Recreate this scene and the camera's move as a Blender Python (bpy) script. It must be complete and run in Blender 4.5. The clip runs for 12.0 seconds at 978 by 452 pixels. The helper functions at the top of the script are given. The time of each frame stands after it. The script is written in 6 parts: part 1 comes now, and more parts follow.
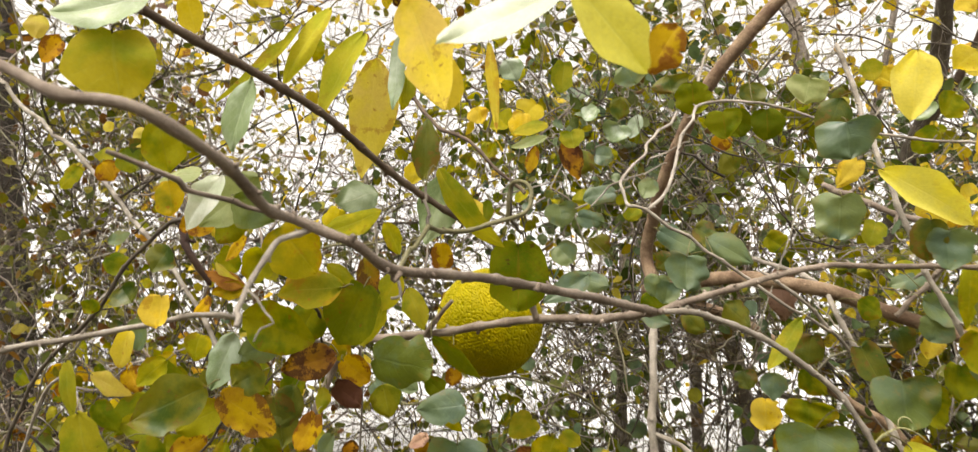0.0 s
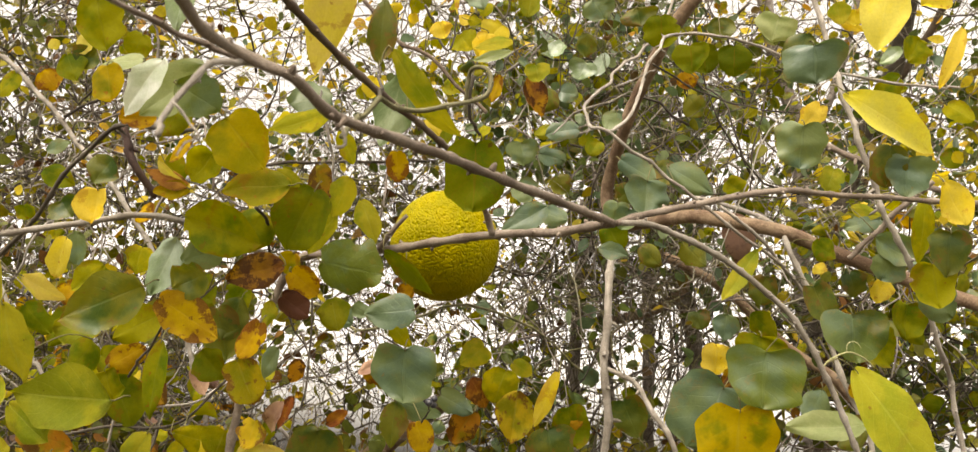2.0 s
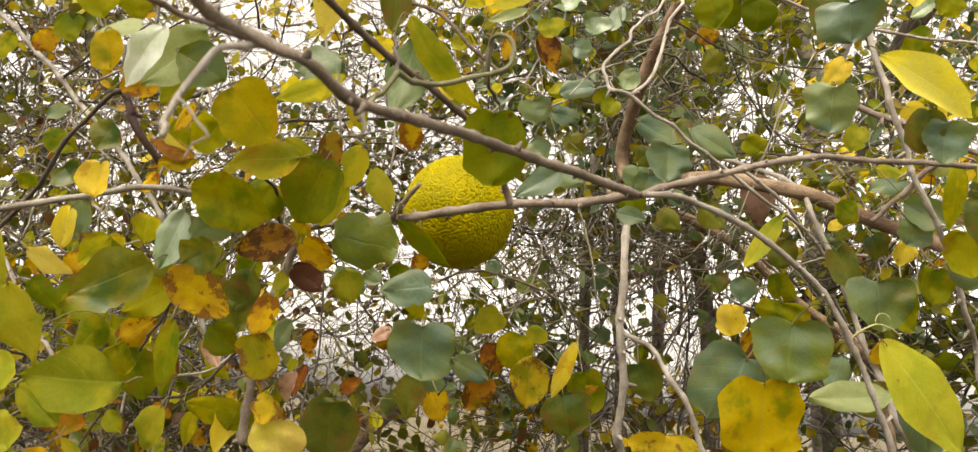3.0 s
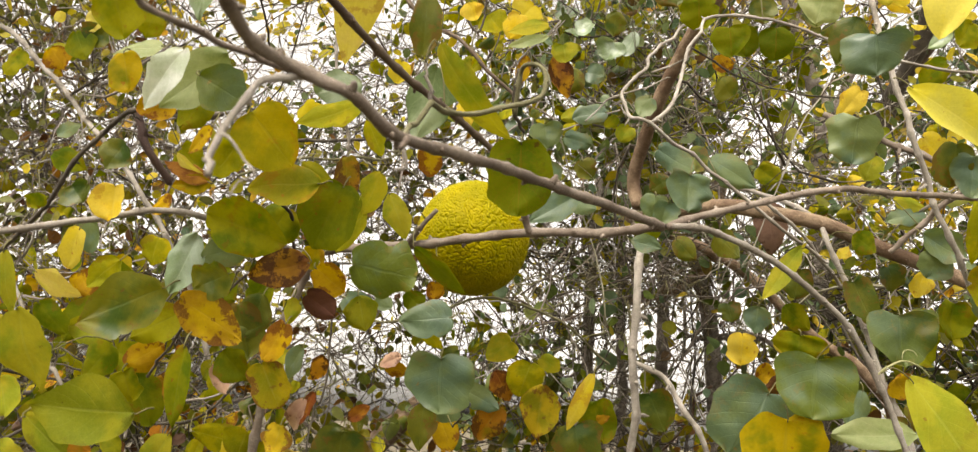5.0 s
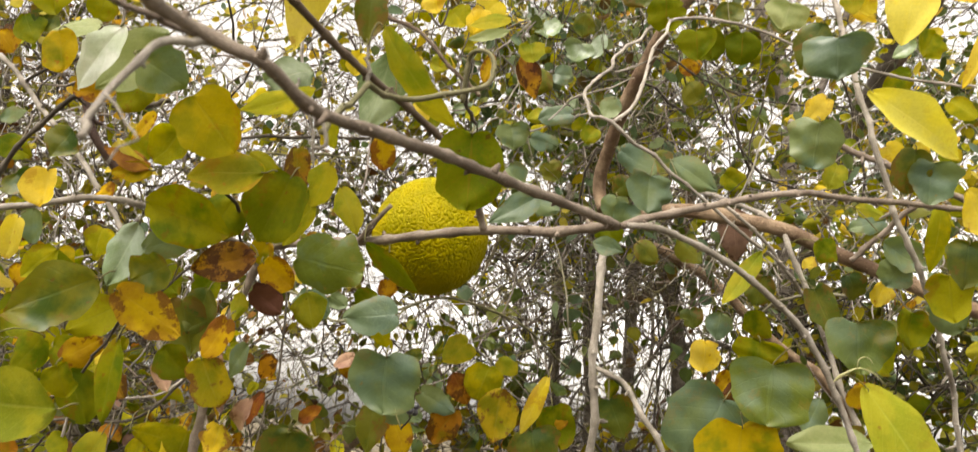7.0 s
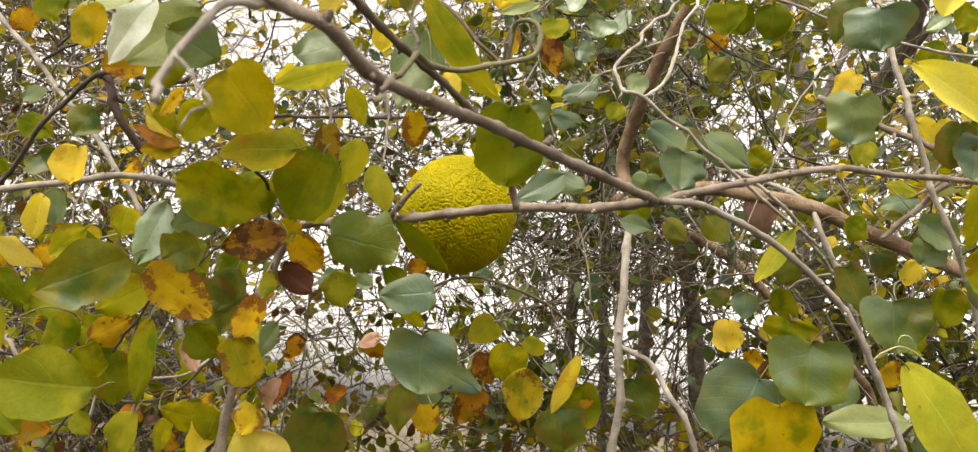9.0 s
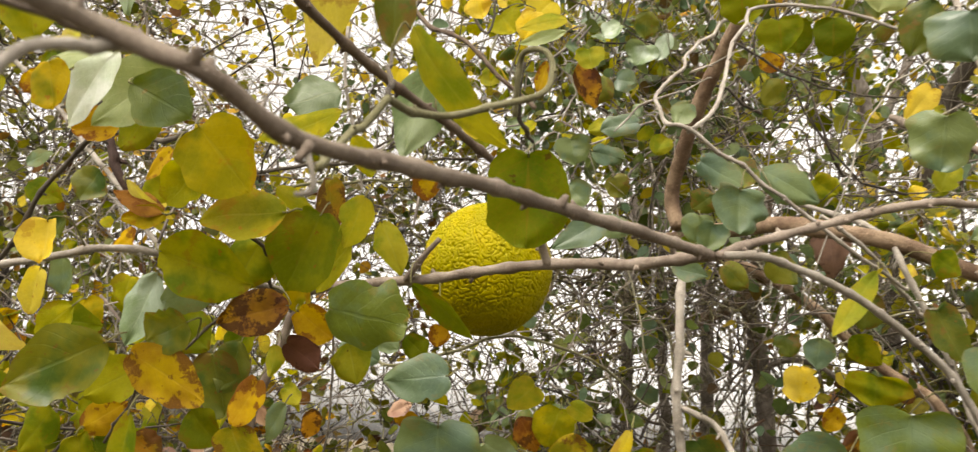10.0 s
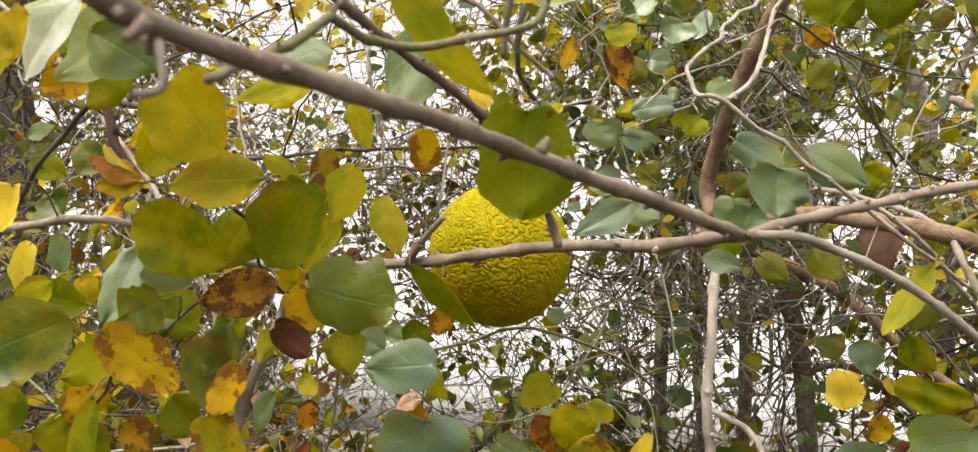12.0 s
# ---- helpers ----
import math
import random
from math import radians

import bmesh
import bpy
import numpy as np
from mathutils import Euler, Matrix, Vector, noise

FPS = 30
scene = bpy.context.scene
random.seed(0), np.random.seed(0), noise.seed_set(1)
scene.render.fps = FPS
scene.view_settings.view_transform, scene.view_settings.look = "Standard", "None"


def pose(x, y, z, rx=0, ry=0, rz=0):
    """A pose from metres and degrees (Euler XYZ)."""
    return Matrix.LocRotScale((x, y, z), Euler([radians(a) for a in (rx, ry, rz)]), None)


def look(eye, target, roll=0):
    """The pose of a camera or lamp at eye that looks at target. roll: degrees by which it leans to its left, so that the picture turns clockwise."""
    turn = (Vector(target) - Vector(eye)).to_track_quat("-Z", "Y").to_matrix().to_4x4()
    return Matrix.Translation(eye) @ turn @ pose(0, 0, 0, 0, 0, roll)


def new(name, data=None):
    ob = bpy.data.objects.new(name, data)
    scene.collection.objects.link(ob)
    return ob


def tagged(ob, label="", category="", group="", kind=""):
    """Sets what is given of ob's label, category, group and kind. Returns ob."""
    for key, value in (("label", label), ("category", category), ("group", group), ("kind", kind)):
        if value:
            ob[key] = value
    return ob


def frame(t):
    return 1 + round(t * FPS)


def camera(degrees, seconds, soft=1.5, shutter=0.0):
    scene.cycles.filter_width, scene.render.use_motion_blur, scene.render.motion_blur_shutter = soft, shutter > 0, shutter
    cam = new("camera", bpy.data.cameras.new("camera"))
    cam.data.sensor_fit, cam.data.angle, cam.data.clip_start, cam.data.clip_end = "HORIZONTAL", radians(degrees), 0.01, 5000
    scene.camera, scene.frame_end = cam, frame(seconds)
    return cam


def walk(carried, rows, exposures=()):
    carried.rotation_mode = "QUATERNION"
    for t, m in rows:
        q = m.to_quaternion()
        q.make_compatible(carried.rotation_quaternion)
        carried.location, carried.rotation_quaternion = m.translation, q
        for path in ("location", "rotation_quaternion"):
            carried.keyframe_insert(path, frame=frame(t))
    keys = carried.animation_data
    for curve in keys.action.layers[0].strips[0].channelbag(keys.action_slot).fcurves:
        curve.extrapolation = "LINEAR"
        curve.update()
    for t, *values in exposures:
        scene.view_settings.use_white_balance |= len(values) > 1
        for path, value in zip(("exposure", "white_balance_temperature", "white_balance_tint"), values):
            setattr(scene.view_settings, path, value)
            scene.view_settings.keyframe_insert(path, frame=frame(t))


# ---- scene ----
cam = camera(66.0, 12.0, soft=1.26, shutter=0.3)
cam.data.dof.use_dof, cam.data.dof.focus_distance, cam.data.dof.aperture_fstop = True, 0.85, 22.0
PATH = [
    (0, (0.085, 0.007, 1.52), (-0.117, 1.879, 2.193), 3.2),
    (0.3, (0.090, -0.034, 1.522), (-0.080, 1.876, 2.095), 3.1),
    (0.5, (0.095, -0.049, 1.522), (-0.052, 1.881, 2.027), 2.9),
    (0.7, (0.100, -0.045, 1.516), (0.016, 1.904, 1.949), 3.6),
    (1, (0.103, -0.021, 1.499), (0.047, 1.903, 2.041), 4.0),
    (1.2, (0.098, 0.007, 1.484), (0.026, 1.916, 2.099), 4.8),
    (1.5, (0.09, 0.035, 1.481), (-0.035, 1.937, 2.084), 4.4),
    (1.8, (0.089, 0.043, 1.481), (-0.038, 1.948, 2.058), 3.7),
    (2, (0.09, 0.042, 1.479), (-0.008, 1.948, 2.077), 4.5),
    (2.2, (0.090, 0.042, 1.479), (-0.026, 1.958, 2.121), 4.7),
    (2.5, (0.084, 0.049, 1.476), (-0.031, 1.979, 1.988), 4.6),
    (2.8, (0.079, 0.057, 1.487), (-0.035, 1.997, 2.021), 4.5),
    (3, (0.077, 0.059, 1.502), (-0.026, 2.0, 1.97), 4.2),
    (3.2, (0.075, 0.059, 1.514), (-0.008, 1.984, 2.051), 4.2),
    (4.8, (0.055, 0.069, 1.511), (-0.049, 1.993, 2.048), 4.6),
    (5, (0.058, 0.068, 1.511), (-0.043, 1.997, 2.029), 5.0),
    (5.2, (0.060, 0.067, 1.513), (-0.047, 1.995, 2.008), 5.5),
    (5.5, (0.061, 0.063, 1.513), (-0.053, 1.986, 2.05), 5.1),
    (5.8, (0.056, 0.064, 1.512), (-0.051, 1.985, 2.064), 5.5),
    (6, (0.051, 0.067, 1.512), (-0.056, 1.988, 2.057), 5.9),
    (6.3, (0.049, 0.073, 1.511), (-0.067, 1.998, 2.052), 6.1),
    (6.5, (0.05, 0.078, 1.511), (-0.053, 2.005, 2.036), 5.8),
    (6.8, (0.066, 0.083, 1.511), (0.009, 2.010, 2.020), 5.7),
    (7, (0.076, 0.087, 1.51), (0.038, 2.013, 2.049), 5.8),
    (7.2, (0.082, 0.084, 1.506), (0.021, 2.009, 2.143), 6.1),
    (7.5, (0.082, 0.085, 1.5), (0.04, 2.01, 2.042), 6.1),
    (7.7, (0.077, 0.086, 1.501), (0.012, 2.016, 2.02), 5.8),
    (9.3, (0.055, 0.107, 1.512), (0.007, 2.046, 2.001), 5.6),
    (9.5, (0.061, 0.121, 1.527), (0.006, 2.049, 2.057), 5.3),
    (9.7, (0.069, 0.136, 1.538), (-0.028, 2.054, 2.114), 4.7),
    (10, (0.071, 0.171, 1.548), (-0.129, 2.08, 2.111), 4.5),
    (10.2, (0.072, 0.187, 1.554), (-0.181, 2.091, 2.089), 5.1),
    (10.5, (0.075, 0.2, 1.56), (-0.225, 2.099, 2.111), 5.6),
    (10.8, (0.078, 0.203, 1.561), (-0.247, 2.108, 2.083), 5.2),
    (11, (0.078, 0.205, 1.559), (-0.257, 2.113, 2.058), 5.6),
    (11.2, (0.076, 0.209, 1.557), (-0.277, 2.112, 2.088), 6.1),
    (11.5, (0.072, 0.216, 1.552), (-0.266, 2.111, 2.096), 6.4),
    (11.8, (0.078, 0.224, 1.552), (-0.230, 2.121, 2.110), 6.3),
    (12, (0.089, 0.227, 1.551), (-0.216, 2.126, 2.1), 6.4),
]
walk(cam, [(t, look(eye, target, roll)) for t, eye, target, roll in PATH], [(0, 1.83, 7400, 11), (1, 1.85, 7600, 11), (2.5, 1.87, 7950, 12), (3.2, 1.88, 7700, 11), (5, 1.88, 7450, 11), (9, 1.89, 7450, 11), (11, 1.92, 7400, 11), (12, 1.96, 7350, 11)])

# ---- light: an overcast, white autumn sky
world = bpy.data.worlds.new("overcast_sky")
scene.world = world
world.use_nodes = True
wt = world.node_tree
wt.nodes.clear()
sky = wt.nodes.new("ShaderNodeTexSky")
sky.sky_type = "NISHITA"
sky.sun_disc = False
sky.sun_elevation, sky.sun_rotation = radians(50), radians(200)
sky.air_density, sky.dust_density, sky.ozone_density = 1.0, 4.8, 0.5
grey = wt.nodes.new("ShaderNodeHueSaturation")
grey.inputs["Saturation"].default_value = 0.09
back = wt.nodes.new("ShaderNodeBackground")
back.inputs["Strength"].default_value = 0.138
wout = wt.nodes.new("ShaderNodeOutputWorld")
wt.links.new(sky.outputs[0], grey.inputs["Color"])
wt.links.new(grey.outputs[0], back.inputs["Color"])
wt.links.new(back.outputs[0], wout.inputs[0])
sun_data = bpy.data.lights.new("sun", "SUN")
sun_data.energy, sun_data.angle, sun_data.color = 0.90, radians(40), (1.0, 0.97, 0.92)
sun = new("sun", sun_data)
sun.matrix_world = look((-1.5, -4, 6), (0, 0, 0))


# ---- materials
class Nodes:
    """A short way to write node trees."""

    def __init__(self, name):
        self.mat = bpy.data.materials.new(name)
        self.mat.use_nodes = True
        self.t = self.mat.node_tree
        self.t.nodes.clear()

    def n(self, kind, **sets):
        node = self.t.nodes.new("ShaderNode" + kind)
        for key, value in sets.items():
            if key in ("operation", "data_type", "blend_type", "feature", "noise_dimensions", "interpolation_type"):
                setattr(node, key, value)
            else:
                self.put(node.inputs[key], value)
        return node

    def put(self, socket, value):
        if isinstance(value, bpy.types.NodeSocket):
            self.t.links.new(value, socket)
        elif isinstance(value, tuple) and len(value) == 3 and socket.type == "RGBA":
            socket.default_value = (*value, 1)
        else:
            socket.default_value = value

    def math(self, operation, a, b=0.0, c=0.0):
        node = self.t.nodes.new("ShaderNodeMath")
        node.operation = operation
        for socket, value in zip(node.inputs, (a, b, c)):
            self.put(socket, value)
        return node.outputs[0]

    def step(self, value, low, high, to_low=0.0, to_high=1.0):
        node = self.t.nodes.new("ShaderNodeMapRange")
        node.interpolation_type = "SMOOTHSTEP"
        for socket, v in zip(node.inputs, (value, low, high, to_low, to_high)):
            self.put(socket, v)
        return node.outputs[0]

    def mix(self, fac, a, b, blend="MIX"):
        node = self.t.nodes.new("ShaderNodeMixRGB")
        node.blend_type = blend
        for socket, v in zip(node.inputs, (fac, a, b)):
            self.put(socket, v)
        return node.outputs[0]

    def noise(self, where, scale, detail=3.0, rough=0.55):
        node = self.n("TexNoise", Vector=where, Scale=scale, Detail=detail, Roughness=rough)
        return node.outputs[0]

    def ramp(self, fac, *stops):
        node = self.t.nodes.new("ShaderNodeValToRGB")
        ramp = node.color_ramp
        while len(ramp.elements) < len(stops):
            ramp.elements.new(0.5)
        for element, (at, colour) in zip(ramp.elements, stops):
            element.position, element.color = at, (*colour, 1)
        self.put(node.inputs[0], fac)
        return node.outputs[0]

    def done(self, shader):
        out = self.t.nodes.new("ShaderNodeOutputMaterial")
        self.t.links.new(shader, out.inputs[0])
        return self.mat


def leaf_material(name, main, second, vein, spots=0.0, spot_colour=(0.05, 0.018, 0.008), rough=0.55, through_light=0.5, gloss=0.05, edge=0.55):
    m = Nodes(name)
    place = m.n("TexCoord")
    uv = m.n("SeparateXYZ", Vector=place.outputs["UV"])
    across = m.math("ABSOLUTE", m.math("SUBTRACT", uv.outputs[0], 0.5))
    along = uv.outputs[1]
    chance = m.n("ObjectInfo").outputs["Random"]
    shift = m.n("VectorMath", operation="ADD")
    m.put(shift.inputs[0], place.outputs["Object"])
    m.put(shift.inputs[1], m.n("CombineXYZ", X=m.math("MULTIPLY", chance, 7.0), Y=m.math("MULTIPLY", chance, 3.0)).outputs[0])
    where = shift.outputs[0]
    broad = m.noise(where, 32.0, 3.0, 0.6)
    blotch = m.step(m.math("ADD", broad, m.math("MULTIPLY", chance, 0.16)), 0.46, 0.68)
    grown = m.step(m.math("ADD", along, m.math("MULTIPLY", m.math("SUBTRACT", m.noise(where, 55.0, 3.0), chance), 0.9)), 0.45, 0.95)
    rim = m.step(m.math("ADD", across, m.math("MULTIPLY", m.math("SUBTRACT", broad, 0.5), 0.5)), 0.32, 0.52)
    colour = m.mix(blotch, main, second)
    colour = m.mix(m.math("MULTIPLY", m.math("MAXIMUM", rim, m.math("MULTIPLY", grown, 0.8)), edge), colour, second)
    # fine mottling
    fine = m.noise(where, 420.0, 4.0, 0.65)
    colour = m.mix(0.32, colour, m.ramp(fine, (0.25, (0.66, 0.66, 0.66)), (0.72, (1.22, 1.22, 1.22))), "MULTIPLY")
    value = m.n("HueSaturation", Color=colour, Value=m.step(chance, 0.0, 1.0, 0.84, 1.14), Hue=m.step(chance, 0.0, 1.0, 0.507, 0.493))
    colour = value.outputs[0]
    # midrib and side veins
    midrib = m.step(across, 0.028, 0.010)
    run = m.math("FRACT", m.math("SUBTRACT", m.math("MULTIPLY", along, 6.5), m.math("MULTIPLY", across, 4.0)))
    side = m.step(m.math("ABSOLUTE", m.math("SUBTRACT", run, 0.5)), 0.055, 0.015)
    veins = m.math("MAXIMUM", midrib, m.math("MULTIPLY", side, 0.5))
    colour = m.mix(m.math("MULTIPLY", veins, 0.22), colour, vein)
    if spots > 0:
        swirl = m.n("VectorMath", operation="ADD")
        m.put(swirl.inputs[0], where)
        bend = m.n("VectorMath", operation="SCALE")
        m.put(bend.inputs[0], m.n("TexNoise", Vector=where, Scale=260.0, Detail=2.0).outputs["Color"])
        bend.inputs["Scale"].default_value = 0.006
        m.put(swirl.inputs[1], bend.outputs[0])
        cells = m.n("TexVoronoi", Vector=swirl.outputs[0], Scale=170.0)
        pick = m.n("SeparateColor", Color=cells.outputs["Color"])
        size = m.math("MULTIPLY", pick.outputs[1], 0.34)
        few = m.step(pick.outputs[0], 1.0 - 0.55 * spots, 1.02 - 0.55 * spots)
        dots = m.math("MULTIPLY", m.step(m.math("SUBTRACT", cells.outputs["Distance"], size), 0.05, -0.06), few)
        stain = m.noise(swirl.outputs[0], 44.0, 5.0, 0.7)
        big = m.step(m.math("ADD", stain, m.math("MULTIPLY", across, 0.22)), 0.66 - 0.17 * spots, 0.71 - 0.14 * spots)
        mark = m.math("MAXIMUM", m.math("MULTIPLY", dots, 0.8), m.math("MULTIPLY", big, min(1.0, spots * 2.4)))
        colour = m.mix(m.math("MULTIPLY", mark, 0.85), colour, spot_colour)
    net = m.n("TexVoronoi", Vector=where, Scale=520.0, feature="DISTANCE_TO_EDGE")
    mesh_lines = m.step(net.outputs["Distance"], 0.10, 0.02)
    colour = m.mix(m.math("MULTIPLY", mesh_lines, 0.12), colour, vein)
    bump = m.n("Bump", Height=m.math("ADD", m.math("MULTIPLY", veins, -0.7), m.math("ADD", m.math("MULTIPLY", fine, 0.35), m.noise(where, 110.0, 2.0))), Strength=0.35, Distance=0.0012)
    face = m.n("BsdfPrincipled", Roughness=m.step(broad, 0.3, 0.7, rough - 0.08, rough + 0.14), Normal=bump.outputs[0])
    m.put(face.inputs["Base Color"], colour)
    face.inputs["Specular IOR Level"].default_value = gloss
    glow = m.n("BsdfTranslucent", Color=m.mix(0.75, colour, (1.35, 1.3, 0.35), "MULTIPLY"))
    both = m.n("MixShader", Fac=through_light)
    m.t.links.new(face.outputs[0], both.inputs[1])
    m.t.links.new(glow.outputs[0], both.inputs[2])
    return m.done(both.outputs[0])


olive = leaf_material("olive_leaf", (0.062, 0.093, 0.003), (0.155, 0.152, 0.004), (0.13, 0.13, 0.02), 0.17, (0.15, 0.050, 0.008))
olive_mid = leaf_material("olive_leaf_with_rusty_midrib", (0.055, 0.086, 0.0025), (0.095, 0.112, 0.003), (0.20, 0.08, 0.015), 0.1)
olive_yellow = leaf_material("olive_leaf_turning_yellow", (0.098, 0.106, 0.003), (0.24, 0.18, 0.004), (0.20, 0.17, 0.03), 0.24, (0.20, 0.07, 0.006))
yellow_olive = leaf_material("yellow_olive_leaf", (0.29, 0.25, 0.006), (0.16, 0.165, 0.005), (0.30, 0.28, 0.05), 0.2, (0.14, 0.06, 0.01))
lemon_lime = leaf_material("lemon_lime_leaf", (0.27, 0.30, 0.022), (0.36, 0.34, 0.03), (0.40, 0.41, 0.10), 0.1, (0.20, 0.11, 0.02))
lime_amber = leaf_material("lime_leaf_with_amber_blotches", (0.125, 0.135, 0.005), (0.30, 0.225, 0.006), (0.24, 0.21, 0.03), 0.2, (0.24, 0.09, 0.008))
lime = leaf_material("lime_leaf", (0.17, 0.20, 0.014), (0.28, 0.25, 0.02), (0.28, 0.29, 0.07), 0.08)
lime_olive = leaf_material("lime_olive_leaf", (0.105, 0.135, 0.008), (0.20, 0.19, 0.012), (0.22, 0.23, 0.05), 0.12)
yellow = leaf_material("yellow_leaf", (0.50, 0.375, 0.018), (0.44, 0.345, 0.045), (0.50, 0.41, 0.10), 0.22, (0.26, 0.11, 0.02))
pale_yellow = leaf_material("pale_yellow_leaf", (0.42, 0.39, 0.06), (0.38, 0.31, 0.075), (0.46, 0.42, 0.14), 0.12, (0.3, 0.17, 0.05))
blotched = leaf_material("blotched_bright_yellow_leaf", (0.52, 0.43, 0.04), (0.50, 0.38, 0.10), (0.52, 0.44, 0.12), 0.26, (0.22, 0.10, 0.03))
bright = leaf_material("bright_lemon_yellow_leaf", (0.56, 0.48, 0.045), (0.50, 0.45, 0.09), (0.56, 0.50, 0.14), 0.07, (0.26, 0.13, 0.03))
pale_lime = leaf_material("pale_lime_leaf", (0.40, 0.43, 0.09), (0.46, 0.44, 0.08), (0.48, 0.50, 0.18), 0.05)
yellow_spot = leaf_material("spotted_yellow_leaf", (0.17, 0.165, 0.008), (0.33, 0.24, 0.012), (0.30, 0.26, 0.06), 0.45, (0.12, 0.045, 0.016))
amber = leaf_material("amber_leaf", (0.40, 0.255, 0.006), (0.27, 0.15, 0.008), (0.36, 0.24, 0.03), 0.55, (0.12, 0.036, 0.010))
amber_spot = leaf_material("spotted_amber_leaf", (0.40, 0.27, 0.010), (0.29, 0.165, 0.012), (0.35, 0.24, 0.04), 0.5, (0.10, 0.035, 0.014), edge=0.6)
rust_orange = leaf_material("rust_orange_leaf", (0.26, 0.12, 0.012), (0.13, 0.04, 0.010), (0.28, 0.15, 0.03), 0.5)
rust_olive = leaf_material("rusty_olive_leaf", (0.12, 0.105, 0.005), (0.22, 0.095, 0.008), (0.18, 0.15, 0.03), 0.6)
russet = leaf_material("russet_leaf", (0.115, 0.038, 0.011), (0.27, 0.135, 0.009), (0.15, 0.07, 0.02), 0.7, (0.030, 0.010, 0.007))
purple = leaf_material("purple_brown_leaf", (0.080, 0.031, 0.027), (0.115, 0.048, 0.032), (0.11, 0.055, 0.038), 0.3, (0.030, 0.011, 0.009))
green = leaf_material("green_leaf", (0.031, 0.060, 0.008), (0.100, 0.102, 0.006), (0.09, 0.12, 0.03), 0.3, (0.12, 0.055, 0.01), 0.42, 0.42, 0.30, 0.75)
dead_leaf = leaf_material("dry_pinkish_brown_leaf", (0.20, 0.115, 0.080), (0.30, 0.20, 0.14), (0.24, 0.16, 0.11), 0.35, (0.08, 0.035, 0.02), 0.6, 0.3)
dull_brown = leaf_material("dull_brown_leaf", (0.075, 0.046, 0.034), (0.115, 0.070, 0.050), (0.12, 0.08, 0.06), 0.3, (0.03, 0.016, 0.012), 0.6, 0.25)
# bluish main colour paints in sky sheen; olive second is the leaf's own
blue_sheen = leaf_material("blue_sheen_green_leaf", (0.062, 0.096, 0.042), (0.062, 0.086, 0.004), (0.11, 0.15, 0.06), 0.14, (0.16, 0.10, 0.01), 0.38, 0.35, 0.45, 0.95)
bluegreen = leaf_material("blue_green_vine_leaf", (0.066, 0.108, 0.070), (0.088, 0.120, 0.040), (0.12, 0.17, 0.09), 0.14, (0.13, 0.085, 0.015), 0.4, 0.35, 0.42, 0.45)
# pale base colour partly carries the sky's reflection, besides the real gloss
pale_blue = leaf_material("pale_glossy_leaf", (0.20, 0.25, 0.19), (0.10, 0.15, 0.055), (0.26, 0.30, 0.22), 0.0, (0.2, 0.2, 0.1), 0.34, 0.25, 0.6)
pale_green = leaf_material("pale_green_leaf", (0.17, 0.21, 0.075), (0.24, 0.27, 0.12), (0.3, 0.32, 0.18), 0.0, (0.2, 0.2, 0.1), 0.45, 0.45, 0.3)
mottled_pale = leaf_material("mottled_grey_green_leaf", (0.150, 0.190, 0.105), (0.062, 0.098, 0.032), (0.22, 0.25, 0.15), 0.1, (0.10, 0.09, 0.03), 0.42, 0.4, 0.3, 0.5)
# whitish base colour holds the sheen of the sky on the blade
white_sheen = leaf_material("white_sheen_leaf", (0.46, 0.49, 0.45), (0.33, 0.38, 0.29), (0.50, 0.52, 0.46), 0.05, (0.24, 0.17, 0.13), 0.4, 0.4, 0.5)


def bark_material(name, dark, light, grain=160.0, rough=0.8, relief=0.0012):
    m = Nodes(name)
    where = m.n("TexCoord").outputs["Object"]
    broad = m.noise(where, 38.0, 4.0, 0.6)
    fine = m.noise(where, grain * 4, 5.0, 0.7)
    colour = m.mix(m.step(broad, 0.36, 0.66), dark, light)
    colour = m.mix(0.6, colour, m.ramp(fine, (0.28, (0.55, 0.55, 0.55)), (0.7, (1.25, 1.25, 1.25))), "MULTIPLY")
    warts = m.step(m.n("TexVoronoi", Vector=where, Scale=grain * 2.2).outputs["Distance"], 0.22, 0.12)
    patch = m.math("MULTIPLY", warts, m.step(m.noise(where, 90.0, 2.0), 0.5, 0.62))
    colour = m.mix(m.math("MULTIPLY", patch, 0.5), colour, tuple(min(1.0, c * 1.5) for c in light))
    bump = m.n("Bump", Height=m.math("ADD", fine, m.math("MULTIPLY", patch, 0.6)), Strength=0.6, Distance=relief)
    face = m.n("BsdfPrincipled", Roughness=rough, Normal=bump.outputs[0])
    m.put(face.inputs["Base Color"], colour)
    face.inputs["Specular IOR Level"].default_value = 0.3
    return m.done(face.outputs[0])


bark = bark_material("brown_grey_bark", (0.095, 0.072, 0.055), (0.180, 0.147, 0.119))
greybark = bark_material("grey_bark", (0.125, 0.108, 0.088), (0.225, 0.205, 0.178))
palebark = bark_material("weathered_pale_bark", (0.150, 0.132, 0.110), (0.265, 0.240, 0.208))
palestem = bark_material("pale_yellow_green_stem", (0.20, 0.20, 0.09), (0.30, 0.29, 0.16))
greenbark = bark_material("young_olive_bark", (0.077, 0.072, 0.032), (0.122, 0.113, 0.063))
roughbark = bark_material("dark_rough_bark", (0.018, 0.014, 0.011), (0.052, 0.044, 0.037), 60.0, 0.9, 0.005)
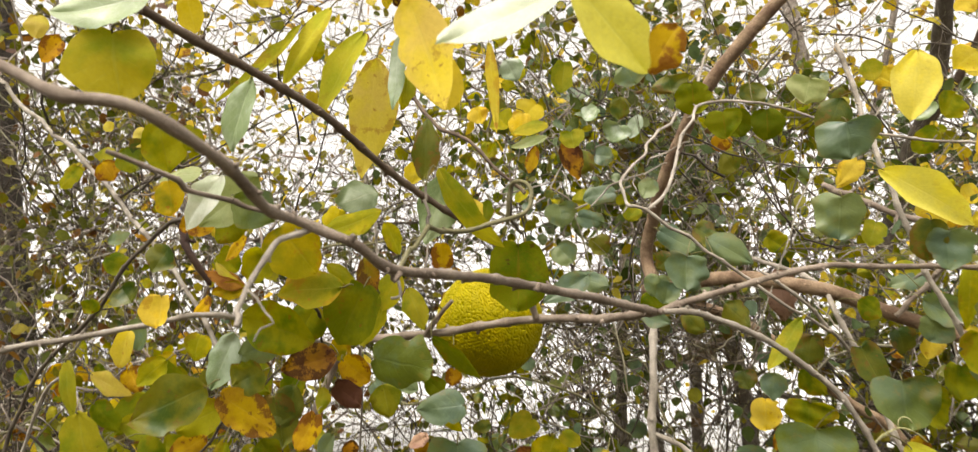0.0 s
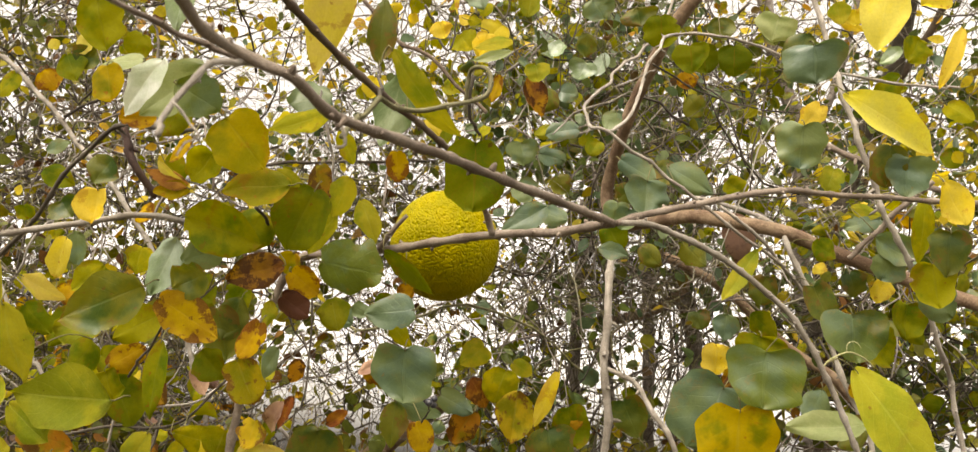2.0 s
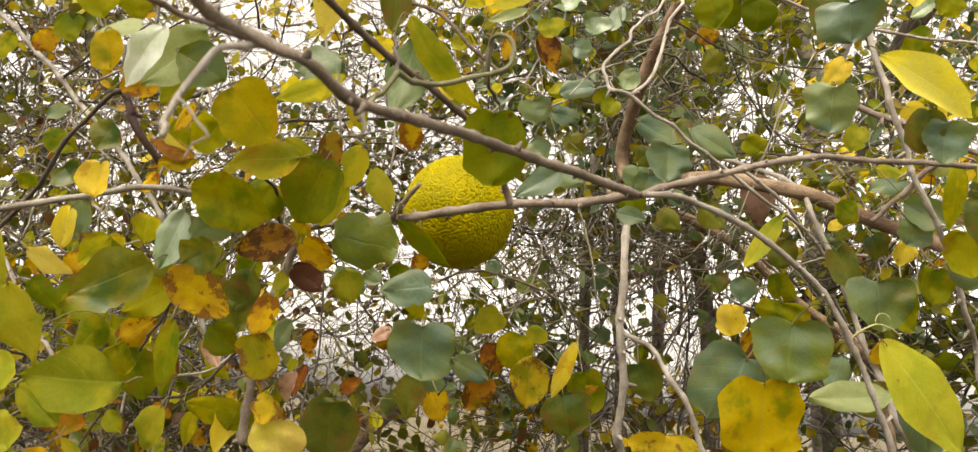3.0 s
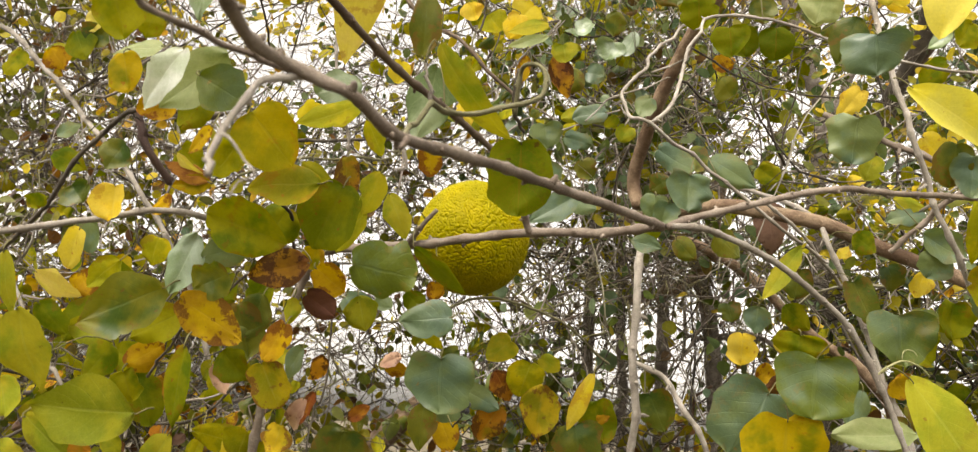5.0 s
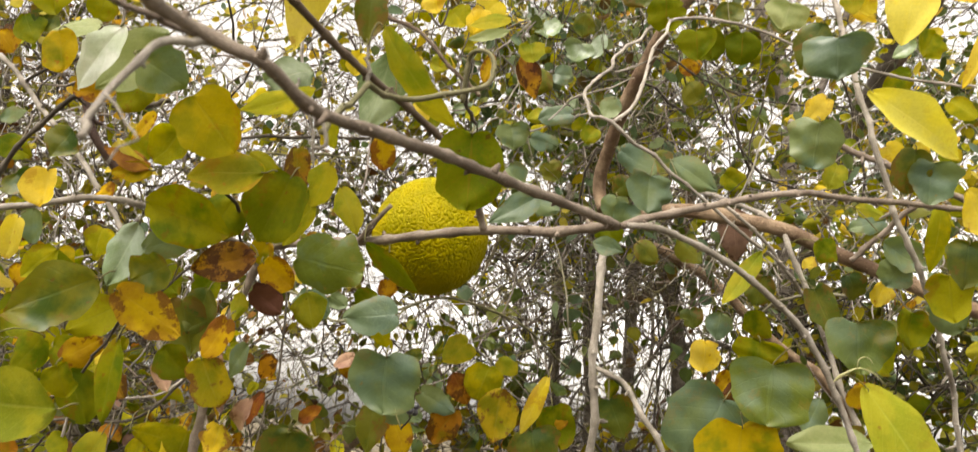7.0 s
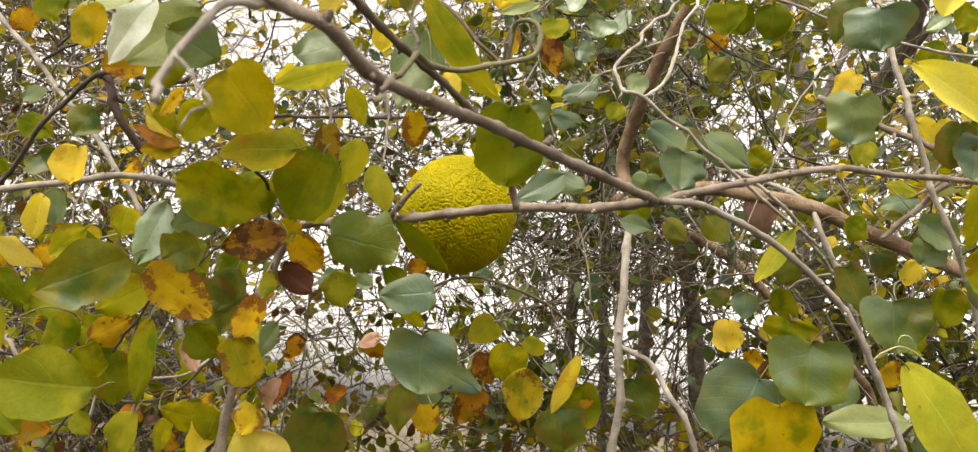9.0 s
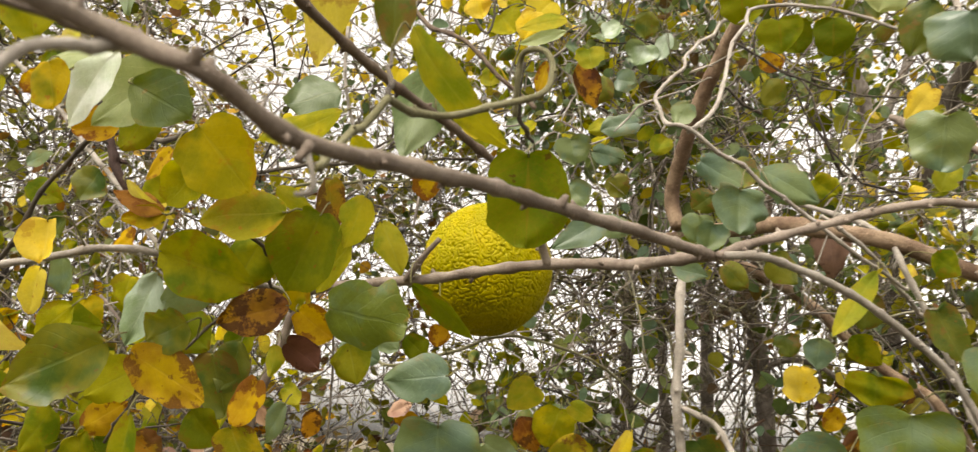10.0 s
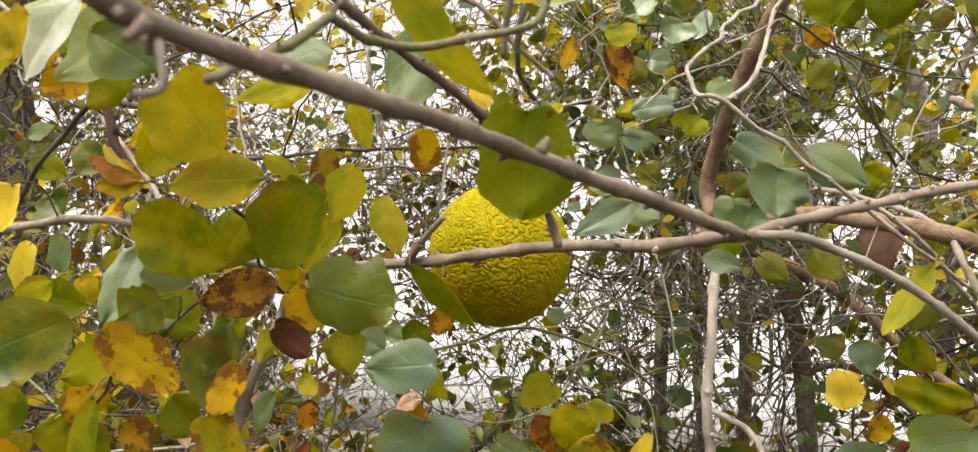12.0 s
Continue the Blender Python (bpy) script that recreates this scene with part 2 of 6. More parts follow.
stalk_skin = bark_material("olive_brown_leaf_stalk", (0.070, 0.062, 0.018), (0.115, 0.105, 0.040))
darkbark = bark_material("dark_stem_bark", (0.034, 0.027, 0.019), (0.068, 0.056, 0.041))
greyold = bark_material("old_grey_bark", (0.084, 0.070, 0.058), (0.171, 0.148, 0.128), 60.0, 0.9, 0.004)
rustbark = bark_material("dark_rusty_bark", (0.034, 0.018, 0.014), (0.063, 0.038, 0.027))
brownbark = bark_material("dark_brown_bark", (0.055, 0.036, 0.024), (0.105, 0.078, 0.055))
trunkbark = bark_material("brown_trunk_bark", (0.090, 0.054, 0.032), (0.195, 0.138, 0.090), 90.0, 0.85, 0.003)


def thicket_material(name, *stops, through_light=0.4, rough=0.5):
    m = Nodes(name)
    place = m.n("TexCoord").outputs["Object"]
    island = m.n("NewGeometry").outputs["Random Per Island"]
    colour = m.ramp(island, *stops)
    mottle = m.noise(place, 90.0, 4.0, 0.65)
    colour = m.mix(0.7, colour, m.ramp(mottle, (0.3, (0.6, 0.6, 0.6)), (0.7, (1.3, 1.3, 1.3))), "MULTIPLY")
    face = m.n("BsdfPrincipled", Roughness=rough)
    face.inputs["Specular IOR Level"].default_value = 0.12
    m.put(face.inputs["Base Color"], colour)
    glow = m.n("BsdfTranslucent", Color=m.mix(0.7, colour, (1.3, 1.25, 0.45), "MULTIPLY"))
    both = m.n("MixShader", Fac=through_light)
    m.t.links.new(face.outputs[0], both.inputs[1])
    m.t.links.new(glow.outputs[0], both.inputs[2])
    return m.done(both.outputs[0])


foliage_green = thicket_material("green_thicket_leaf", (0.0, (0.026, 0.040, 0.008)), (0.3, (0.046, 0.062, 0.007)), (0.5, (0.042, 0.070, 0.036)), (0.68, (0.080, 0.118, 0.078)), (0.82, (0.105, 0.105, 0.008)), (0.93, (0.22, 0.17, 0.010)), (1.0, (0.05, 0.028, 0.012)))
foliage_mixed = thicket_material("mixed_thicket_leaf", (0.0, (0.042, 0.052, 0.005)), (0.3, (0.068, 0.074, 0.007)), (0.5, (0.12, 0.108, 0.007)), (0.68, (0.18, 0.148, 0.008)), (0.8, (0.07, 0.095, 0.04)), (0.9, (0.14, 0.062, 0.009)), (1.0, (0.05, 0.022, 0.012)))
foliage_yellow = thicket_material("yellow_thicket_leaf", (0.0, (0.11, 0.115, 0.008)), (0.35, (0.23, 0.20, 0.012)), (0.75, (0.38, 0.29, 0.02)), (1.0, (0.26, 0.13, 0.015)))
twig_wood = thicket_material("thicket_twig", (0.0, (0.027, 0.022, 0.017)), (0.3, (0.067, 0.056, 0.046)), (0.55, (0.128, 0.110, 0.095)), (0.7, (0.081, 0.078, 0.032)), (0.88, (0.244, 0.222, 0.201)), (1.0, (0.067, 0.041, 0.027)), through_light=0.0, rough=0.85)
# darker copy of the twig colours, to imitate backlit silhouettes before the sky
dark_twig = thicket_material("backlit_bare_twig", (0.0, (0.024, 0.019, 0.015)), (0.5, (0.051, 0.043, 0.036)), (0.85, (0.088, 0.075, 0.058)), (1.0, (0.145, 0.126, 0.105)), through_light=0.0, rough=0.85)
dry_vine = thicket_material("dry_hanging_vine", (0.0, (0.039, 0.030, 0.018)), (0.35, (0.093, 0.076, 0.045)), (0.6, (0.117, 0.109, 0.048)), (0.85, (0.203, 0.173, 0.123)), (1.0, (0.068, 0.046, 0.030)), through_light=0.0, rough=0.85)


# ---- makers
SAMPLES = {}


def mesh_part(name, verts, faces, material, parent=None, uvs=None, label="", smooth=True):
    me = bpy.data.meshes.new(name)
    me.from_pydata(verts, [], faces)
    if uvs is not None:
        layer = me.uv_layers.new(name="uv")
        index = np.empty(len(me.loops), dtype=np.int32)
        me.loops.foreach_get("vertex_index", index)
        layer.data.foreach_set("uv", np.asarray(uvs, dtype=np.float32)[index].ravel())
    if smooth:
        me.polygons.foreach_set("use_smooth", [True] * len(me.polygons))
    me.materials.append(material)
    ob = new(name, me)
    if parent is not None:
        ob.parent = parent
    return tagged(ob, label)


def smooth_line(points, gap):
    """A smooth line through the points, in even steps."""
    p = [Vector(q) for q in points]
    p = [2 * p[0] - p[1]] + p + [2 * p[-1] - p[-2]]
    line = []
    for i in range(1, len(p) - 2):
        a, b, c, d = p[i - 1 : i + 3]
        steps = max(2, int((c - b).length / gap))
        for k in range(steps):
            s = k / steps
            line.append(0.5 * (2 * b + s * (c - a) + s * s * (2 * a - 5 * b + 4 * c - d) + s ** 3 * (3 * b - a - 3 * c + d)))
    return line + [p[-2]]


def tube(line, radii, sides, verts, faces):
    """Adds a closed tube along the line to verts and faces."""
    side = None
    rings = []
    for i, at in enumerate(line):
        ahead = (line[min(i + 1, len(line) - 1)] - line[max(i - 1, 0)]).normalized()
        if side is None:
            side = ahead.orthogonal().normalized()
        side = (side - ahead * side.dot(ahead)).normalized()
        other = ahead.cross(side)
        first = len(verts)
        for k in range(sides):
            turn = 2 * math.pi * k / sides
            verts.append(at + (side * math.cos(turn) + other * math.sin(turn)) * radii[i])
        rings.append(first)
    for a, b in zip(rings, rings[1:]):
        for k in range(sides):
            n = (k + 1) % sides
            faces.append((a + k, a + n, b + n, b + k))
    faces.append(tuple(rings[0] + k for k in reversed(range(sides))))
    faces.append(tuple(rings[-1] + k for k in range(sides)))


def limb(thing, name, material, r0, r1, *points, label=""):
    """One woody limb with swollen nodes, small buds and an uneven bark."""
    rng = random.Random(len(SAMPLES) * 31 + len(points) + int(r0 * 1e5))
    thick = max(r0, r1)
    line = smooth_line(points, max(0.0025, thick * 0.9))
    n = len(line)
    span = [0.0]
    for a, b in zip(line, line[1:]):
        span.append(span[-1] + (b - a).length)
    total = span[-1]
    spacing = max(0.028, thick * 9)
    nodes, s = [], spacing * rng.uniform(0.4, 0.9)
    while s < total:
        nodes.append(s)
        s += spacing * rng.uniform(0.7, 1.4)
    radii = []
    for i, at in enumerate(line):
        r = r0 + (r1 - r0) * span[i] / total
        r *= 1 + (0.13 if thick < 0.006 else 0.06) * noise.noise(at * (0.55 / thick)) + 0.07 * noise.noise(at * (1.7 / thick))
        for s in nodes:
            r *= 1 + (0.28 if thick < 0.006 else 0.08) * math.exp(-(((span[i] - s) / (thick * 1.3)) ** 2))
        radii.append(r)
    wiggle = thick * 0.22
    line = [at + noise.noise_vector(at * (0.16 / thick)) * wiggle for at in line]
    if thick < 0.006:
        # a slight zigzag, with its corners at the nodes
        kinks = [Vector((rng.uniform(-1, 1), rng.uniform(-1, 1), rng.uniform(-1, 1))) * thick * (0.12 if name == "limb" else 1.5 if thick < 0.0022 else 0.8) for _ in nodes]
        for i in range(n):
            after = next((k for k, s in enumerate(nodes) if s > span[i]), None)
            if after is not None and after > 0:
                f = (span[i] - nodes[after - 1]) / (nodes[after] - nodes[after - 1])
                line[i] = line[i] + kinks[after - 1].lerp(kinks[after], f)
    verts, faces = [], []
    sides = 10 if thick > 0.0025 else 8
    tube(line, radii, sides, verts, faces)
    for s in nodes if thick < 0.006 else ():
        i = min(range(n), key=lambda k: abs(span[k] - s))
        out = Vector((rng.uniform(-1, 1), rng.uniform(-1, 1), rng.uniform(-1, 1)))
        ahead = (line[min(i + 1, n - 1)] - line[max(i - 1, 0)]).normalized()
        out = (out - ahead * out.dot(ahead)).normalized()
        r = radii[i]
        far = rng.choice((1.0, 1.0, 1.4, 2.6)) if name in ("stem", "side_stem") else 1.0
        bud = [line[i] + out * r * k * far + ahead * r * 0.3 * k * far for k in (0.7 / far, 1.15, 1.6)]
        tube(bud, [r * 0.5, r * 0.4, r * 0.14], 5, verts, faces)
    ob = mesh_part(name, [tuple(q) for q in verts], faces, material, thing, None, label)
    if name not in ("tendril", "thorn", "spur", "hooked_twig", "petiole"):
        SAMPLES.setdefault(thing, []).extend((at, r, ob) for at, r in zip(line[::2], radii[::2]))
    return ob


# the right half of each blade's outline, from the stalk round to the tip: across, along
OUTLINES = {
    "heart": ((0, 0), (0.10, -0.055), (0.25, -0.08), (0.40, -0.005), (0.49, 0.17), (0.495, 0.36), (0.435, 0.57), (0.32, 0.76), (0.18, 0.905), (0.06, 0.975), (0, 1)),
    "kidney": ((0, 0), (0.10, -0.065), (0.25, -0.095), (0.40, -0.02), (0.49, 0.16), (0.50, 0.38), (0.46, 0.60), (0.37, 0.79), (0.24, 0.92), (0.10, 0.985), (0, 1)),
    "round": ((0, 0), (0.10, -0.035), (0.26, -0.02), (0.41, 0.11), (0.49, 0.32), (0.485, 0.52), (0.41, 0.71), (0.28, 0.86), (0.13, 0.955), (0.03, 0.99), (0, 1)),
    "ovate": ((0, 0), (0.08, 0.005), (0.22, 0.06), (0.38, 0.18), (0.485, 0.34), (0.49, 0.48), (0.41, 0.65), (0.27, 0.81), (0.13, 0.93), (0.035, 0.985), (0, 1)),
    "lance": ((0, 0), (0.06, 0.02), (0.17, 0.08), (0.33, 0.20), (0.46, 0.35), (0.49, 0.48), (0.42, 0.63), (0.28, 0.79), (0.12, 0.92), (0.03, 0.985), (0, 1)),
}
LEAVES = [0]


def margin(shape, rng):
    """One half of an outline, a little off the pattern, in even steps from stalk to tip."""
    points = OUTLINES[shape]
    blunt = rng.uniform(0.85, 1.25)
    return [(x * rng.uniform(0.9, 1.08) * (blunt if y > 0.6 else 1), y + rng.uniform(-0.025, 0.025) * (x > 0.05)) for x, y in points]


def on_margin(points, s):
    k = s * (len(points) - 1)
    i = min(int(k), len(points) - 2)
    f = k - i
    a, b = points[max(i - 1, 0)], points[i]
    c, d = points[i + 1], points[min(i + 2, len(points) - 1)]
    return [0.5 * (2 * b[n] + f * (c[n] - a[n]) + f * f * (2 * a[n] - 5 * b[n] + 4 * c[n] - d[n]) + f ** 3 * (3 * b[n] - a[n] - 3 * c[n] + d[n])) for n in (0, 1)]


def blade(rng, seed, shape, length, width, curl, fold, rows=26, cols=14):
    """A leaf blade that runs up y from the origin and faces z: verts, uvs and faces."""
    halves = (margin(shape, rng), margin(shape, rng))
    bend = curl * rng.uniform(0.4, 1.5) * rng.choice((1, 1, -1))
    arch = curl * rng.uniform(0.4, 1.7) * rng.choice((1, -1))
    folds = [fold * rng.uniform(-0.4, 2.6), fold * rng.uniform(-0.4, 2.6)]
    hook = rng.uniform(-0.05, 0.05)
    twist = rng.uniform(-0.22, 0.22)
    ripple = rng.uniform(0.02, 0.06)
    rolled, roll_at, roll = rng.randrange(2), rng.uniform(0.3, 0.9), rng.choice((0, 0, 0, 1, -1)) * rng.uniform(0.1, 0.28)
    wobble = 0.035 if length < 0.03 else 0.05
    bites = [(rng.randrange(2), rng.uniform(0.25, 0.95), rng.uniform(0.015, 0.04), rng.uniform(0.08, 0.3)) for _ in range(rng.choice((0, 0, 1, 1, 2)))]
    verts, uvs, faces = [], [], []
    for j in range(rows + 1):
        s = j / rows
        rib = s ** 1.15
        for i in range(cols + 1):
            u = 2 * i / cols - 1
            side = int(u > 0)
            ex, ey = on_margin(halves[side], s)
            nick = 1 + wobble * noise.noise(seed + Vector((side * 9.0, s * 9.0, 0))) + 0.03 * noise.noise(seed * 2 + Vector((side * 5.0, s * 26.0, 0)))
            for half, where, size, depth in bites:
                if half == side:
                    nick -= depth * math.exp(-(((s - where) / size) ** 2))
            out = abs(u) ** 0.9
            x = (1 if side else -1) * ex * nick * width * out + hook * width * rib * rib
            y = (rib + (ey - rib) * out) * length
            v = y / length
            q = x / (width / 2)
            z = folds[side] * abs(x) - bend * width * q * q * 0.5 - arch * length * (v - 0.35) ** 2
            z += twist * x * (v - 0.4)
            z += width * ripple * noise.noise(seed + Vector((side * 7.0, s * 5.0, 3.0))) * out ** 3 * 2.2
            z += width * 0.07 * noise.noise(seed + Vector((u * 1.2, v * 2.6, 5.0)))
            if side == rolled:
                z += roll * width * max(0.0, out - 0.45) ** 2 * math.exp(-(((s - roll_at) / 0.3) ** 2)) * 3.0
            # the side veins lie in shallow furrows
            z -= 0.006 * width * math.cos(2 * math.pi * (v * 6.5 - abs(u) * 2.0)) * out * (1 - out)
            verts.append(Vector((x, y, z)))
            uvs.append((0.5 + u / 2, min(1.0, max(0.0, v * 0.9 + 0.1))))
    wide = cols + 1
    for j in range(rows):
        for i in range(cols):
            a = j * wide + i
            faces.append((a, a + 1, a + wide + 1, a + wide))
    return verts, uvs, faces


def finish_leaf(verts, uvs, faces, count, material):
    """The mesh of a leaf: count faces of blade, the rest stalk."""
    me = bpy.data.meshes.new("leaf")
    me.from_pydata([tuple(q) for q in verts], [], faces)
    layer = me.uv_layers.new(name="uv")
    index = np.empty(len(me.loops), dtype=np.int32)
    me.loops.foreach_get("vertex_index", index)
    layer.data.foreach_set("uv", np.asarray(uvs, dtype=np.float32)[index].ravel())
    me.polygons.foreach_set("use_smooth", [True] * len(me.polygons))
    me.materials.append(material)
    me.materials.append(stalk_skin)
    me.polygons.foreach_set("material_index", [0] * count + [1] * (len(faces) - count))
    return me


def leaf(thing, material, shape, base, tip, width, turn=0, curl=0.15, fold=0.1, stalk=None):
    """One leaf with its stalk, from base to tip, on the nearest limb of its plant."""
    LEAVES[0] += 1
    rng = random.Random(LEAVES[0])
    base, tip = Vector(base), Vector(tip)
    axis = tip - base
    length = axis.length
    axis.normalize()
    face = Vector((0.0, -0.965, -0.12))
    face = (face - axis * face.dot(axis)).normalized()
    face = Matrix.Rotation(radians(turn + rng.uniform(-9, 9)), 3, axis) @ face
    lean = rng.uniform(-0.16, 0.16)
    axis, length = (axis + face * lean).normalized(), length * math.sqrt(1 + lean * lean)
    face = (face - axis * face.dot(axis)).normalized()
    side = axis.cross(face)
    seed = Vector((LEAVES[0] * 1.7, 3.1, 0.4))
    verts, uvs, faces = blade(rng, seed, shape, length, width * 1.06, curl, fold)
    verts = [base + side * q.x + axis * q.y + face * q.z for q in verts]
    wood = min(SAMPLES[thing], key=lambda q: (q[0] - base).length)
    if stalk is not None:
        end = Vector(stalk)
    elif 0.003 < (wood[0] - base).length < 0.055:
        end = wood[0]
    else:
        end = base - axis * length * 0.12 + Vector((0, 0.008, 0.004))
    middle = (base + end) / 2 - axis * (end - base).length * 0.12 + Vector((0, 0, 0.12 * (end - base).length))
    line = smooth_line([base + axis * length * 0.03, base - axis * 0.002, middle, end], 0.006)
    count, first = len(faces), len(verts)
    tube(line, [0.0005 + 0.0002 * k / len(line) for k in range(len(line))], 5, verts, faces)
    uvs += [(0.5, 0.03)] * (len(verts) - first)
    ob = new("leaf", finish_leaf(verts, uvs, faces, count, material))
    ob.parent = wood[2]
    return tagged(ob, material.name.replace("_", " "))


def plant(name, label, category):
    ob = new(name)
    ob.empty_display_size = 0.05
    return tagged(ob, label, category)


# ---- the plants of the place
branch = plant("fruiting_branch", "grey-brown osage orange branch with olive and russet autumn leaves", "branch")
leftbranch = plant("leafy_branch", "thin grey branch with amber, russet and pale blotched leaves", "branch")
upper = plant("overhanging_branch", "bare brown branch with a curled green tendril and hanging leaves", "branch")
top = plant("yellow_sprig", "thin sprig with bright yellow and pale hanging autumn leaves", "branch")
smalltrunk = plant("small_tree", "slender leaning brown tree trunk with one thick side limb", "tree")
deadstem = plant("dead_stem", "pale weathered dead stem forking downwards among the vines", "stem")
greystem = plant("grey_vine_stem", "leaning pale grey stem hung with large heart-shaped green leaves", "vine")
thinstem = plant("thin_grey_stem", "thin grey stem with blue-green heart leaves and yellow leaves", "vine")
vine = plant("greenbrier_vine", "winding pale greenbrier vine with small blue-green heart-shaped leaves", "vine")
wirystem = plant("wiry_vine", "thin dark wiry vine with round blue-green and spotted yellow leaves", "vine")
leftstem = plant("dark_twig", "dark forked twig with pale green and olive leaves", "branch")
farstem = plant("slanting_stem", "slanting bare pale grey stem in the thicket", "stem")
lowerstem = plant("low_leafy_twig", "pale green twig with lime and olive autumn leaves", "branch")
log = plant("crooked_trunk", "crooked grey-brown trunk bending up from the ground", "tree")
righttrunk = plant("brown_tree", "dark brown leaning tree trunk with one upward limb", "tree")
treea = plant("background_tree", "thin upright dark grey tree trunk in the thicket", "tree")
treeb = plant("background_tree", "thin upright dark grey tree trunk in the thicket", "tree")
treec = plant("forked_tree", "dark forked tree trunk behind yellow leaves", "tree")
treed = plant("background_tree", "dark rough tree trunk at the thicket's edge", "tree")
treee = plant("background_tree", "leaning thin brown tree trunk in the thicket", "tree")
for tree in (treea, treeb, treed, treee):
    tagged(tree, group="trees in the thicket")

# ---- the limbs and stems near the camera
limb(branch, "limb", bark, 0.0033, 0.0013, (0.159, 0.614, 1.667), (0.105, 0.535, 1.657), (0.062, 0.462, 1.645), (0.032, 0.399, 1.632), (0.007, 0.340, 1.617), (-0.007, 0.311, 1.620), (-0.018, 0.307, 1.623), (-0.030, 0.299, 1.626), (-0.034, 0.278, 1.623), (-0.031, 0.247, 1.622), (-0.032, 0.216, 1.620), (-0.043, 0.195, 1.623), (-0.063, 0.190, 1.624), (-0.078, 0.191, 1.631), (-0.104, 0.193, 1.644), (-0.145, 0.199, 1.660), (-0.241, 0.213, 1.710))
limb(branch, "spur", bark, 0.0017, 0.0011, (-0.008, 0.314, 1.621), (-0.008, 0.313, 1.623), (-0.008, 0.313, 1.625))
limb(branch, "spur", bark, 0.0013, 0.0009, (0.006, 0.340, 1.616), (0.005, 0.340, 1.614), (0.005, 0.341, 1.612))
limb(branch, "tendril", palebark, 0.0009, 0.0007, (0.006, 0.340, 1.616), (0.009, 0.338, 1.610), (0.010, 0.339, 1.605), (0.008, 0.338, 1.603), (0.006, 0.338, 1.603))
limb(branch, "thorn", palebark, 0.0010, 0.0004, (0.006, 0.340, 1.616), (0.004, 0.340, 1.615), (0.003, 0.340, 1.615))
limb(branch, "thorn", palebark, 0.0008, 0.0003, (-0.000, 0.324, 1.618), (0.001, 0.324, 1.621), (0.001, 0.323, 1.622))
limb(branch, "spur", bark, 0.0017, 0.0012, (-0.030, 0.299, 1.626), (-0.030, 0.298, 1.628), (-0.030, 0.298, 1.629))
limb(branch, "side_twig", bark, 0.0013, 0.0010, (-0.034, 0.320, 1.633), (-0.054, 0.302, 1.632), (-0.057, 0.296, 1.633), (-0.064, 0.275, 1.630), (-0.069, 0.262, 1.630), (-0.084, 0.245, 1.632))
limb(branch, "hooked_twig", palebark, 0.0015, 0.0010, (-0.026, 0.317, 1.629), (-0.027, 0.294, 1.618), (-0.032, 0.287, 1.612), (-0.035, 0.280, 1.599), (-0.034, 0.272, 1.586), (-0.031, 0.263, 1.572))
limb(branch, "limb", bark, 0.0035, 0.0044, (0.156, 0.607, 1.665), (0.118, 0.652, 1.669), (0.059, 0.704, 1.678), (0.002, 0.738, 1.677), (-0.045, 0.756, 1.672), (-0.095, 0.774, 1.670), (-0.132, 0.783, 1.667), (-0.152, 0.791, 1.654), (-0.166, 0.800, 1.617), (-0.178, 0.798, 1.567), (-0.179, 0.791, 1.514), (-0.184, 0.798, 1.452))
limb(branch, "spur", bark, 0.0032, 0.0023, (0.060, 0.698, 1.677), (0.056, 0.690, 1.687), (0.051, 0.671, 1.695))
limb(branch, "stub", bark, 0.0029, 0.0020, (-0.054, 0.755, 1.671), (-0.039, 0.741, 1.688), (-0.026, 0.733, 1.701))
limb(branch, "limb", bark, 0.0028, 0.0023, (0.161, 0.607, 1.665), (0.177, 0.614, 1.674), (0.205, 0.627, 1.686), (0.276, 0.665, 1.717), (0.324, 0.684, 1.732), (0.365, 0.706, 1.739), (0.446, 0.728, 1.747), (0.541, 0.761, 1.760), (0.699, 0.814, 1.788))
limb(branch, "limb", greybark, 0.0025, 0.0021, (0.164, 0.607, 1.666), (0.188, 0.611, 1.667), (0.215, 0.630, 1.665), (0.255, 0.652, 1.655), (0.290, 0.669, 1.637), (0.327, 0.688, 1.611), (0.355, 0.702, 1.568), (0.374, 0.713, 1.529), (0.393, 0.726, 1.485), (0.425, 0.764, 1.353), (0.445, 0.774, 0.677), (0.455, 0.784, -0.030))
limb(leftbranch, "limb", greybark, 0.0034, 0.0026, (-0.612, 0.725, -0.030), (-0.602, 0.715, 0.723), (-0.582, 0.705, 1.447), (-0.532, 0.664, 1.569), (-0.427, 0.646, 1.618), (-0.369, 0.646, 1.631), (-0.305, 0.645, 1.645), (-0.273, 0.650, 1.654), (-0.246, 0.654, 1.661), (-0.211, 0.677, 1.663), (-0.183, 0.730, 1.661), (-0.151, 0.790, 1.660))
limb(upper, "limb", brownbark, 0.0028, 0.0026, (-0.183, 0.278, 1.760), (-0.151, 0.346, 1.765), (-0.115, 0.398, 1.762), (-0.082, 0.451, 1.759), (-0.059, 0.501, 1.751), (-0.035, 0.546, 1.743), (-0.008, 0.587, 1.738), (0.018, 0.629, 1.731), (0.044, 0.670, 1.724), (0.062, 0.698, 1.720))
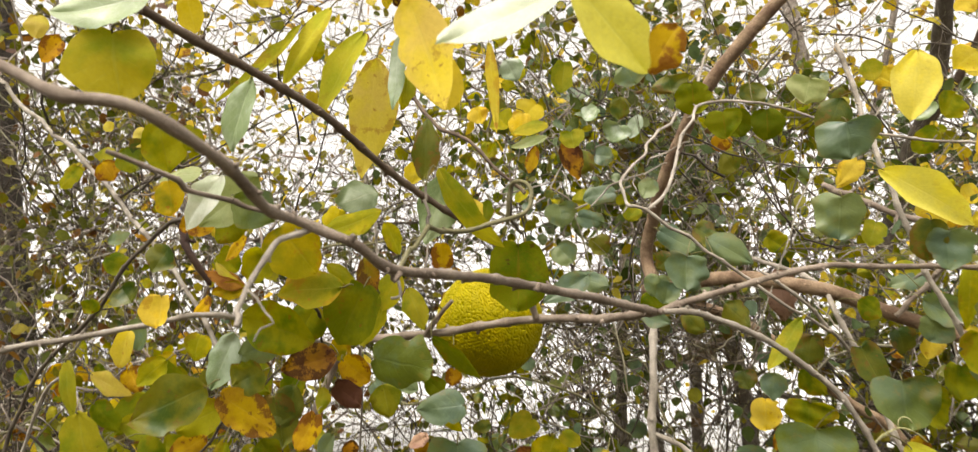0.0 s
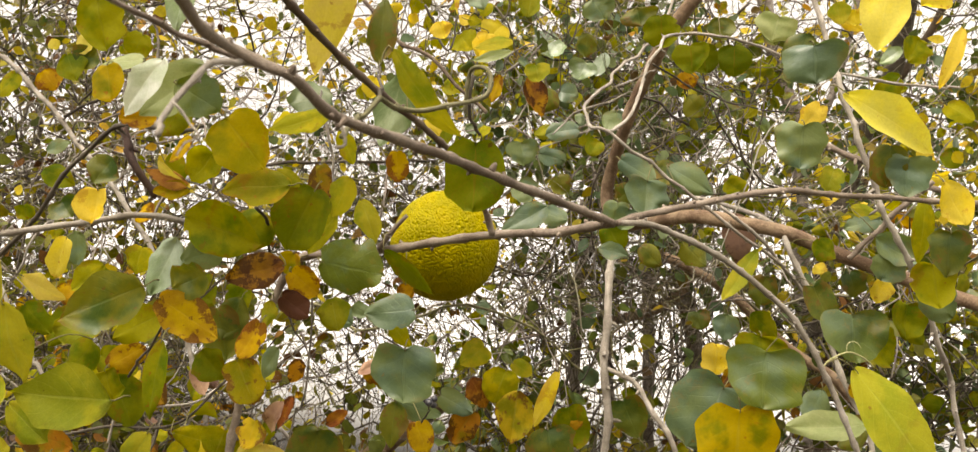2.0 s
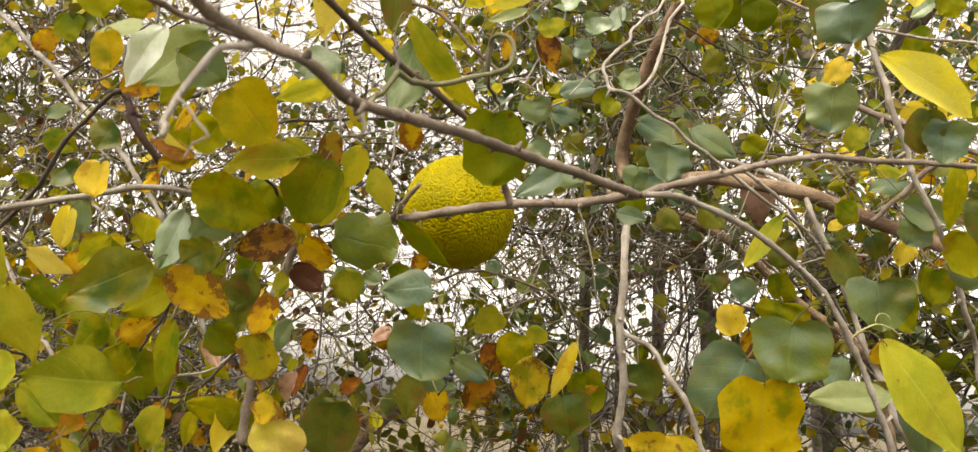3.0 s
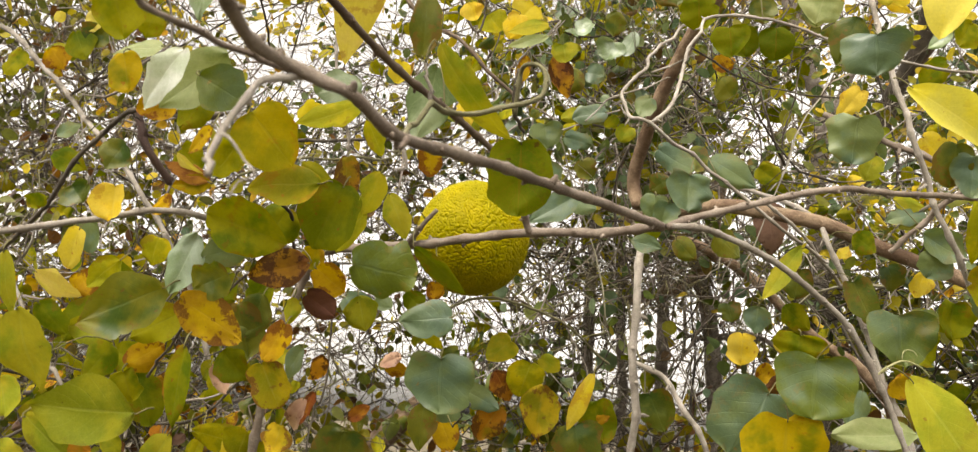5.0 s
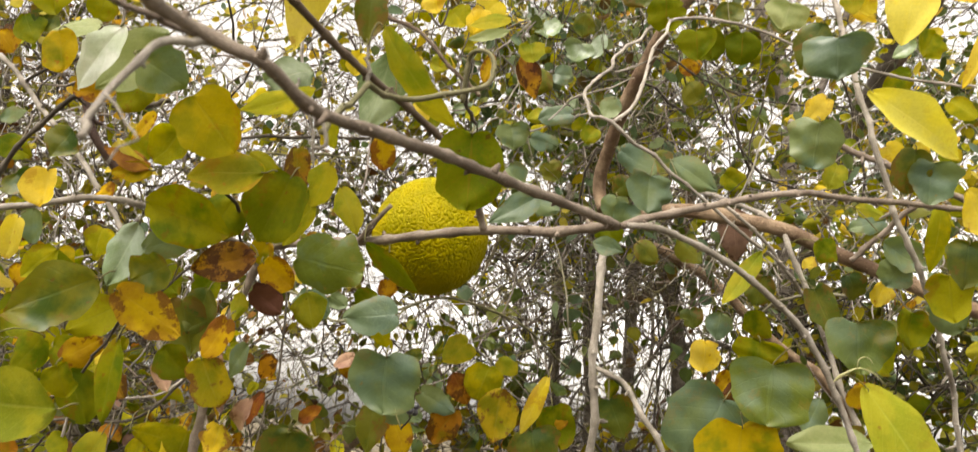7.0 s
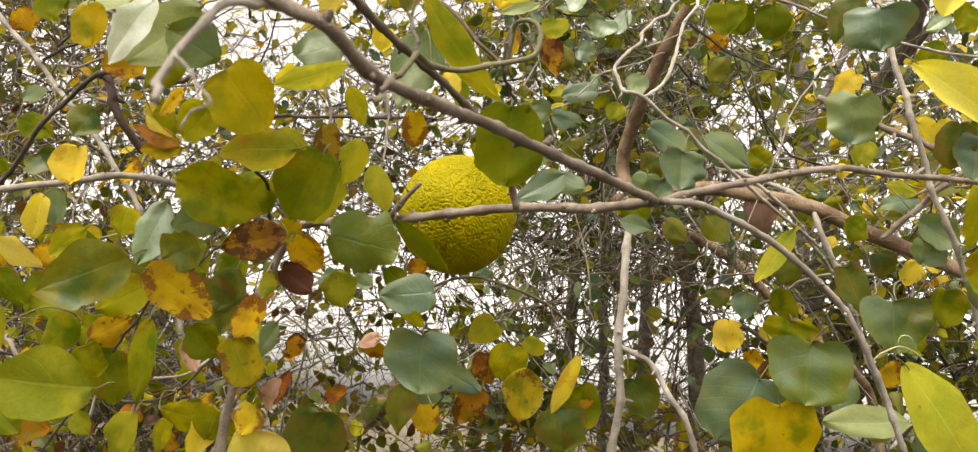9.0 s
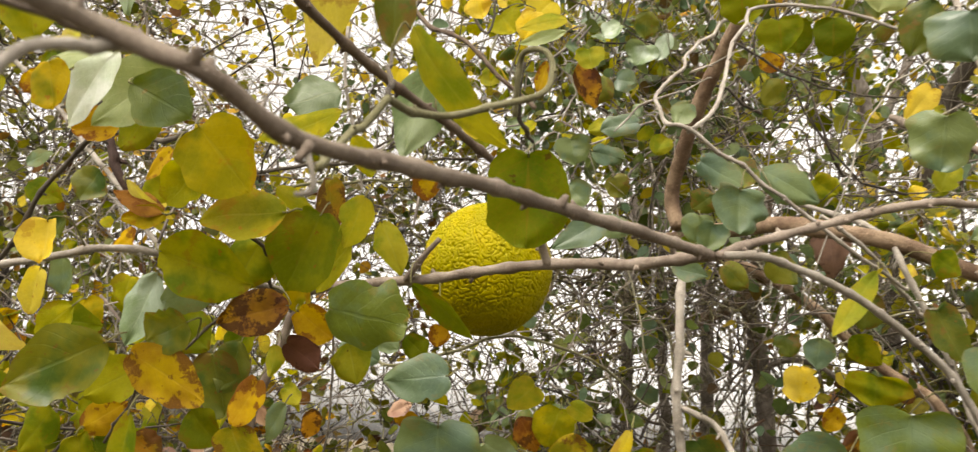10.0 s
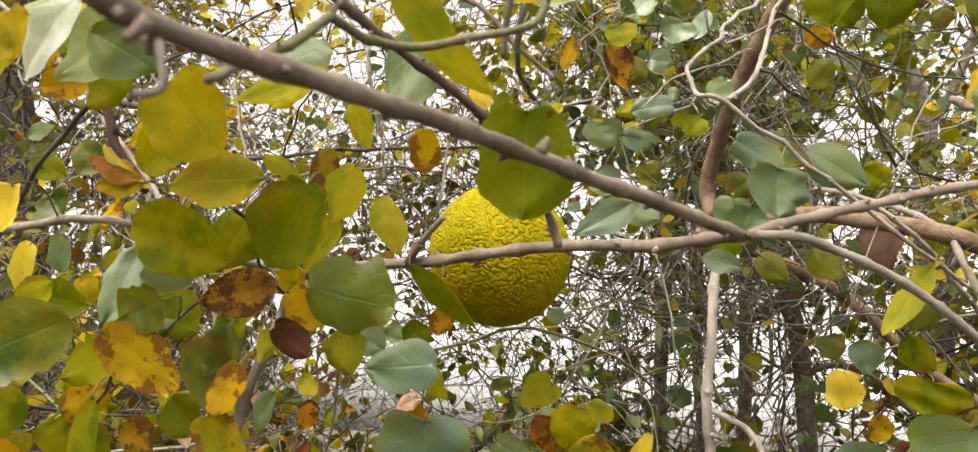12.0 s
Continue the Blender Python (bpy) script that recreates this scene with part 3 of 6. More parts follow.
limb(upper, "tendril", greenbark, 0.0016, 0.0013, (0.006, 0.411, 1.664), (0.012, 0.433, 1.669), (0.026, 0.444, 1.673), (0.050, 0.454, 1.685), (0.062, 0.458, 1.693), (0.065, 0.460, 1.705), (0.060, 0.462, 1.714), (0.050, 0.468, 1.716), (0.047, 0.475, 1.710), (0.046, 0.485, 1.693))
limb(upper, "petiole", greenbark, 0.0015, 0.0013, (0.006, 0.411, 1.664), (0.001, 0.393, 1.641), (0.000, 0.368, 1.621))
limb(upper, "side_twig", darkbark, 0.0011, 0.0008, (0.006, 0.411, 1.664), (-0.000, 0.432, 1.686), (-0.007, 0.457, 1.709))
limb(smalltrunk, "trunk", trunkbark, 0.0086, 0.0096, (0.538, 0.803, 2.354), (0.412, 0.841, 2.210), (0.342, 0.881, 2.138), (0.279, 0.931, 2.069), (0.242, 1.003, 2.004), (0.220, 1.077, 1.942), (0.211, 1.138, 1.887), (0.219, 1.134, 1.843))
limb(smalltrunk, "limb", trunkbark, 0.0095, 0.0080, (0.217, 1.199, 1.847), (0.234, 1.142, 1.832), (0.257, 1.083, 1.825), (0.304, 1.006, 1.811), (0.368, 0.986, 1.801), (0.429, 0.987, 1.791), (0.492, 0.996, 1.771), (0.592, 0.981, 1.731), (0.701, 0.959, 1.682), (0.800, 0.971, 1.581), (0.859, 1.027, 1.385), (0.879, 1.037, 0.693), (0.889, 1.047, -0.030))
limb(deadstem, "stem", palebark, 0.0050, 0.0056, (0.221, 1.057, 1.818), (0.213, 1.039, 1.772), (0.207, 1.030, 1.733), (0.200, 1.028, 1.628), (0.210, 1.045, 1.568), (0.212, 1.071, 1.478), (0.225, 1.099, 1.374), (0.256, 1.175, 0.683), (0.266, 1.185, -0.030))
limb(deadstem, "side_stem", palebark, 0.0032, 0.0036, (0.202, 1.034, 1.609), (0.221, 1.027, 1.600), (0.243, 1.023, 1.589), (0.266, 1.013, 1.554), (0.290, 1.016, 1.514), (0.328, 1.043, 1.421))
limb(greystem, "stem", palebark, 0.0030, 0.0050, (0.330, 1.080, 1.868), (0.378, 1.030, 1.838), (0.418, 0.996, 1.800), (0.421, 0.968, 1.761), (0.450, 0.980, 1.706), (0.463, 0.972, 1.661), (0.488, 0.972, 1.592), (0.517, 0.981, 1.526), (0.565, 1.021, 1.388), (0.585, 1.031, 0.694), (0.595, 1.041, -0.030))
limb(greystem, "side_stem", palebark, 0.0022, 0.0020, (0.450, 0.980, 1.706), (0.416, 0.952, 1.727), (0.381, 0.923, 1.751), (0.335, 0.893, 1.775), (0.317, 0.889, 1.787))
limb(thinstem, "stem", palebark, 0.0028, 0.0024, (0.399, 0.803, 2.042), (0.412, 0.800, 1.980), (0.418, 0.783, 1.892), (0.430, 0.780, 1.838), (0.451, 0.793, 1.785), (0.463, 0.801, 1.757), (0.483, 0.811, 1.723), (0.533, 0.857, 1.641), (0.585, 0.920, 1.498), (0.605, 0.930, 0.749), (0.615, 0.940, -0.030))
limb(thinstem, "side_stem", bark, 0.0040, 0.0036, (0.436, 0.997, 1.946), (0.457, 0.974, 1.921), (0.492, 0.953, 1.891), (0.528, 0.940, 1.871), (0.569, 0.927, 1.848), (0.654, 0.920, 1.815))
limb(thinstem, "side_stem", bark, 0.0032, 0.0030, (0.497, 0.969, 1.757), (0.524, 0.941, 1.787), (0.533, 0.917, 1.804), (0.567, 0.889, 1.835))
limb(vine, "stem", palebark, 0.0019, 0.0016, (0.291, 0.998, 2.168), (0.265, 0.963, 2.081), (0.236, 0.923, 2.022), (0.213, 0.890, 1.983), (0.184, 0.857, 1.941), (0.178, 0.838, 1.913), (0.160, 0.808, 1.884), (0.143, 0.783, 1.854), (0.146, 0.763, 1.830), (0.152, 0.743, 1.810), (0.165, 0.734, 1.800), (0.219, 0.762, 1.776), (0.267, 0.782, 1.749), (0.325, 0.813, 1.725), (0.383, 0.871, 1.714))
limb(vine, "side_stem", palebark, 0.0018, 0.0016, (0.165, 0.734, 1.800), (0.184, 0.748, 1.822), (0.200, 0.770, 1.859), (0.212, 0.790, 1.901), (0.227, 0.802, 1.938), (0.253, 0.842, 1.986), (0.320, 0.845, 1.987), (0.378, 0.852, 1.971), (0.492, 0.864, 1.952), (0.599, 0.870, 1.950))
limb(vine, "side_stem", darkbark, 0.0012, 0.0010, (0.225, 0.823, 1.933), (0.297, 0.906, 1.947), (0.409, 1.008, 1.977), (0.492, 1.012, 1.978), (0.576, 1.019, 1.968))
limb(wirystem, "stem", greenbark, 0.0018, 0.0014, (-0.214, 1.010, 1.657), (-0.174, 0.991, 1.657), (-0.143, 0.987, 1.642), (-0.112, 0.972, 1.625), (-0.076, 0.953, 1.626), (-0.032, 0.941, 1.641), (0.024, 0.939, 1.659), (0.077, 0.975, 1.653), (0.128, 1.034, 1.637), (0.181, 1.096, 1.608))
limb(wirystem, "side_stem", darkbark, 0.0013, 0.0010, (-0.179, 0.948, 1.702), (-0.170, 0.964, 1.645), (-0.170, 0.979, 1.587), (-0.173, 0.995, 1.529), (-0.189, 1.018, 1.441), (-0.169, 1.028, 0.721), (-0.159, 1.038, -0.030))
limb(leftstem, "stem", darkbark, 0.0036, 0.0022, (-0.709, 1.078, -0.030), (-0.699, 1.068, 0.695), (-0.679, 1.058, 1.390), (-0.654, 0.997, 1.543), (-0.596, 0.943, 1.639), (-0.509, 0.881, 1.692), (-0.465, 0.845, 1.717), (-0.423, 0.815, 1.760), (-0.353, 0.769, 1.791), (-0.274, 0.717, 1.769), (-0.219, 0.681, 1.760))
limb(leftstem, "side_stem", darkbark, 0.0020, 0.0014, (-0.353, 0.769, 1.791), (-0.341, 0.766, 1.805), (-0.357, 0.775, 1.844), (-0.341, 0.787, 1.881), (-0.370, 0.816, 1.958))
limb(leftstem, "side_stem", rustbark, 0.0045, 0.0040, (-0.369, 0.804, 1.810), (-0.362, 0.811, 1.789), (-0.351, 0.817, 1.767), (-0.336, 0.845, 1.743))
limb(farstem, "stem", greybark, 0.0046, 0.0042, (-1.237, 1.379, 2.386), (-1.114, 1.362, 2.282), (-0.997, 1.341, 2.194), (-0.900, 1.334, 2.125), (-0.810, 1.341, 2.039), (-0.721, 1.349, 1.951), (-0.629, 1.350, 1.851), (-0.563, 1.381, 1.749), (-0.505, 1.424, 1.603), (-0.464, 1.484, 1.391), (-0.444, 1.494, 0.695), (-0.434, 1.504, -0.030))
limb(lowerstem, "stem", greybark, 0.0019, 0.0016, (-0.518, 0.820, -0.030), (-0.508, 0.810, 0.673), (-0.488, 0.800, 1.347), (-0.467, 0.762, 1.491), (-0.422, 0.716, 1.589), (-0.369, 0.676, 1.597), (-0.338, 0.665, 1.567), (-0.296, 0.636, 1.529), (-0.280, 0.623, 1.521), (-0.256, 0.616, 1.496), (-0.242, 0.616, 1.478))
limb(lowerstem, "side_stem", palebark, 0.0015, 0.0012, (-0.357, 0.898, 1.468), (-0.349, 0.890, 1.498), (-0.327, 0.888, 1.510), (-0.283, 0.910, 1.515), (-0.248, 0.934, 1.547))
limb(lowerstem, "side_stem", darkbark, 0.0018, 0.0014, (-0.449, 0.896, 1.459), (-0.358, 0.893, 1.487), (-0.318, 0.896, 1.485), (-0.267, 0.893, 1.506), (-0.207, 0.878, 1.573))
limb(righttrunk, "trunk", darkbark, 0.0230, 0.0350, (1.100, 1.770, 2.965), (1.136, 1.936, 2.815), (1.143, 2.059, 2.670), (1.110, 2.175, 2.545), (1.092, 2.285, 2.385), (1.048, 2.367, 2.205), (1.039, 2.442, 2.041), (1.057, 2.528, 1.836), (1.094, 2.616, 1.629), (1.114, 2.636, 0.740), (1.124, 2.646, -0.030))
limb(righttrunk, "limb", brownbark, 0.0130, 0.0090, (1.118, 2.159, 2.569), (1.192, 2.010, 2.706), (1.234, 1.855, 2.844), (1.263, 1.727, 2.977))
limb(greystem, "tendril", palestem, 0.0008, 0.0006, (0.354, 0.709, 1.579), (0.361, 0.707, 1.587), (0.376, 0.708, 1.594), (0.391, 0.713, 1.591), (0.403, 0.720, 1.584))
limb(greystem, "tendril", palestem, 0.0004, 0.0003, (0.375, 0.708, 1.594), (0.375, 0.706, 1.600), (0.379, 0.706, 1.603), (0.384, 0.706, 1.602), (0.387, 0.707, 1.598))
limb(log, "trunk", trunkbark, 0.0260, 0.0300, (-0.058, 2.109, 1.654), (-0.157, 2.021, 1.575), (-0.215, 1.933, 1.507), (-0.313, 1.909, 1.385), (-0.359, 1.942, 1.254), (-0.339, 1.952, 0.627), (-0.329, 1.962, -0.030))
limb(treea, "trunk", greyold, 0.0170, 0.0220, (0.500, 2.279, 2.663), (0.476, 2.257, 2.356), (0.462, 2.221, 2.108), (0.473, 2.279, 1.898), (0.485, 2.346, 1.652), (0.500, 2.404, 1.441), (0.520, 2.414, 0.721), (0.530, 2.424, -0.030))
limb(treeb, "trunk", greyold, 0.0200, 0.0250, (0.458, 2.110, 2.514), (0.497, 2.088, 2.221), (0.519, 2.050, 1.983), (0.568, 2.100, 1.811), (0.592, 2.148, 1.637), (0.608, 2.197, 1.462), (0.628, 2.207, 0.731), (0.638, 2.217, -0.030))
limb(treeb, "limb", greyold, 0.0060, 0.0030, (0.594, 2.139, 1.789), (0.543, 2.130, 1.793), (0.501, 2.138, 1.809), (0.454, 2.143, 1.842))
limb(treeb, "limb", greyold, 0.0034, 0.0018, (0.591, 2.145, 1.830), (0.530, 2.188, 1.773), (0.490, 2.200, 1.728), (0.459, 2.212, 1.650))
limb(treeb, "limb", greyold, 0.0080, 0.0050, (0.575, 2.106, 1.788), (0.628, 2.053, 1.803), (0.693, 2.011, 1.781), (0.795, 2.038, 1.699))
limb(treea, "trunk", greyold, 0.0135, 0.0160, (0.344, 2.283, 2.228), (0.348, 2.285, 2.033), (0.353, 2.317, 1.868), (0.376, 2.385, 1.692), (0.388, 2.440, 1.476), (0.400, 2.480, 0.700), (0.400, 2.500, -0.030))
limb(treea, "trunk", greyold, 0.0160, 0.0180, (0.259, 2.133, 2.232), (0.253, 2.137, 2.046), (0.249, 2.168, 1.909), (0.257, 2.242, 1.742), (0.271, 2.303, 1.469), (0.280, 2.350, 0.700), (0.280, 2.370, -0.030))
limb(wirystem, "side_stem", darkbark, 0.0034, 0.0026, (-0.560, 1.350, 1.960), (-0.422, 1.397, 1.999), (-0.389, 1.405, 2.009), (-0.344, 1.436, 2.023), (-0.299, 1.472, 2.048), (-0.228, 1.533, 2.075), (-0.120, 1.600, 2.110))
limb(wirystem, "side_stem", greenbark, 0.0026, 0.0020, (-0.450, 1.300, 1.900), (-0.373, 1.323, 1.942), (-0.342, 1.330, 1.952), (-0.310, 1.359, 1.960), (-0.267, 1.366, 1.972), (-0.228, 1.403, 1.985), (-0.197, 1.452, 2.016))
limb(wirystem, "side_stem", palebark, 0.0030, 0.0022, (-0.292, 1.220, 2.180), (-0.288, 1.233, 2.090), (-0.275, 1.267, 2.024), (-0.269, 1.294, 1.989), (-0.264, 1.325, 1.936))
limb(treec, "trunk", greyold, 0.0260, 0.0340, (0.859, 2.403, 3.422), (0.915, 2.416, 3.005), (0.974, 2.468, 2.823), (1.041, 2.510, 2.683), (1.045, 2.555, 2.517), (1.060, 2.613, 2.310), (1.132, 2.808, 1.608), (1.152, 2.818, 0.804), (1.162, 2.828, -0.030))
limb(treec, "limb", greyold, 0.0160, 0.0100, (1.042, 2.533, 2.600), (1.112, 2.500, 2.732), (1.179, 2.445, 2.947), (1.253, 2.345, 3.330))
limb(treed, "trunk", roughbark, 0.0640, 0.0740, (-2.100, 2.026, 3.594), (-2.040, 2.267, 2.942), (-2.010, 2.426, 2.506), (-1.960, 2.586, 2.071), (-1.930, 2.790, 1.504), (-1.876, 2.800, 0.752), (-1.866, 2.810, -0.030))
limb(treee, "trunk", trunkbark, 0.0090, 0.0080, (0.321, 1.442, 1.892), (0.405, 1.453, 1.866), (0.491, 1.471, 1.819), (0.579, 1.494, 1.749), (0.640, 1.508, 1.710), (0.715, 1.526, 1.661), (0.813, 1.624, 1.511), (0.833, 1.634, 0.755), (0.843, 1.644, -0.030))
limb(treee, "limb", trunkbark, 0.0130, 0.0200, (0.330, 2.015, 1.858), (0.379, 2.005, 1.870), (0.437, 1.991, 1.891), (0.484, 1.975, 1.918), (0.519, 1.953, 1.980), (0.531, 1.928, 2.061), (0.537, 1.891, 2.170))
limb(branch, "tendril", palebark, 0.0005, 0.0003, (-0.032, 0.269, 1.587), (-0.028, 0.269, 1.584), (-0.024, 0.269, 1.579), (-0.020, 0.269, 1.575), (-0.025, 0.270, 1.573), (-0.027, 0.270, 1.568))
limb(branch, "knob", bark, 0.0017, 0.0010, (-0.005, 0.301, 1.618), (-0.004, 0.300, 1.619), (-0.004, 0.299, 1.620))
limb(branch, "knob", bark, 0.0015, 0.0009, (0.011, 0.330, 1.613), (0.010, 0.329, 1.610), (0.009, 0.328, 1.608))
limb(branch, "knob", bark, 0.0022, 0.0010, (0.069, 0.430, 1.633), (0.070, 0.429, 1.635), (0.071, 0.429, 1.637))
limb(leftstem, "side_stem", darkbark, 0.0014, 0.0010, (-0.482, 0.886, 1.871), (-0.420, 0.833, 1.885), (-0.366, 0.789, 1.868), (-0.344, 0.787, 1.880))
limb(upper, "side_twig", darkbark, 0.0015, 0.0011, (-0.040, 0.779, 1.968), (-0.012, 0.794, 1.919), (-0.002, 0.784, 1.959))
limb(upper, "side_twig", brownbark, 0.0024, 0.0018, (-0.109, 0.775, 1.967), (-0.063, 0.771, 1.916), (-0.024, 0.759, 1.891), (0.008, 0.759, 1.859), (0.041, 0.768, 1.832))
limb(upper, "side_twig", darkbark, 0.0016, 0.0012, (0.045, 0.532, 1.747), (0.043, 0.536, 1.733), (0.043, 0.550, 1.719), (0.051, 0.563, 1.714))
limb(leftbranch, "side_twig", darkbark, 0.0015, 0.0011, (-0.149, 0.665, 1.678), (-0.144, 0.688, 1.672), (-0.147, 0.714, 1.653), (-0.146, 0.759, 1.641))
limb(leftbranch, "side_twig", darkbark, 0.0013, 0.0010, (-0.269, 0.741, 1.530), (-0.240, 0.713, 1.560), (-0.222, 0.690, 1.572))
limb(leftbranch, "side_twig", darkbark, 0.0012, 0.0010, (-0.201, 0.705, 1.600), (-0.186, 0.710, 1.621), (-0.172, 0.714, 1.629))
limb(vine, "side_stem", darkbark, 0.0016, 0.0012, (0.458, 1.231, 1.932), (0.457, 1.212, 1.999), (0.471, 1.194, 2.068), (0.476, 1.179, 2.126))
limb(vine, "side_stem", darkbark, 0.0014, 0.0012, (0.270, 1.142, 1.837), (0.347, 1.132, 1.889), (0.475, 1.184, 1.915), (0.592, 1.234, 1.945))
limb(wirystem, "side_stem", darkbark, 0.0008, 0.0006, (-0.087, 0.756, 1.734), (-0.067, 0.731, 1.722), (-0.055, 0.725, 1.711), (-0.055, 0.729, 1.698))
limb(wirystem, "side_stem", darkbark, 0.0008, 0.0006, (0.005, 0.761, 1.510), (0.014, 0.727, 1.521), (0.015, 0.720, 1.528))
limb(vine, "side_stem", palebark, 0.0014, 0.0008, (0.158, 0.836, 1.881), (0.138, 0.841, 1.874), (0.128, 0.847, 1.864), (0.114, 0.854, 1.851))
limb(vine, "side_stem", palebark, 0.0012, 0.0006, (0.158, 0.836, 1.881), (0.179, 0.830, 1.887), (0.201, 0.821, 1.895))
limb(vine, "side_stem", palebark, 0.0012, 0.0007, (0.181, 0.822, 1.900), (0.202, 0.815, 1.907), (0.225, 0.804, 1.915))
limb(wirystem, "side_stem", greenbark, 0.0012, 0.0008, (0.048, 1.339, 1.748), (0.082, 1.344, 1.715), (0.122, 1.342, 1.726), (0.148, 1.337, 1.747), (0.161, 1.333, 1.766), (0.200, 1.327, 1.782), (0.252, 1.318, 1.788))
limb(wirystem, "side_stem", greenbark, 0.0012, 0.0008, (0.168, 1.324, 1.807), (0.184, 1.327, 1.785), (0.210, 1.329, 1.763), (0.230, 1.330, 1.743), (0.241, 1.333, 1.712))
limb(wirystem, "side_stem", greenbark, 0.0011, 0.0008, (0.023, 1.391, 1.732), (0.055, 1.387, 1.766), (0.093, 1.384, 1.783), (0.151, 1.383, 1.774), (0.199, 1.381, 1.768), (0.233, 1.374, 1.778))
limb(top, "stem", brownbark, 0.0022, 0.0016, (-0.328, 0.342, 1.800), (-0.203, 0.347, 1.795), (-0.102, 0.355, 1.802), (-0.005, 0.331, 1.779), (0.048, 0.278, 1.737), (0.093, 0.249, 1.710), (0.136, 0.260, 1.723))

# ---- the leaves near the camera: base, tip, width, turn, curl, fold
leaf(leftbranch, yellow, "round", (-0.258, 0.607, 1.666), (-0.258, 0.614, 1.639), 0.028, 10, 0.15, 0.12)
leaf(leftstem, olive_yellow, "round", (-0.242, 0.554, 1.750), (-0.234, 0.562, 1.722), 0.025, -15, 0.15, 0.12)
leaf(leftstem, white_sheen, "ovate", (-0.188, 0.533, 1.748), (-0.216, 0.543, 1.705), 0.028, 10, 0.25, 0.12)
leaf(leftstem, pale_green, "ovate", (-0.167, 0.556, 1.757), (-0.214, 0.565, 1.715), 0.035, -10, 0.15, 0.12)
leaf(leftstem, blue_sheen, "ovate", (-0.175, 0.536, 1.729), (-0.146, 0.554, 1.717), 0.035, 0, 0.08, 0.08)
leaf(leftstem, olive, "ovate", (-0.188, 0.585, 1.737), (-0.209, 0.591, 1.710), 0.029, 10, 0.15, 0.12)
leaf(leftstem, pale_green, "ovate", (-0.221, 0.565, 1.764), (-0.262, 0.564, 1.760), 0.019, 30, 0.15, 0.12)
leaf(branch, lime_amber, "round", (-0.144, 0.561, 1.715), (-0.115, 0.583, 1.684), 0.046, 8, 0.15, 0.1)
leaf(branch, lime_amber, "ovate", (-0.096, 0.590, 1.674), (-0.153, 0.588, 1.670), 0.035, 10, 0.15, 0.12)
leaf(branch, yellow_olive, "ovate", (-0.070, 0.590, 1.740), (-0.123, 0.593, 1.718), 0.026, 15, 0.15, 0.12)
leaf(branch, olive, "round", (-0.091, 0.640, 1.689), (-0.113, 0.652, 1.638), 0.045, -8, 0.15, 0.12)
leaf(branch, olive, "ovate", (-0.196, 0.635, 1.657), (-0.129, 0.644, 1.638), 0.042, 5, 0.15, 0.12)
leaf(branch, rust_olive, "round", (-0.103, 0.687, 1.730), (-0.103, 0.699, 1.687), 0.026, 20, 0.15, 0.12)
leaf(branch, lime, "ovate", (-0.062, 0.638, 1.702), (-0.075, 0.646, 1.668), 0.026, -25, 0.3, 0.35)
leaf(branch, yellow_olive, "ovate", (-0.077, 0.669, 1.677), (-0.106, 0.677, 1.645), 0.027, 20, 0.15, 0.12)
leaf(branch, lime, "ovate", (-0.066, 0.704, 1.705), (-0.048, 0.715, 1.667), 0.023, -20, 0.15, 0.12)
leaf(branch, blue_sheen, "round", (-0.072, 0.625, 1.623), (-0.023, 0.635, 1.619), 0.045, 24, 0.15, 0.12)
leaf(branch, olive, "ovate", (-0.040, 0.717, 1.661), (0.011, 0.730, 1.626), 0.021, 35, 0.15, 0.12)
leaf(leftbranch, russet, "ovate", (-0.130, 0.709, 1.638), (-0.181, 0.711, 1.622), 0.038, 10, 0.15, 0.12)
leaf(leftbranch, pale_blue, "ovate", (-0.225, 0.690, 1.653), (-0.243, 0.704, 1.600), 0.033, -5, 0.15, 0.12)
leaf(leftbranch, bluegreen, "round", (-0.186, 0.693, 1.645), (-0.218, 0.695, 1.632), 0.029, -10, 0.15, 0.12)
leaf(leftbranch, amber_spot, "round", (-0.217, 0.664, 1.591), (-0.167, 0.675, 1.562), 0.035, 0, 0.12, 0.1)
leaf(leftbranch, green, "ovate", (-0.215, 0.629, 1.594), (-0.275, 0.633, 1.568), 0.044, -28, 0.1, 0.08)
leaf(leftbranch, olive, "ovate", (-0.237, 0.719, 1.588), (-0.282, 0.724, 1.561), 0.036, 0, 0.15, 0.12)
leaf(branch, purple, "round", (-0.132, 0.726, 1.612), (-0.104, 0.731, 1.596), 0.025, 15, 0.15, 0.12)
leaf(branch, amber, "round", (-0.129, 0.729, 1.637), (-0.102, 0.736, 1.618), 0.027, 0, 0.15, 0.12)
leaf(branch, amber, "round", (-0.137, 0.692, 1.581), (-0.151, 0.700, 1.550), 0.024, 10, 0.15, 0.12)
leaf(branch, yellow_spot, "round", (-0.155, 0.700, 1.548), (-0.139, 0.711, 1.511), 0.034, 0, 0.15, 0.12)
leaf(lowerstem, lime_olive, "ovate", (-0.193, 0.577, 1.501), (-0.263, 0.573, 1.499), 0.044, 0, 0.1, 0.08)
leaf(lowerstem, lime, "ovate", (-0.309, 0.614, 1.567), (-0.307, 0.627, 1.523), 0.022, 20, 0.15, 0.12)
leaf(lowerstem, lime, "ovate", (-0.308, 0.574, 1.603), (-0.306, 0.587, 1.556), 0.016, 10, 0.15, 0.12)
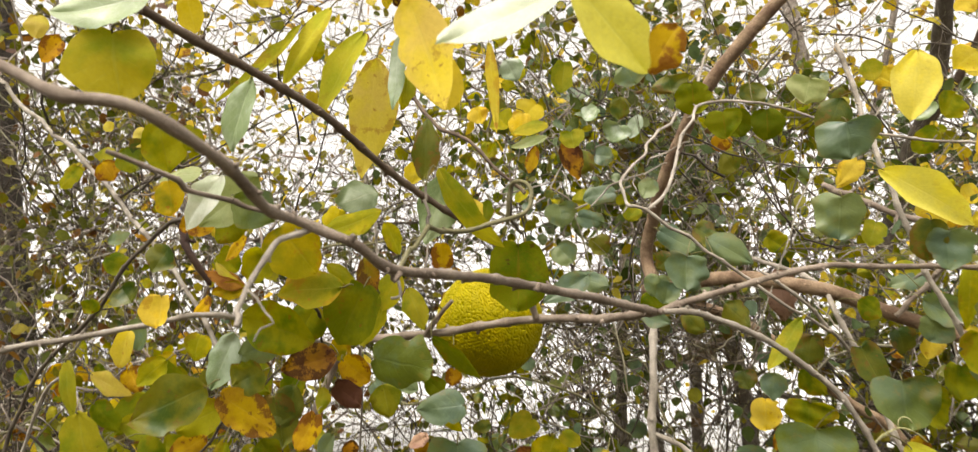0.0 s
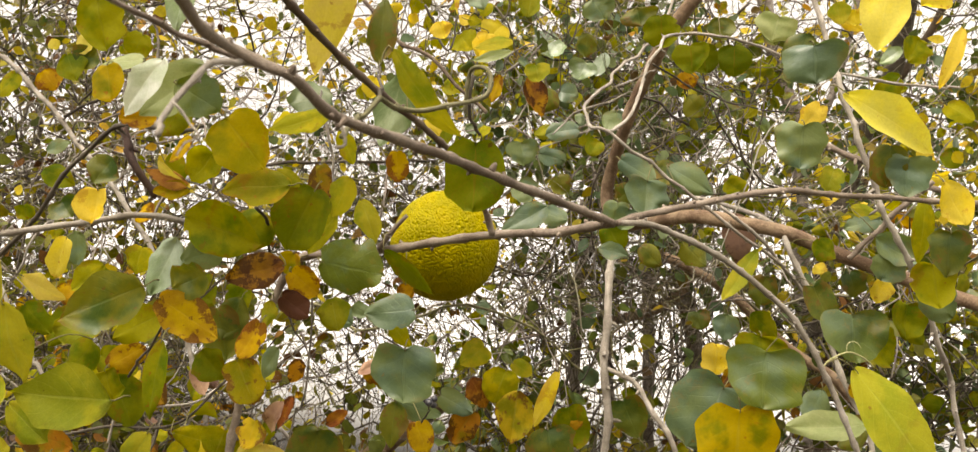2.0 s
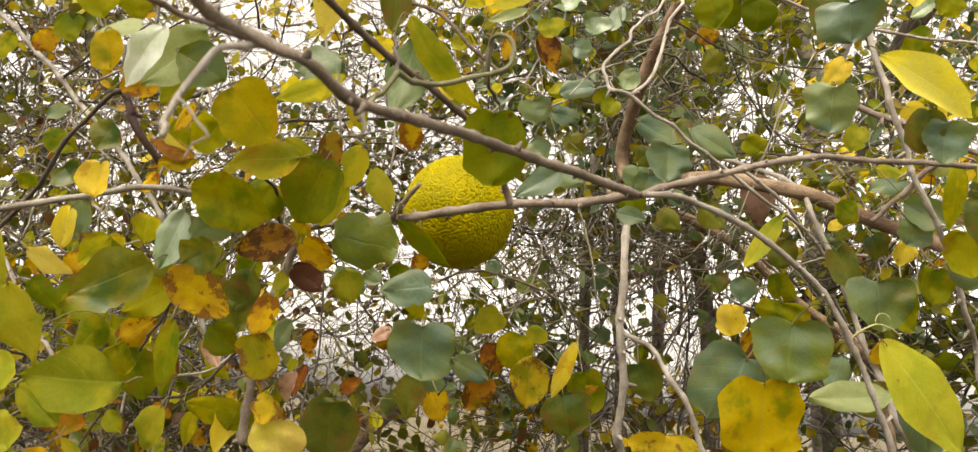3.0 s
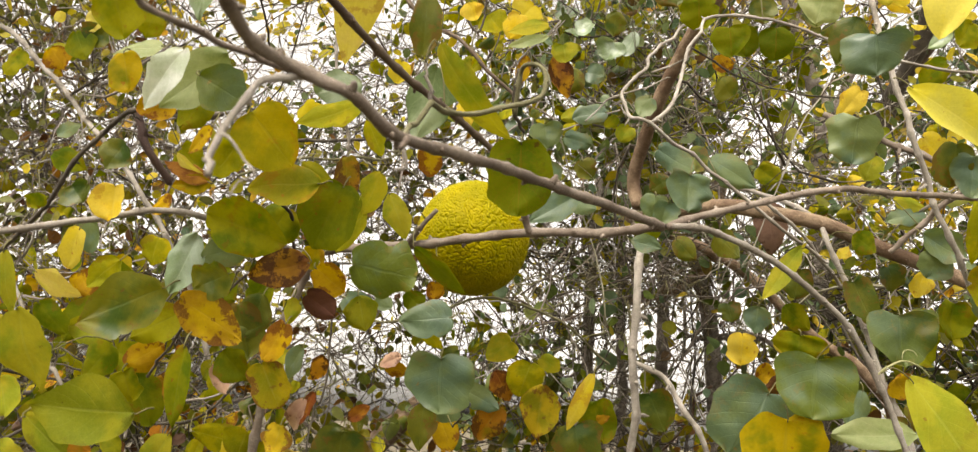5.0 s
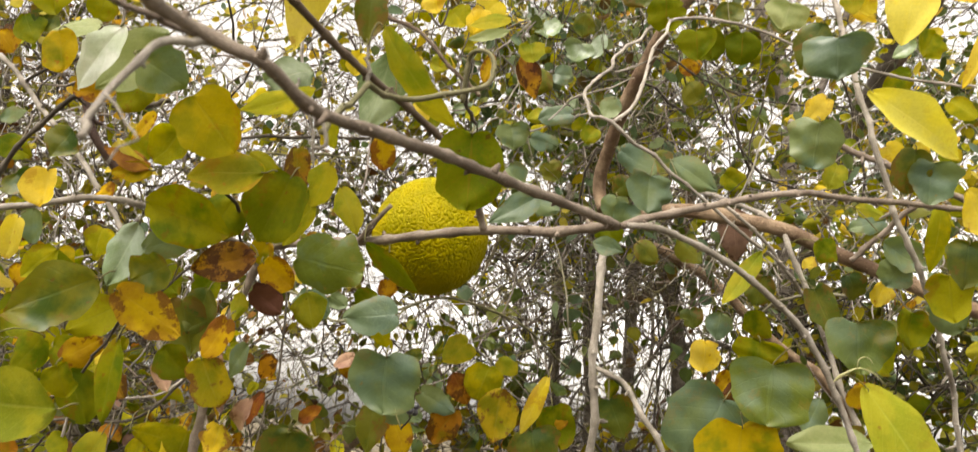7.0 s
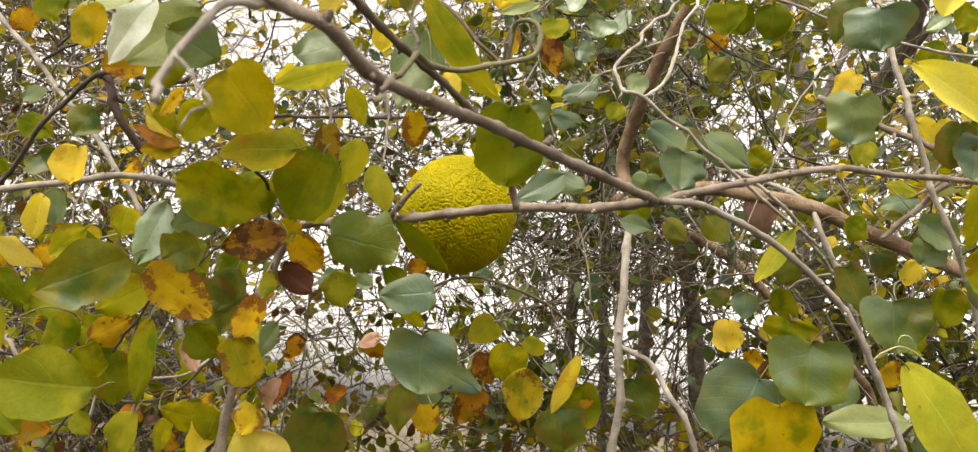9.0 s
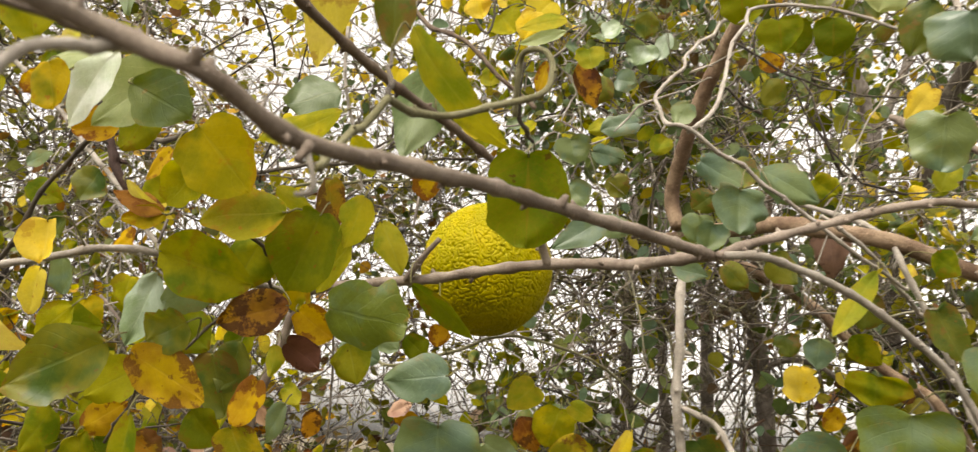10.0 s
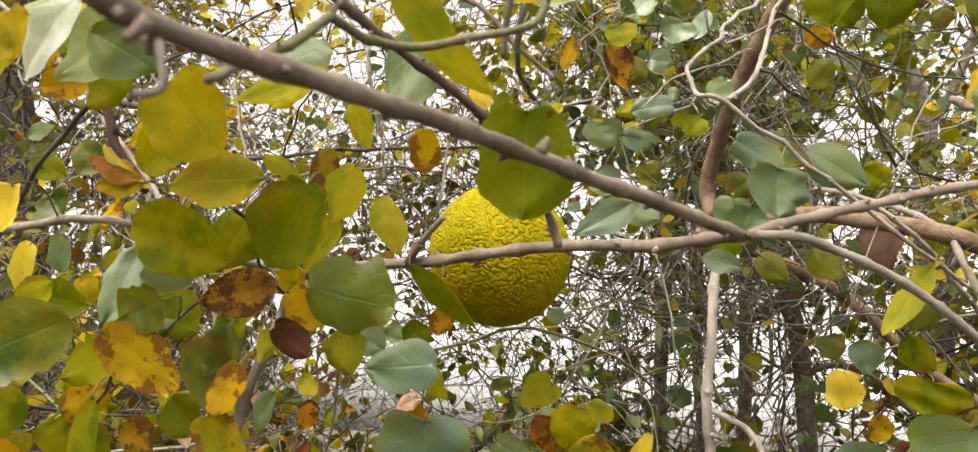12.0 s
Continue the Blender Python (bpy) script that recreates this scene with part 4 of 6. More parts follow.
leaf(lowerstem, pale_yellow, "ovate", (-0.368, 0.703, 1.610), (-0.331, 0.711, 1.590), 0.023, 20, 0.15, 0.12)
leaf(lowerstem, lime_olive, "ovate", (-0.284, 0.700, 1.562), (-0.326, 0.697, 1.565), 0.024, 20, 0.15, 0.12)
leaf(lowerstem, olive, "round", (-0.270, 0.673, 1.551), (-0.292, 0.680, 1.522), 0.029, 0, 0.15, 0.12)
leaf(lowerstem, olive, "ovate", (-0.194, 0.635, 1.552), (-0.198, 0.651, 1.492), 0.025, 25, 0.15, 0.12)
leaf(lowerstem, lime_olive, "ovate", (-0.272, 0.585, 1.493), (-0.240, 0.592, 1.470), 0.024, 10, 0.15, 0.12)
leaf(lowerstem, amber, "round", (-0.299, 0.758, 1.539), (-0.268, 0.753, 1.560), 0.026, 0, 0.15, 0.12)
leaf(branch, bluegreen, "ovate", (-0.139, 0.758, 1.569), (-0.156, 0.765, 1.539), 0.021, 20, 0.15, 0.12)
leaf(branch, lime_olive, "ovate", (-0.090, 0.741, 1.617), (-0.081, 0.746, 1.586), 0.030, 0, 0.15, 0.12)
leaf(branch, yellow_spot, "round", (-0.135, 0.714, 1.499), (-0.139, 0.720, 1.475), 0.027, 10, 0.15, 0.12)
leaf(branch, pale_yellow, "round", (-0.126, 0.719, 1.480), (-0.128, 0.730, 1.440), 0.050, 10, 0.15, 0.12)
leaf(wirystem, green, "round", (-0.103, 0.809, 1.498), (-0.108, 0.825, 1.437), 0.060, 0, 0.15, 0.12)
leaf(lowerstem, dead_leaf, "ovate", (-0.236, 0.800, 1.548), (-0.217, 0.807, 1.524), 0.023, 15, 0.3, 0.3)
leaf(lowerstem, dead_leaf, "ovate", (-0.154, 0.842, 1.524), (-0.166, 0.850, 1.491), 0.021, 20, 0.35, 0.35)
leaf(branch, dead_leaf, "ovate", (-0.131, 0.750, 1.639), (-0.105, 0.752, 1.634), 0.015, 10, 0.2, 0.2)
leaf(wirystem, dead_leaf, "ovate", (-0.082, 0.984, 1.587), (-0.109, 0.986, 1.574), 0.019, 10, 0.3, 0.3)
leaf(wirystem, dead_leaf, "ovate", (-0.230, 0.927, 1.576), (-0.220, 0.935, 1.550), 0.018, 25, 0.35, 0.4)
leaf(leftstem, rust_orange, "ovate", (-0.201, 0.640, 1.684), (-0.241, 0.634, 1.700), 0.017, 15, 0.15, 0.12)
leaf(leftstem, olive_yellow, "ovate", (-0.200, 0.641, 1.683), (-0.231, 0.640, 1.678), 0.017, 10, 0.15, 0.12)
leaf(leftstem, amber, "ovate", (-0.219, 0.665, 1.742), (-0.239, 0.670, 1.718), 0.015, 10, 0.15, 0.12)
leaf(leftstem, amber, "round", (-0.217, 0.595, 1.730), (-0.247, 0.595, 1.724), 0.022, 0, 0.15, 0.12)
leaf(leftstem, yellow, "round", (-0.392, 0.790, 1.670), (-0.407, 0.800, 1.630), 0.027, 0, 0.15, 0.12)
leaf(leftstem, olive_yellow, "round", (-0.380, 0.846, 1.655), (-0.365, 0.853, 1.633), 0.025, 0, 0.15, 0.12)
leaf(leftbranch, olive, "round", (-0.439, 0.778, 1.701), (-0.437, 0.783, 1.686), 0.022, 0, 0.15, 0.12)
leaf(leftbranch, amber, "round", (-0.290, 0.737, 1.691), (-0.278, 0.740, 1.684), 0.023, 0, 0.15, 0.12)
leaf(leftstem, bluegreen, "ovate", (-0.485, 0.855, 1.793), (-0.458, 0.853, 1.806), 0.017, 0, 0.15, 0.12)
leaf(leftstem, green, "ovate", (-0.405, 0.860, 1.791), (-0.426, 0.867, 1.760), 0.039, 0, 0.15, 0.12)
leaf(leftstem, olive, "ovate", (-0.519, 0.906, 1.788), (-0.480, 0.913, 1.772), 0.030, 0, 0.15, 0.12)
leaf(leftstem, green, "round", (-0.493, 0.918, 1.751), (-0.477, 0.924, 1.731), 0.041, 0, 0.15, 0.12)
leaf(lowerstem, olive, "ovate", (-0.360, 0.772, 1.624), (-0.309, 0.775, 1.623), 0.033, 10, 0.15, 0.12)
leaf(lowerstem, olive, "ovate", (-0.245, 0.756, 1.631), (-0.210, 0.765, 1.607), 0.035, 5, 0.15, 0.12)
leaf(lowerstem, green, "round", (-0.207, 0.765, 1.604), (-0.197, 0.779, 1.554), 0.043, 0, 0.15, 0.12)
leaf(lowerstem, green, "ovate", (-0.185, 0.764, 1.615), (-0.200, 0.774, 1.574), 0.032, 0, 0.15, 0.12)
leaf(lowerstem, olive, "ovate", (-0.205, 0.737, 1.558), (-0.181, 0.744, 1.534), 0.033, 10, 0.15, 0.12)
leaf(lowerstem, yellow_olive, "ovate", (-0.264, 0.847, 1.484), (-0.194, 0.855, 1.470), 0.031, 10, 0.15, 0.12)
leaf(lowerstem, rust_olive, "round", (-0.337, 0.710, 1.476), (-0.290, 0.716, 1.464), 0.031, 10, 0.15, 0.12)
leaf(lowerstem, olive, "round", (-0.291, 0.739, 1.533), (-0.280, 0.746, 1.508), 0.030, 10, 0.15, 0.12)
leaf(lowerstem, amber, "ovate", (-0.321, 0.677, 1.438), (-0.284, 0.684, 1.423), 0.031, 0, 0.15, 0.12)
leaf(lowerstem, lime, "ovate", (-0.286, 0.675, 1.455), (-0.264, 0.684, 1.425), 0.014, 15, 0.15, 0.12)
leaf(lowerstem, lime_olive, "ovate", (-0.246, 0.753, 1.482), (-0.266, 0.763, 1.441), 0.032, 10, 0.15, 0.12)
leaf(lowerstem, yellow, "ovate", (-0.199, 0.805, 1.494), (-0.214, 0.818, 1.439), 0.026, 10, 0.15, 0.12)
leaf(lowerstem, lime, "round", (-0.335, 0.649, 1.466), (-0.316, 0.656, 1.443), 0.035, 0, 0.15, 0.12)
leaf(branch, olive_mid, "round", (0.050, 0.544, 1.699), (0.052, 0.557, 1.650), 0.045, 0, 0.06, 0.05, stalk=(0.051, 0.671, 1.697))
leaf(upper, lime_olive, "ovate", (-0.002, 0.459, 1.723), (0.040, 0.475, 1.670), 0.020, 25, 0.45, 0.25)
leaf(upper, mottled_pale, "ovate", (-0.020, 0.592, 1.775), (-0.032, 0.607, 1.718), 0.043, 15, 0.15, 0.12)
leaf(upper, green, "ovate", (-0.012, 0.474, 1.721), (-0.010, 0.463, 1.761), 0.019, 10, 0.15, 0.12)
leaf(wirystem, bluegreen, "round", (0.008, 0.609, 1.586), (-0.030, 0.609, 1.580), 0.026, 0, 0.06, 0.05)
leaf(wirystem, bluegreen, "kidney", (0.002, 0.630, 1.558), (0.001, 0.641, 1.518), 0.048, 0, 0.06, 0.05)
leaf(wirystem, lime, "heart", (0.049, 0.948, 1.611), (0.023, 0.953, 1.587), 0.033, 0, 0.15, 0.12)
leaf(wirystem, yellow_spot, "ovate", (0.093, 1.033, 1.570), (0.088, 1.051, 1.505), 0.050, 0, 0.15, 0.12)
leaf(wirystem, yellow_olive, "round", (0.076, 1.032, 1.595), (0.061, 1.043, 1.552), 0.045, 0, 0.15, 0.12)
leaf(wirystem, rust_orange, "ovate", (0.030, 1.053, 1.584), (0.054, 1.064, 1.548), 0.033, 0, 0.15, 0.12)
leaf(wirystem, rust_olive, "round", (0.039, 1.035, 1.540), (0.014, 1.044, 1.501), 0.032, 0, 0.15, 0.12)
leaf(wirystem, amber, "round", (-0.025, 0.954, 1.518), (-0.007, 0.964, 1.485), 0.031, 0, 0.15, 0.12)
leaf(wirystem, green, "ovate", (-0.026, 0.795, 1.529), (-0.030, 0.807, 1.485), 0.028, 0, 0.15, 0.12)
leaf(wirystem, lime, "round", (0.085, 0.952, 1.595), (0.109, 0.957, 1.581), 0.019, 0, 0.15, 0.12)
leaf(wirystem, yellow, "ovate", (0.131, 0.793, 1.570), (0.108, 0.807, 1.513), 0.015, 15, 0.15, 0.12)
leaf(wirystem, olive, "round", (0.159, 1.057, 1.556), (0.175, 1.072, 1.505), 0.047, 0, 0.15, 0.12)
leaf(wirystem, green, "heart", (0.133, 1.013, 1.523), (0.145, 1.027, 1.474), 0.060, 0, 0.15, 0.12)
leaf(wirystem, amber, "ovate", (0.180, 1.063, 1.542), (0.163, 1.065, 1.528), 0.013, 0, 0.15, 0.12)
leaf(upper, amber, "round", (-0.029, 0.658, 1.736), (-0.025, 0.665, 1.710), 0.019, 0, 0.15, 0.12)
leaf(upper, yellow_olive, "ovate", (-0.090, 0.686, 1.766), (-0.074, 0.695, 1.736), 0.017, 0, 0.15, 0.12)
leaf(upper, yellow_olive, "round", (-0.137, 0.680, 1.777), (-0.147, 0.685, 1.759), 0.022, 0, 0.15, 0.12)
leaf(branch, amber, "round", (-0.022, 0.746, 1.636), (-0.022, 0.750, 1.619), 0.016, 0, 0.15, 0.12)
leaf(wirystem, olive, "ovate", (-0.052, 0.767, 1.628), (-0.033, 0.772, 1.613), 0.020, 0, 0.15, 0.12)
leaf(wirystem, yellow, "ovate", (0.054, 1.077, 1.577), (0.032, 1.083, 1.553), 0.024, 0, 0.15, 0.12)
leaf(vine, bluegreen, "kidney", (0.208, 0.749, 1.758), (0.204, 0.758, 1.724), 0.048, -5, 0.15, 0.2)
leaf(vine, bluegreen, "ovate", (0.238, 0.796, 1.795), (0.286, 0.806, 1.769), 0.033, 0, 0.15, 0.12)
leaf(vine, bluegreen, "heart", (0.185, 0.798, 1.751), (0.183, 0.804, 1.728), 0.027, 0, 0.15, 0.12)
leaf(vine, bluegreen, "heart", (0.196, 0.791, 1.742), (0.190, 0.796, 1.720), 0.026, 0, 0.15, 0.12)
leaf(vine, bluegreen, "round", (0.192, 0.833, 1.815), (0.232, 0.840, 1.796), 0.028, 0, 0.15, 0.12)
leaf(vine, bluegreen, "heart", (0.074, 1.155, 1.972), (0.082, 1.165, 1.936), 0.052, 0, 0.15, 0.12)
leaf(vine, bluegreen, "round", (0.156, 1.045, 1.950), (0.109, 1.045, 1.941), 0.029, 0, 0.15, 0.12)
leaf(vine, lime, "ovate", (0.121, 1.051, 1.952), (0.094, 1.054, 1.938), 0.019, 0, 0.15, 0.12)
leaf(vine, bluegreen, "round", (0.104, 1.107, 1.934), (0.145, 1.112, 1.926), 0.027, 0, 0.15, 0.12)
leaf(vine, bluegreen, "ovate", (0.115, 0.939, 1.791), (0.059, 0.947, 1.751), 0.034, 0, 0.15, 0.12)
leaf(vine, bluegreen, "round", (0.109, 0.988, 1.801), (0.144, 0.993, 1.791), 0.027, 0, 0.15, 0.12)
leaf(upper, pale_green, "ovate", (0.064, 0.698, 1.866), (0.027, 0.700, 1.853), 0.010, 0, 0.15, 0.12)
leaf(vine, pale_blue, "heart", (0.166, 1.072, 2.074), (0.155, 1.079, 2.047), 0.042, 30, 0.15, 0.12)
leaf(vine, pale_blue, "ovate", (0.197, 1.070, 2.091), (0.182, 1.079, 2.054), 0.024, 20, 0.15, 0.12)
leaf(vine, pale_blue, "round", (0.132, 1.064, 2.098), (0.109, 1.067, 2.082), 0.029, 20, 0.15, 0.12)
leaf(vine, lime, "heart", (0.090, 1.026, 2.040), (0.096, 1.033, 2.015), 0.038, 0, 0.15, 0.12)
leaf(vine, bluegreen, "round", (0.129, 1.083, 2.028), (0.157, 1.086, 2.022), 0.031, 0, 0.15, 0.12)
leaf(vine, green, "ovate", (0.167, 1.060, 2.119), (0.165, 1.070, 2.083), 0.033, 0, 0.15, 0.12)
leaf(vine, lime_olive, "round", (0.179, 0.966, 1.897), (0.169, 0.970, 1.877), 0.025, 0, 0.15, 0.12)
leaf(vine, bluegreen, "round", (0.195, 0.911, 1.912), (0.182, 0.916, 1.889), 0.025, 0, 0.15, 0.12)
leaf(vine, green, "ovate", (0.216, 0.889, 1.804), (0.196, 0.892, 1.788), 0.028, 0, 0.15, 0.12)
leaf(thinstem, bluegreen, "kidney", (0.336, 0.642, 1.855), (0.343, 0.651, 1.823), 0.054, 0, 0.06, 0.05)
leaf(thinstem, green, "ovate", (0.397, 0.802, 1.971), (0.378, 0.814, 1.921), 0.042, 0, 0.15, 0.12)
leaf(thinstem, bluegreen, "kidney", (0.351, 0.713, 1.811), (0.349, 0.724, 1.771), 0.045, 0, 0.06, 0.05)
leaf(thinstem, bright, "ovate", (0.357, 0.633, 1.805), (0.442, 0.652, 1.762), 0.033, 15, 0.3, 0.12)
leaf(thinstem, bright, "ovate", (0.417, 0.660, 1.943), (0.414, 0.682, 1.879), 0.043, 5, 0.15, 0.12)
leaf(vine, olive_mid, "round", (0.244, 0.879, 2.036), (0.249, 0.890, 1.997), 0.046, 0, 0.15, 0.12)
leaf(vine, olive_mid, "heart", (0.279, 0.873, 1.991), (0.284, 0.882, 1.957), 0.042, 0, 0.15, 0.12)
leaf(vine, olive_mid, "round", (0.299, 0.892, 2.002), (0.306, 0.901, 1.969), 0.034, 0, 0.15, 0.12)
leaf(vine, olive_mid, "round", (0.334, 0.875, 1.995), (0.335, 0.885, 1.958), 0.041, 0, 0.15, 0.12)
leaf(vine, green, "round", (0.313, 0.865, 2.026), (0.319, 0.873, 1.999), 0.034, 0, 0.15, 0.12)
leaf(vine, amber, "round", (0.286, 0.945, 1.994), (0.302, 0.951, 1.976), 0.028, 0, 0.15, 0.12)
leaf(vine, yellow, "ovate", (0.490, 0.933, 2.078), (0.525, 0.938, 2.066), 0.017, 0, 0.15, 0.12)
leaf(vine, green, "round", (0.396, 0.933, 2.060), (0.407, 0.939, 2.038), 0.025, 0, 0.15, 0.12)
leaf(greystem, yellow, "round", (0.491, 1.009, 1.990), (0.463, 1.018, 1.952), 0.033, 0, 0.15, 0.12)
leaf(greystem, blue_sheen, "kidney", (0.308, 0.713, 1.590), (0.304, 0.719, 1.541), 0.066, 0, 0.06, 0.05, stalk=(0.330, 0.690, 1.604))
leaf(greystem, bluegreen, "kidney", (0.283, 0.761, 1.562), (0.254, 0.775, 1.505), 0.075, 0, 0.06, 0.05, stalk=(0.324, 0.797, 1.591))
leaf(greystem, lime_amber, "kidney", (0.288, 0.728, 1.539), (0.288, 0.746, 1.472), 0.069, 0, 0.15, 0.12)
leaf(greystem, olive, "heart", (0.360, 0.891, 1.636), (0.356, 0.898, 1.609), 0.053, 0, 0.15, 0.12)
leaf(greystem, yellow, "round", (0.408, 1.268, 1.688), (0.410, 1.281, 1.640), 0.047, 0, 0.12, 0.1)
leaf(greystem, russet, "ovate", (0.313, 0.800, 1.579), (0.293, 0.802, 1.566), 0.017, 0, 0.15, 0.12)
leaf(greystem, lemon_lime, "ovate", (0.384, 0.713, 1.579), (0.465, 0.742, 1.487), 0.050, 0, 0.12, 0.1, stalk=(0.353, 0.698, 1.581))
leaf(greystem, blue_sheen, "kidney", (0.433, 0.825, 1.654), (0.435, 0.832, 1.604), 0.067, 0, 0.06, 0.05)
leaf(greystem, pale_green, "ovate", (0.419, 0.778, 1.538), (0.345, 0.775, 1.533), 0.029, 25, 0.15, 0.12)
leaf(greystem, bluegreen, "heart", (0.444, 0.779, 1.541), (0.465, 0.795, 1.484), 0.044, 0, 0.15, 0.12)
leaf(greystem, green, "heart", (0.440, 0.941, 1.711), (0.465, 0.955, 1.662), 0.037, 0, 0.15, 0.12)
leaf(thinstem, bluegreen, "round", (0.535, 0.957, 1.808), (0.487, 0.959, 1.792), 0.025, 0, 0.15, 0.12)
leaf(thinstem, bluegreen, "ovate", (0.482, 0.866, 1.753), (0.530, 0.875, 1.728), 0.033, 0, 0.15, 0.12)
leaf(greystem, lime, "ovate", (0.339, 0.826, 1.717), (0.304, 0.840, 1.659), 0.019, 15, 0.15, 0.12)
leaf(greystem, lime, "ovate", (0.344, 0.825, 1.721), (0.337, 0.827, 1.714), 0.003, 0, 0.15, 0.12)
leaf(thinstem, bluegreen, "heart", (0.414, 0.652, 1.756), (0.414, 0.662, 1.724), 0.039, 0, 0.15, 0.12)
leaf(thinstem, yellow, "ovate", (0.463, 0.689, 1.751), (0.484, 0.702, 1.715), 0.035, 0, 0.15, 0.12)
leaf(thinstem, yellow_olive, "ovate", (0.485, 0.760, 1.762), (0.485, 0.780, 1.698), 0.021, 15, 0.15, 0.12)
leaf(thinstem, green, "heart", (0.484, 0.723, 1.714), (0.480, 0.735, 1.675), 0.037, 0, 0.15, 0.12)
leaf(thinstem, olive, "heart", (0.468, 0.731, 1.685), (0.476, 0.743, 1.647), 0.041, 0, 0.15, 0.12)
leaf(thinstem, bluegreen, "round", (0.490, 0.788, 1.676), (0.523, 0.799, 1.649), 0.037, 0, 0.15, 0.12)
leaf(thinstem, green, "round", (0.400, 0.650, 1.765), (0.399, 0.660, 1.730), 0.030, 0, 0.15, 0.12)
leaf(thinstem, yellow, "ovate", (0.512, 0.710, 1.927), (0.491, 0.728, 1.866), 0.016, 10, 0.15, 0.12)
leaf(greystem, amber, "round", (0.489, 0.958, 1.605), (0.508, 0.964, 1.587), 0.032, 0, 0.15, 0.12)
leaf(greystem, yellow_spot, "heart", (0.244, 0.937, 1.486), (0.240, 0.949, 1.438), 0.077, 0, 0.15, 0.12)
leaf(greystem, olive, "heart", (0.505, 0.943, 1.662), (0.529, 0.955, 1.623), 0.042, 0, 0.15, 0.12)
leaf(greystem, green, "heart", (0.334, 1.080, 1.700), (0.341, 1.086, 1.676), 0.030, 0, 0.15, 0.12)
leaf(greystem, bluegreen, "ovate", (0.376, 1.082, 1.700), (0.371, 1.092, 1.663), 0.040, 0, 0.15, 0.12)
leaf(greystem, amber, "round", (0.365, 1.002, 1.611), (0.348, 1.006, 1.593), 0.025, 0, 0.15, 0.12)
leaf(vine, dull_brown, "ovate", (0.393, 1.093, 1.853), (0.409, 1.114, 1.780), 0.049, 0, 0.15, 0.12)
leaf(vine, russet, "ovate", (0.081, 1.095, 2.058), (0.102, 1.119, 1.999), 0.040, 0, 0.15, 0.12)
leaf(top, white_sheen, "ovate", (0.084, 0.233, 1.693), (0.038, 0.236, 1.670), 0.019, 20, 0.2, 0.12)
leaf(top, pale_lime, "ovate", (0.088, 0.242, 1.699), (0.116, 0.255, 1.672), 0.022, 10, 0.15, 0.12)
leaf(top, amber, "ovate", (0.127, 0.259, 1.695), (0.116, 0.264, 1.675), 0.015, 10, 0.15, 0.12)
leaf(top, blotched, "ovate", (0.012, 0.286, 1.731), (0.032, 0.306, 1.682), 0.024, 15, 0.15, 0.12)
leaf(top, blotched, "ovate", (-0.077, 0.549, 1.865), (-0.092, 0.582, 1.769), 0.040, 5, 0.15, 0.12)
leaf(top, lemon_lime, "ovate", (-0.083, 0.524, 1.873), (-0.119, 0.544, 1.808), 0.029, 15, 0.15, 0.12)
leaf(top, lemon_lime, "ovate", (-0.104, 0.498, 1.879), (-0.143, 0.515, 1.821), 0.019, 20, 0.15, 0.12)
leaf(top, yellow_olive, "ovate", (-0.127, 0.502, 1.863), (-0.178, 0.521, 1.794), 0.017, 20, 0.15, 0.12)
leaf(top, pale_blue, "ovate", (-0.158, 0.495, 1.814), (-0.174, 0.513, 1.759), 0.028, 10, 0.15, 0.12)
leaf(top, olive, "round", (-0.224, 0.494, 1.772), (-0.216, 0.504, 1.736), 0.033, 5, 0.15, 0.12)
leaf(top, pale_blue, "ovate", (-0.113, 0.292, 1.738), (-0.158, 0.293, 1.721), 0.026, 15, 0.15, 0.12)
leaf(top, lime, "round", (-0.132, 0.296, 1.719), (-0.129, 0.309, 1.686), 0.039, -10, 0.15, 0.12)
leaf(top, yellow, "ovate", (-0.168, 0.405, 1.823), (-0.164, 0.414, 1.799), 0.019, 0, 0.15, 0.12)
leaf(top, yellow, "ovate", (0.032, 0.434, 1.803), (0.040, 0.455, 1.745), 0.008, 15, 0.15, 0.12)
leaf(top, yellow, "round", (0.048, 0.805, 1.964), (0.030, 0.811, 1.942), 0.033, 0, 0.15, 0.12)
leaf(top, lime, "ovate", (0.065, 0.725, 1.895), (0.026, 0.725, 1.881), 0.015, 0, 0.15, 0.12)
leaf(top, lime, "ovate", (-0.042, 0.520, 1.836), (-0.044, 0.530, 1.808), 0.013, 0, 0.15, 0.12)
leaf(top, pale_blue, "ovate", (-0.050, 0.511, 1.859), (-0.051, 0.531, 1.803), 0.013, 10, 0.15, 0.12)
leaf(lowerstem, lime_olive, "ovate", (-0.295, 0.583, 1.565), (-0.281, 0.600, 1.505), 0.038, 5, 0.15, 0.12)
leaf(lowerstem, olive, "round", (-0.343, 0.680, 1.580), (-0.320, 0.687, 1.557), 0.022, 0, 0.15, 0.12)
leaf(lowerstem, yellow_olive, "ovate", (-0.299, 0.711, 1.628), (-0.327, 0.716, 1.603), 0.027, 0, 0.15, 0.12)
leaf(leftbranch, green, "round", (-0.180, 0.660, 1.614), (-0.207, 0.662, 1.600), 0.030, 0, 0.15, 0.12)
leaf(lowerstem, yellow_olive, "ovate", (-0.258, 0.857, 1.479), (-0.267, 0.867, 1.440), 0.020, 0, 0.15, 0.12)
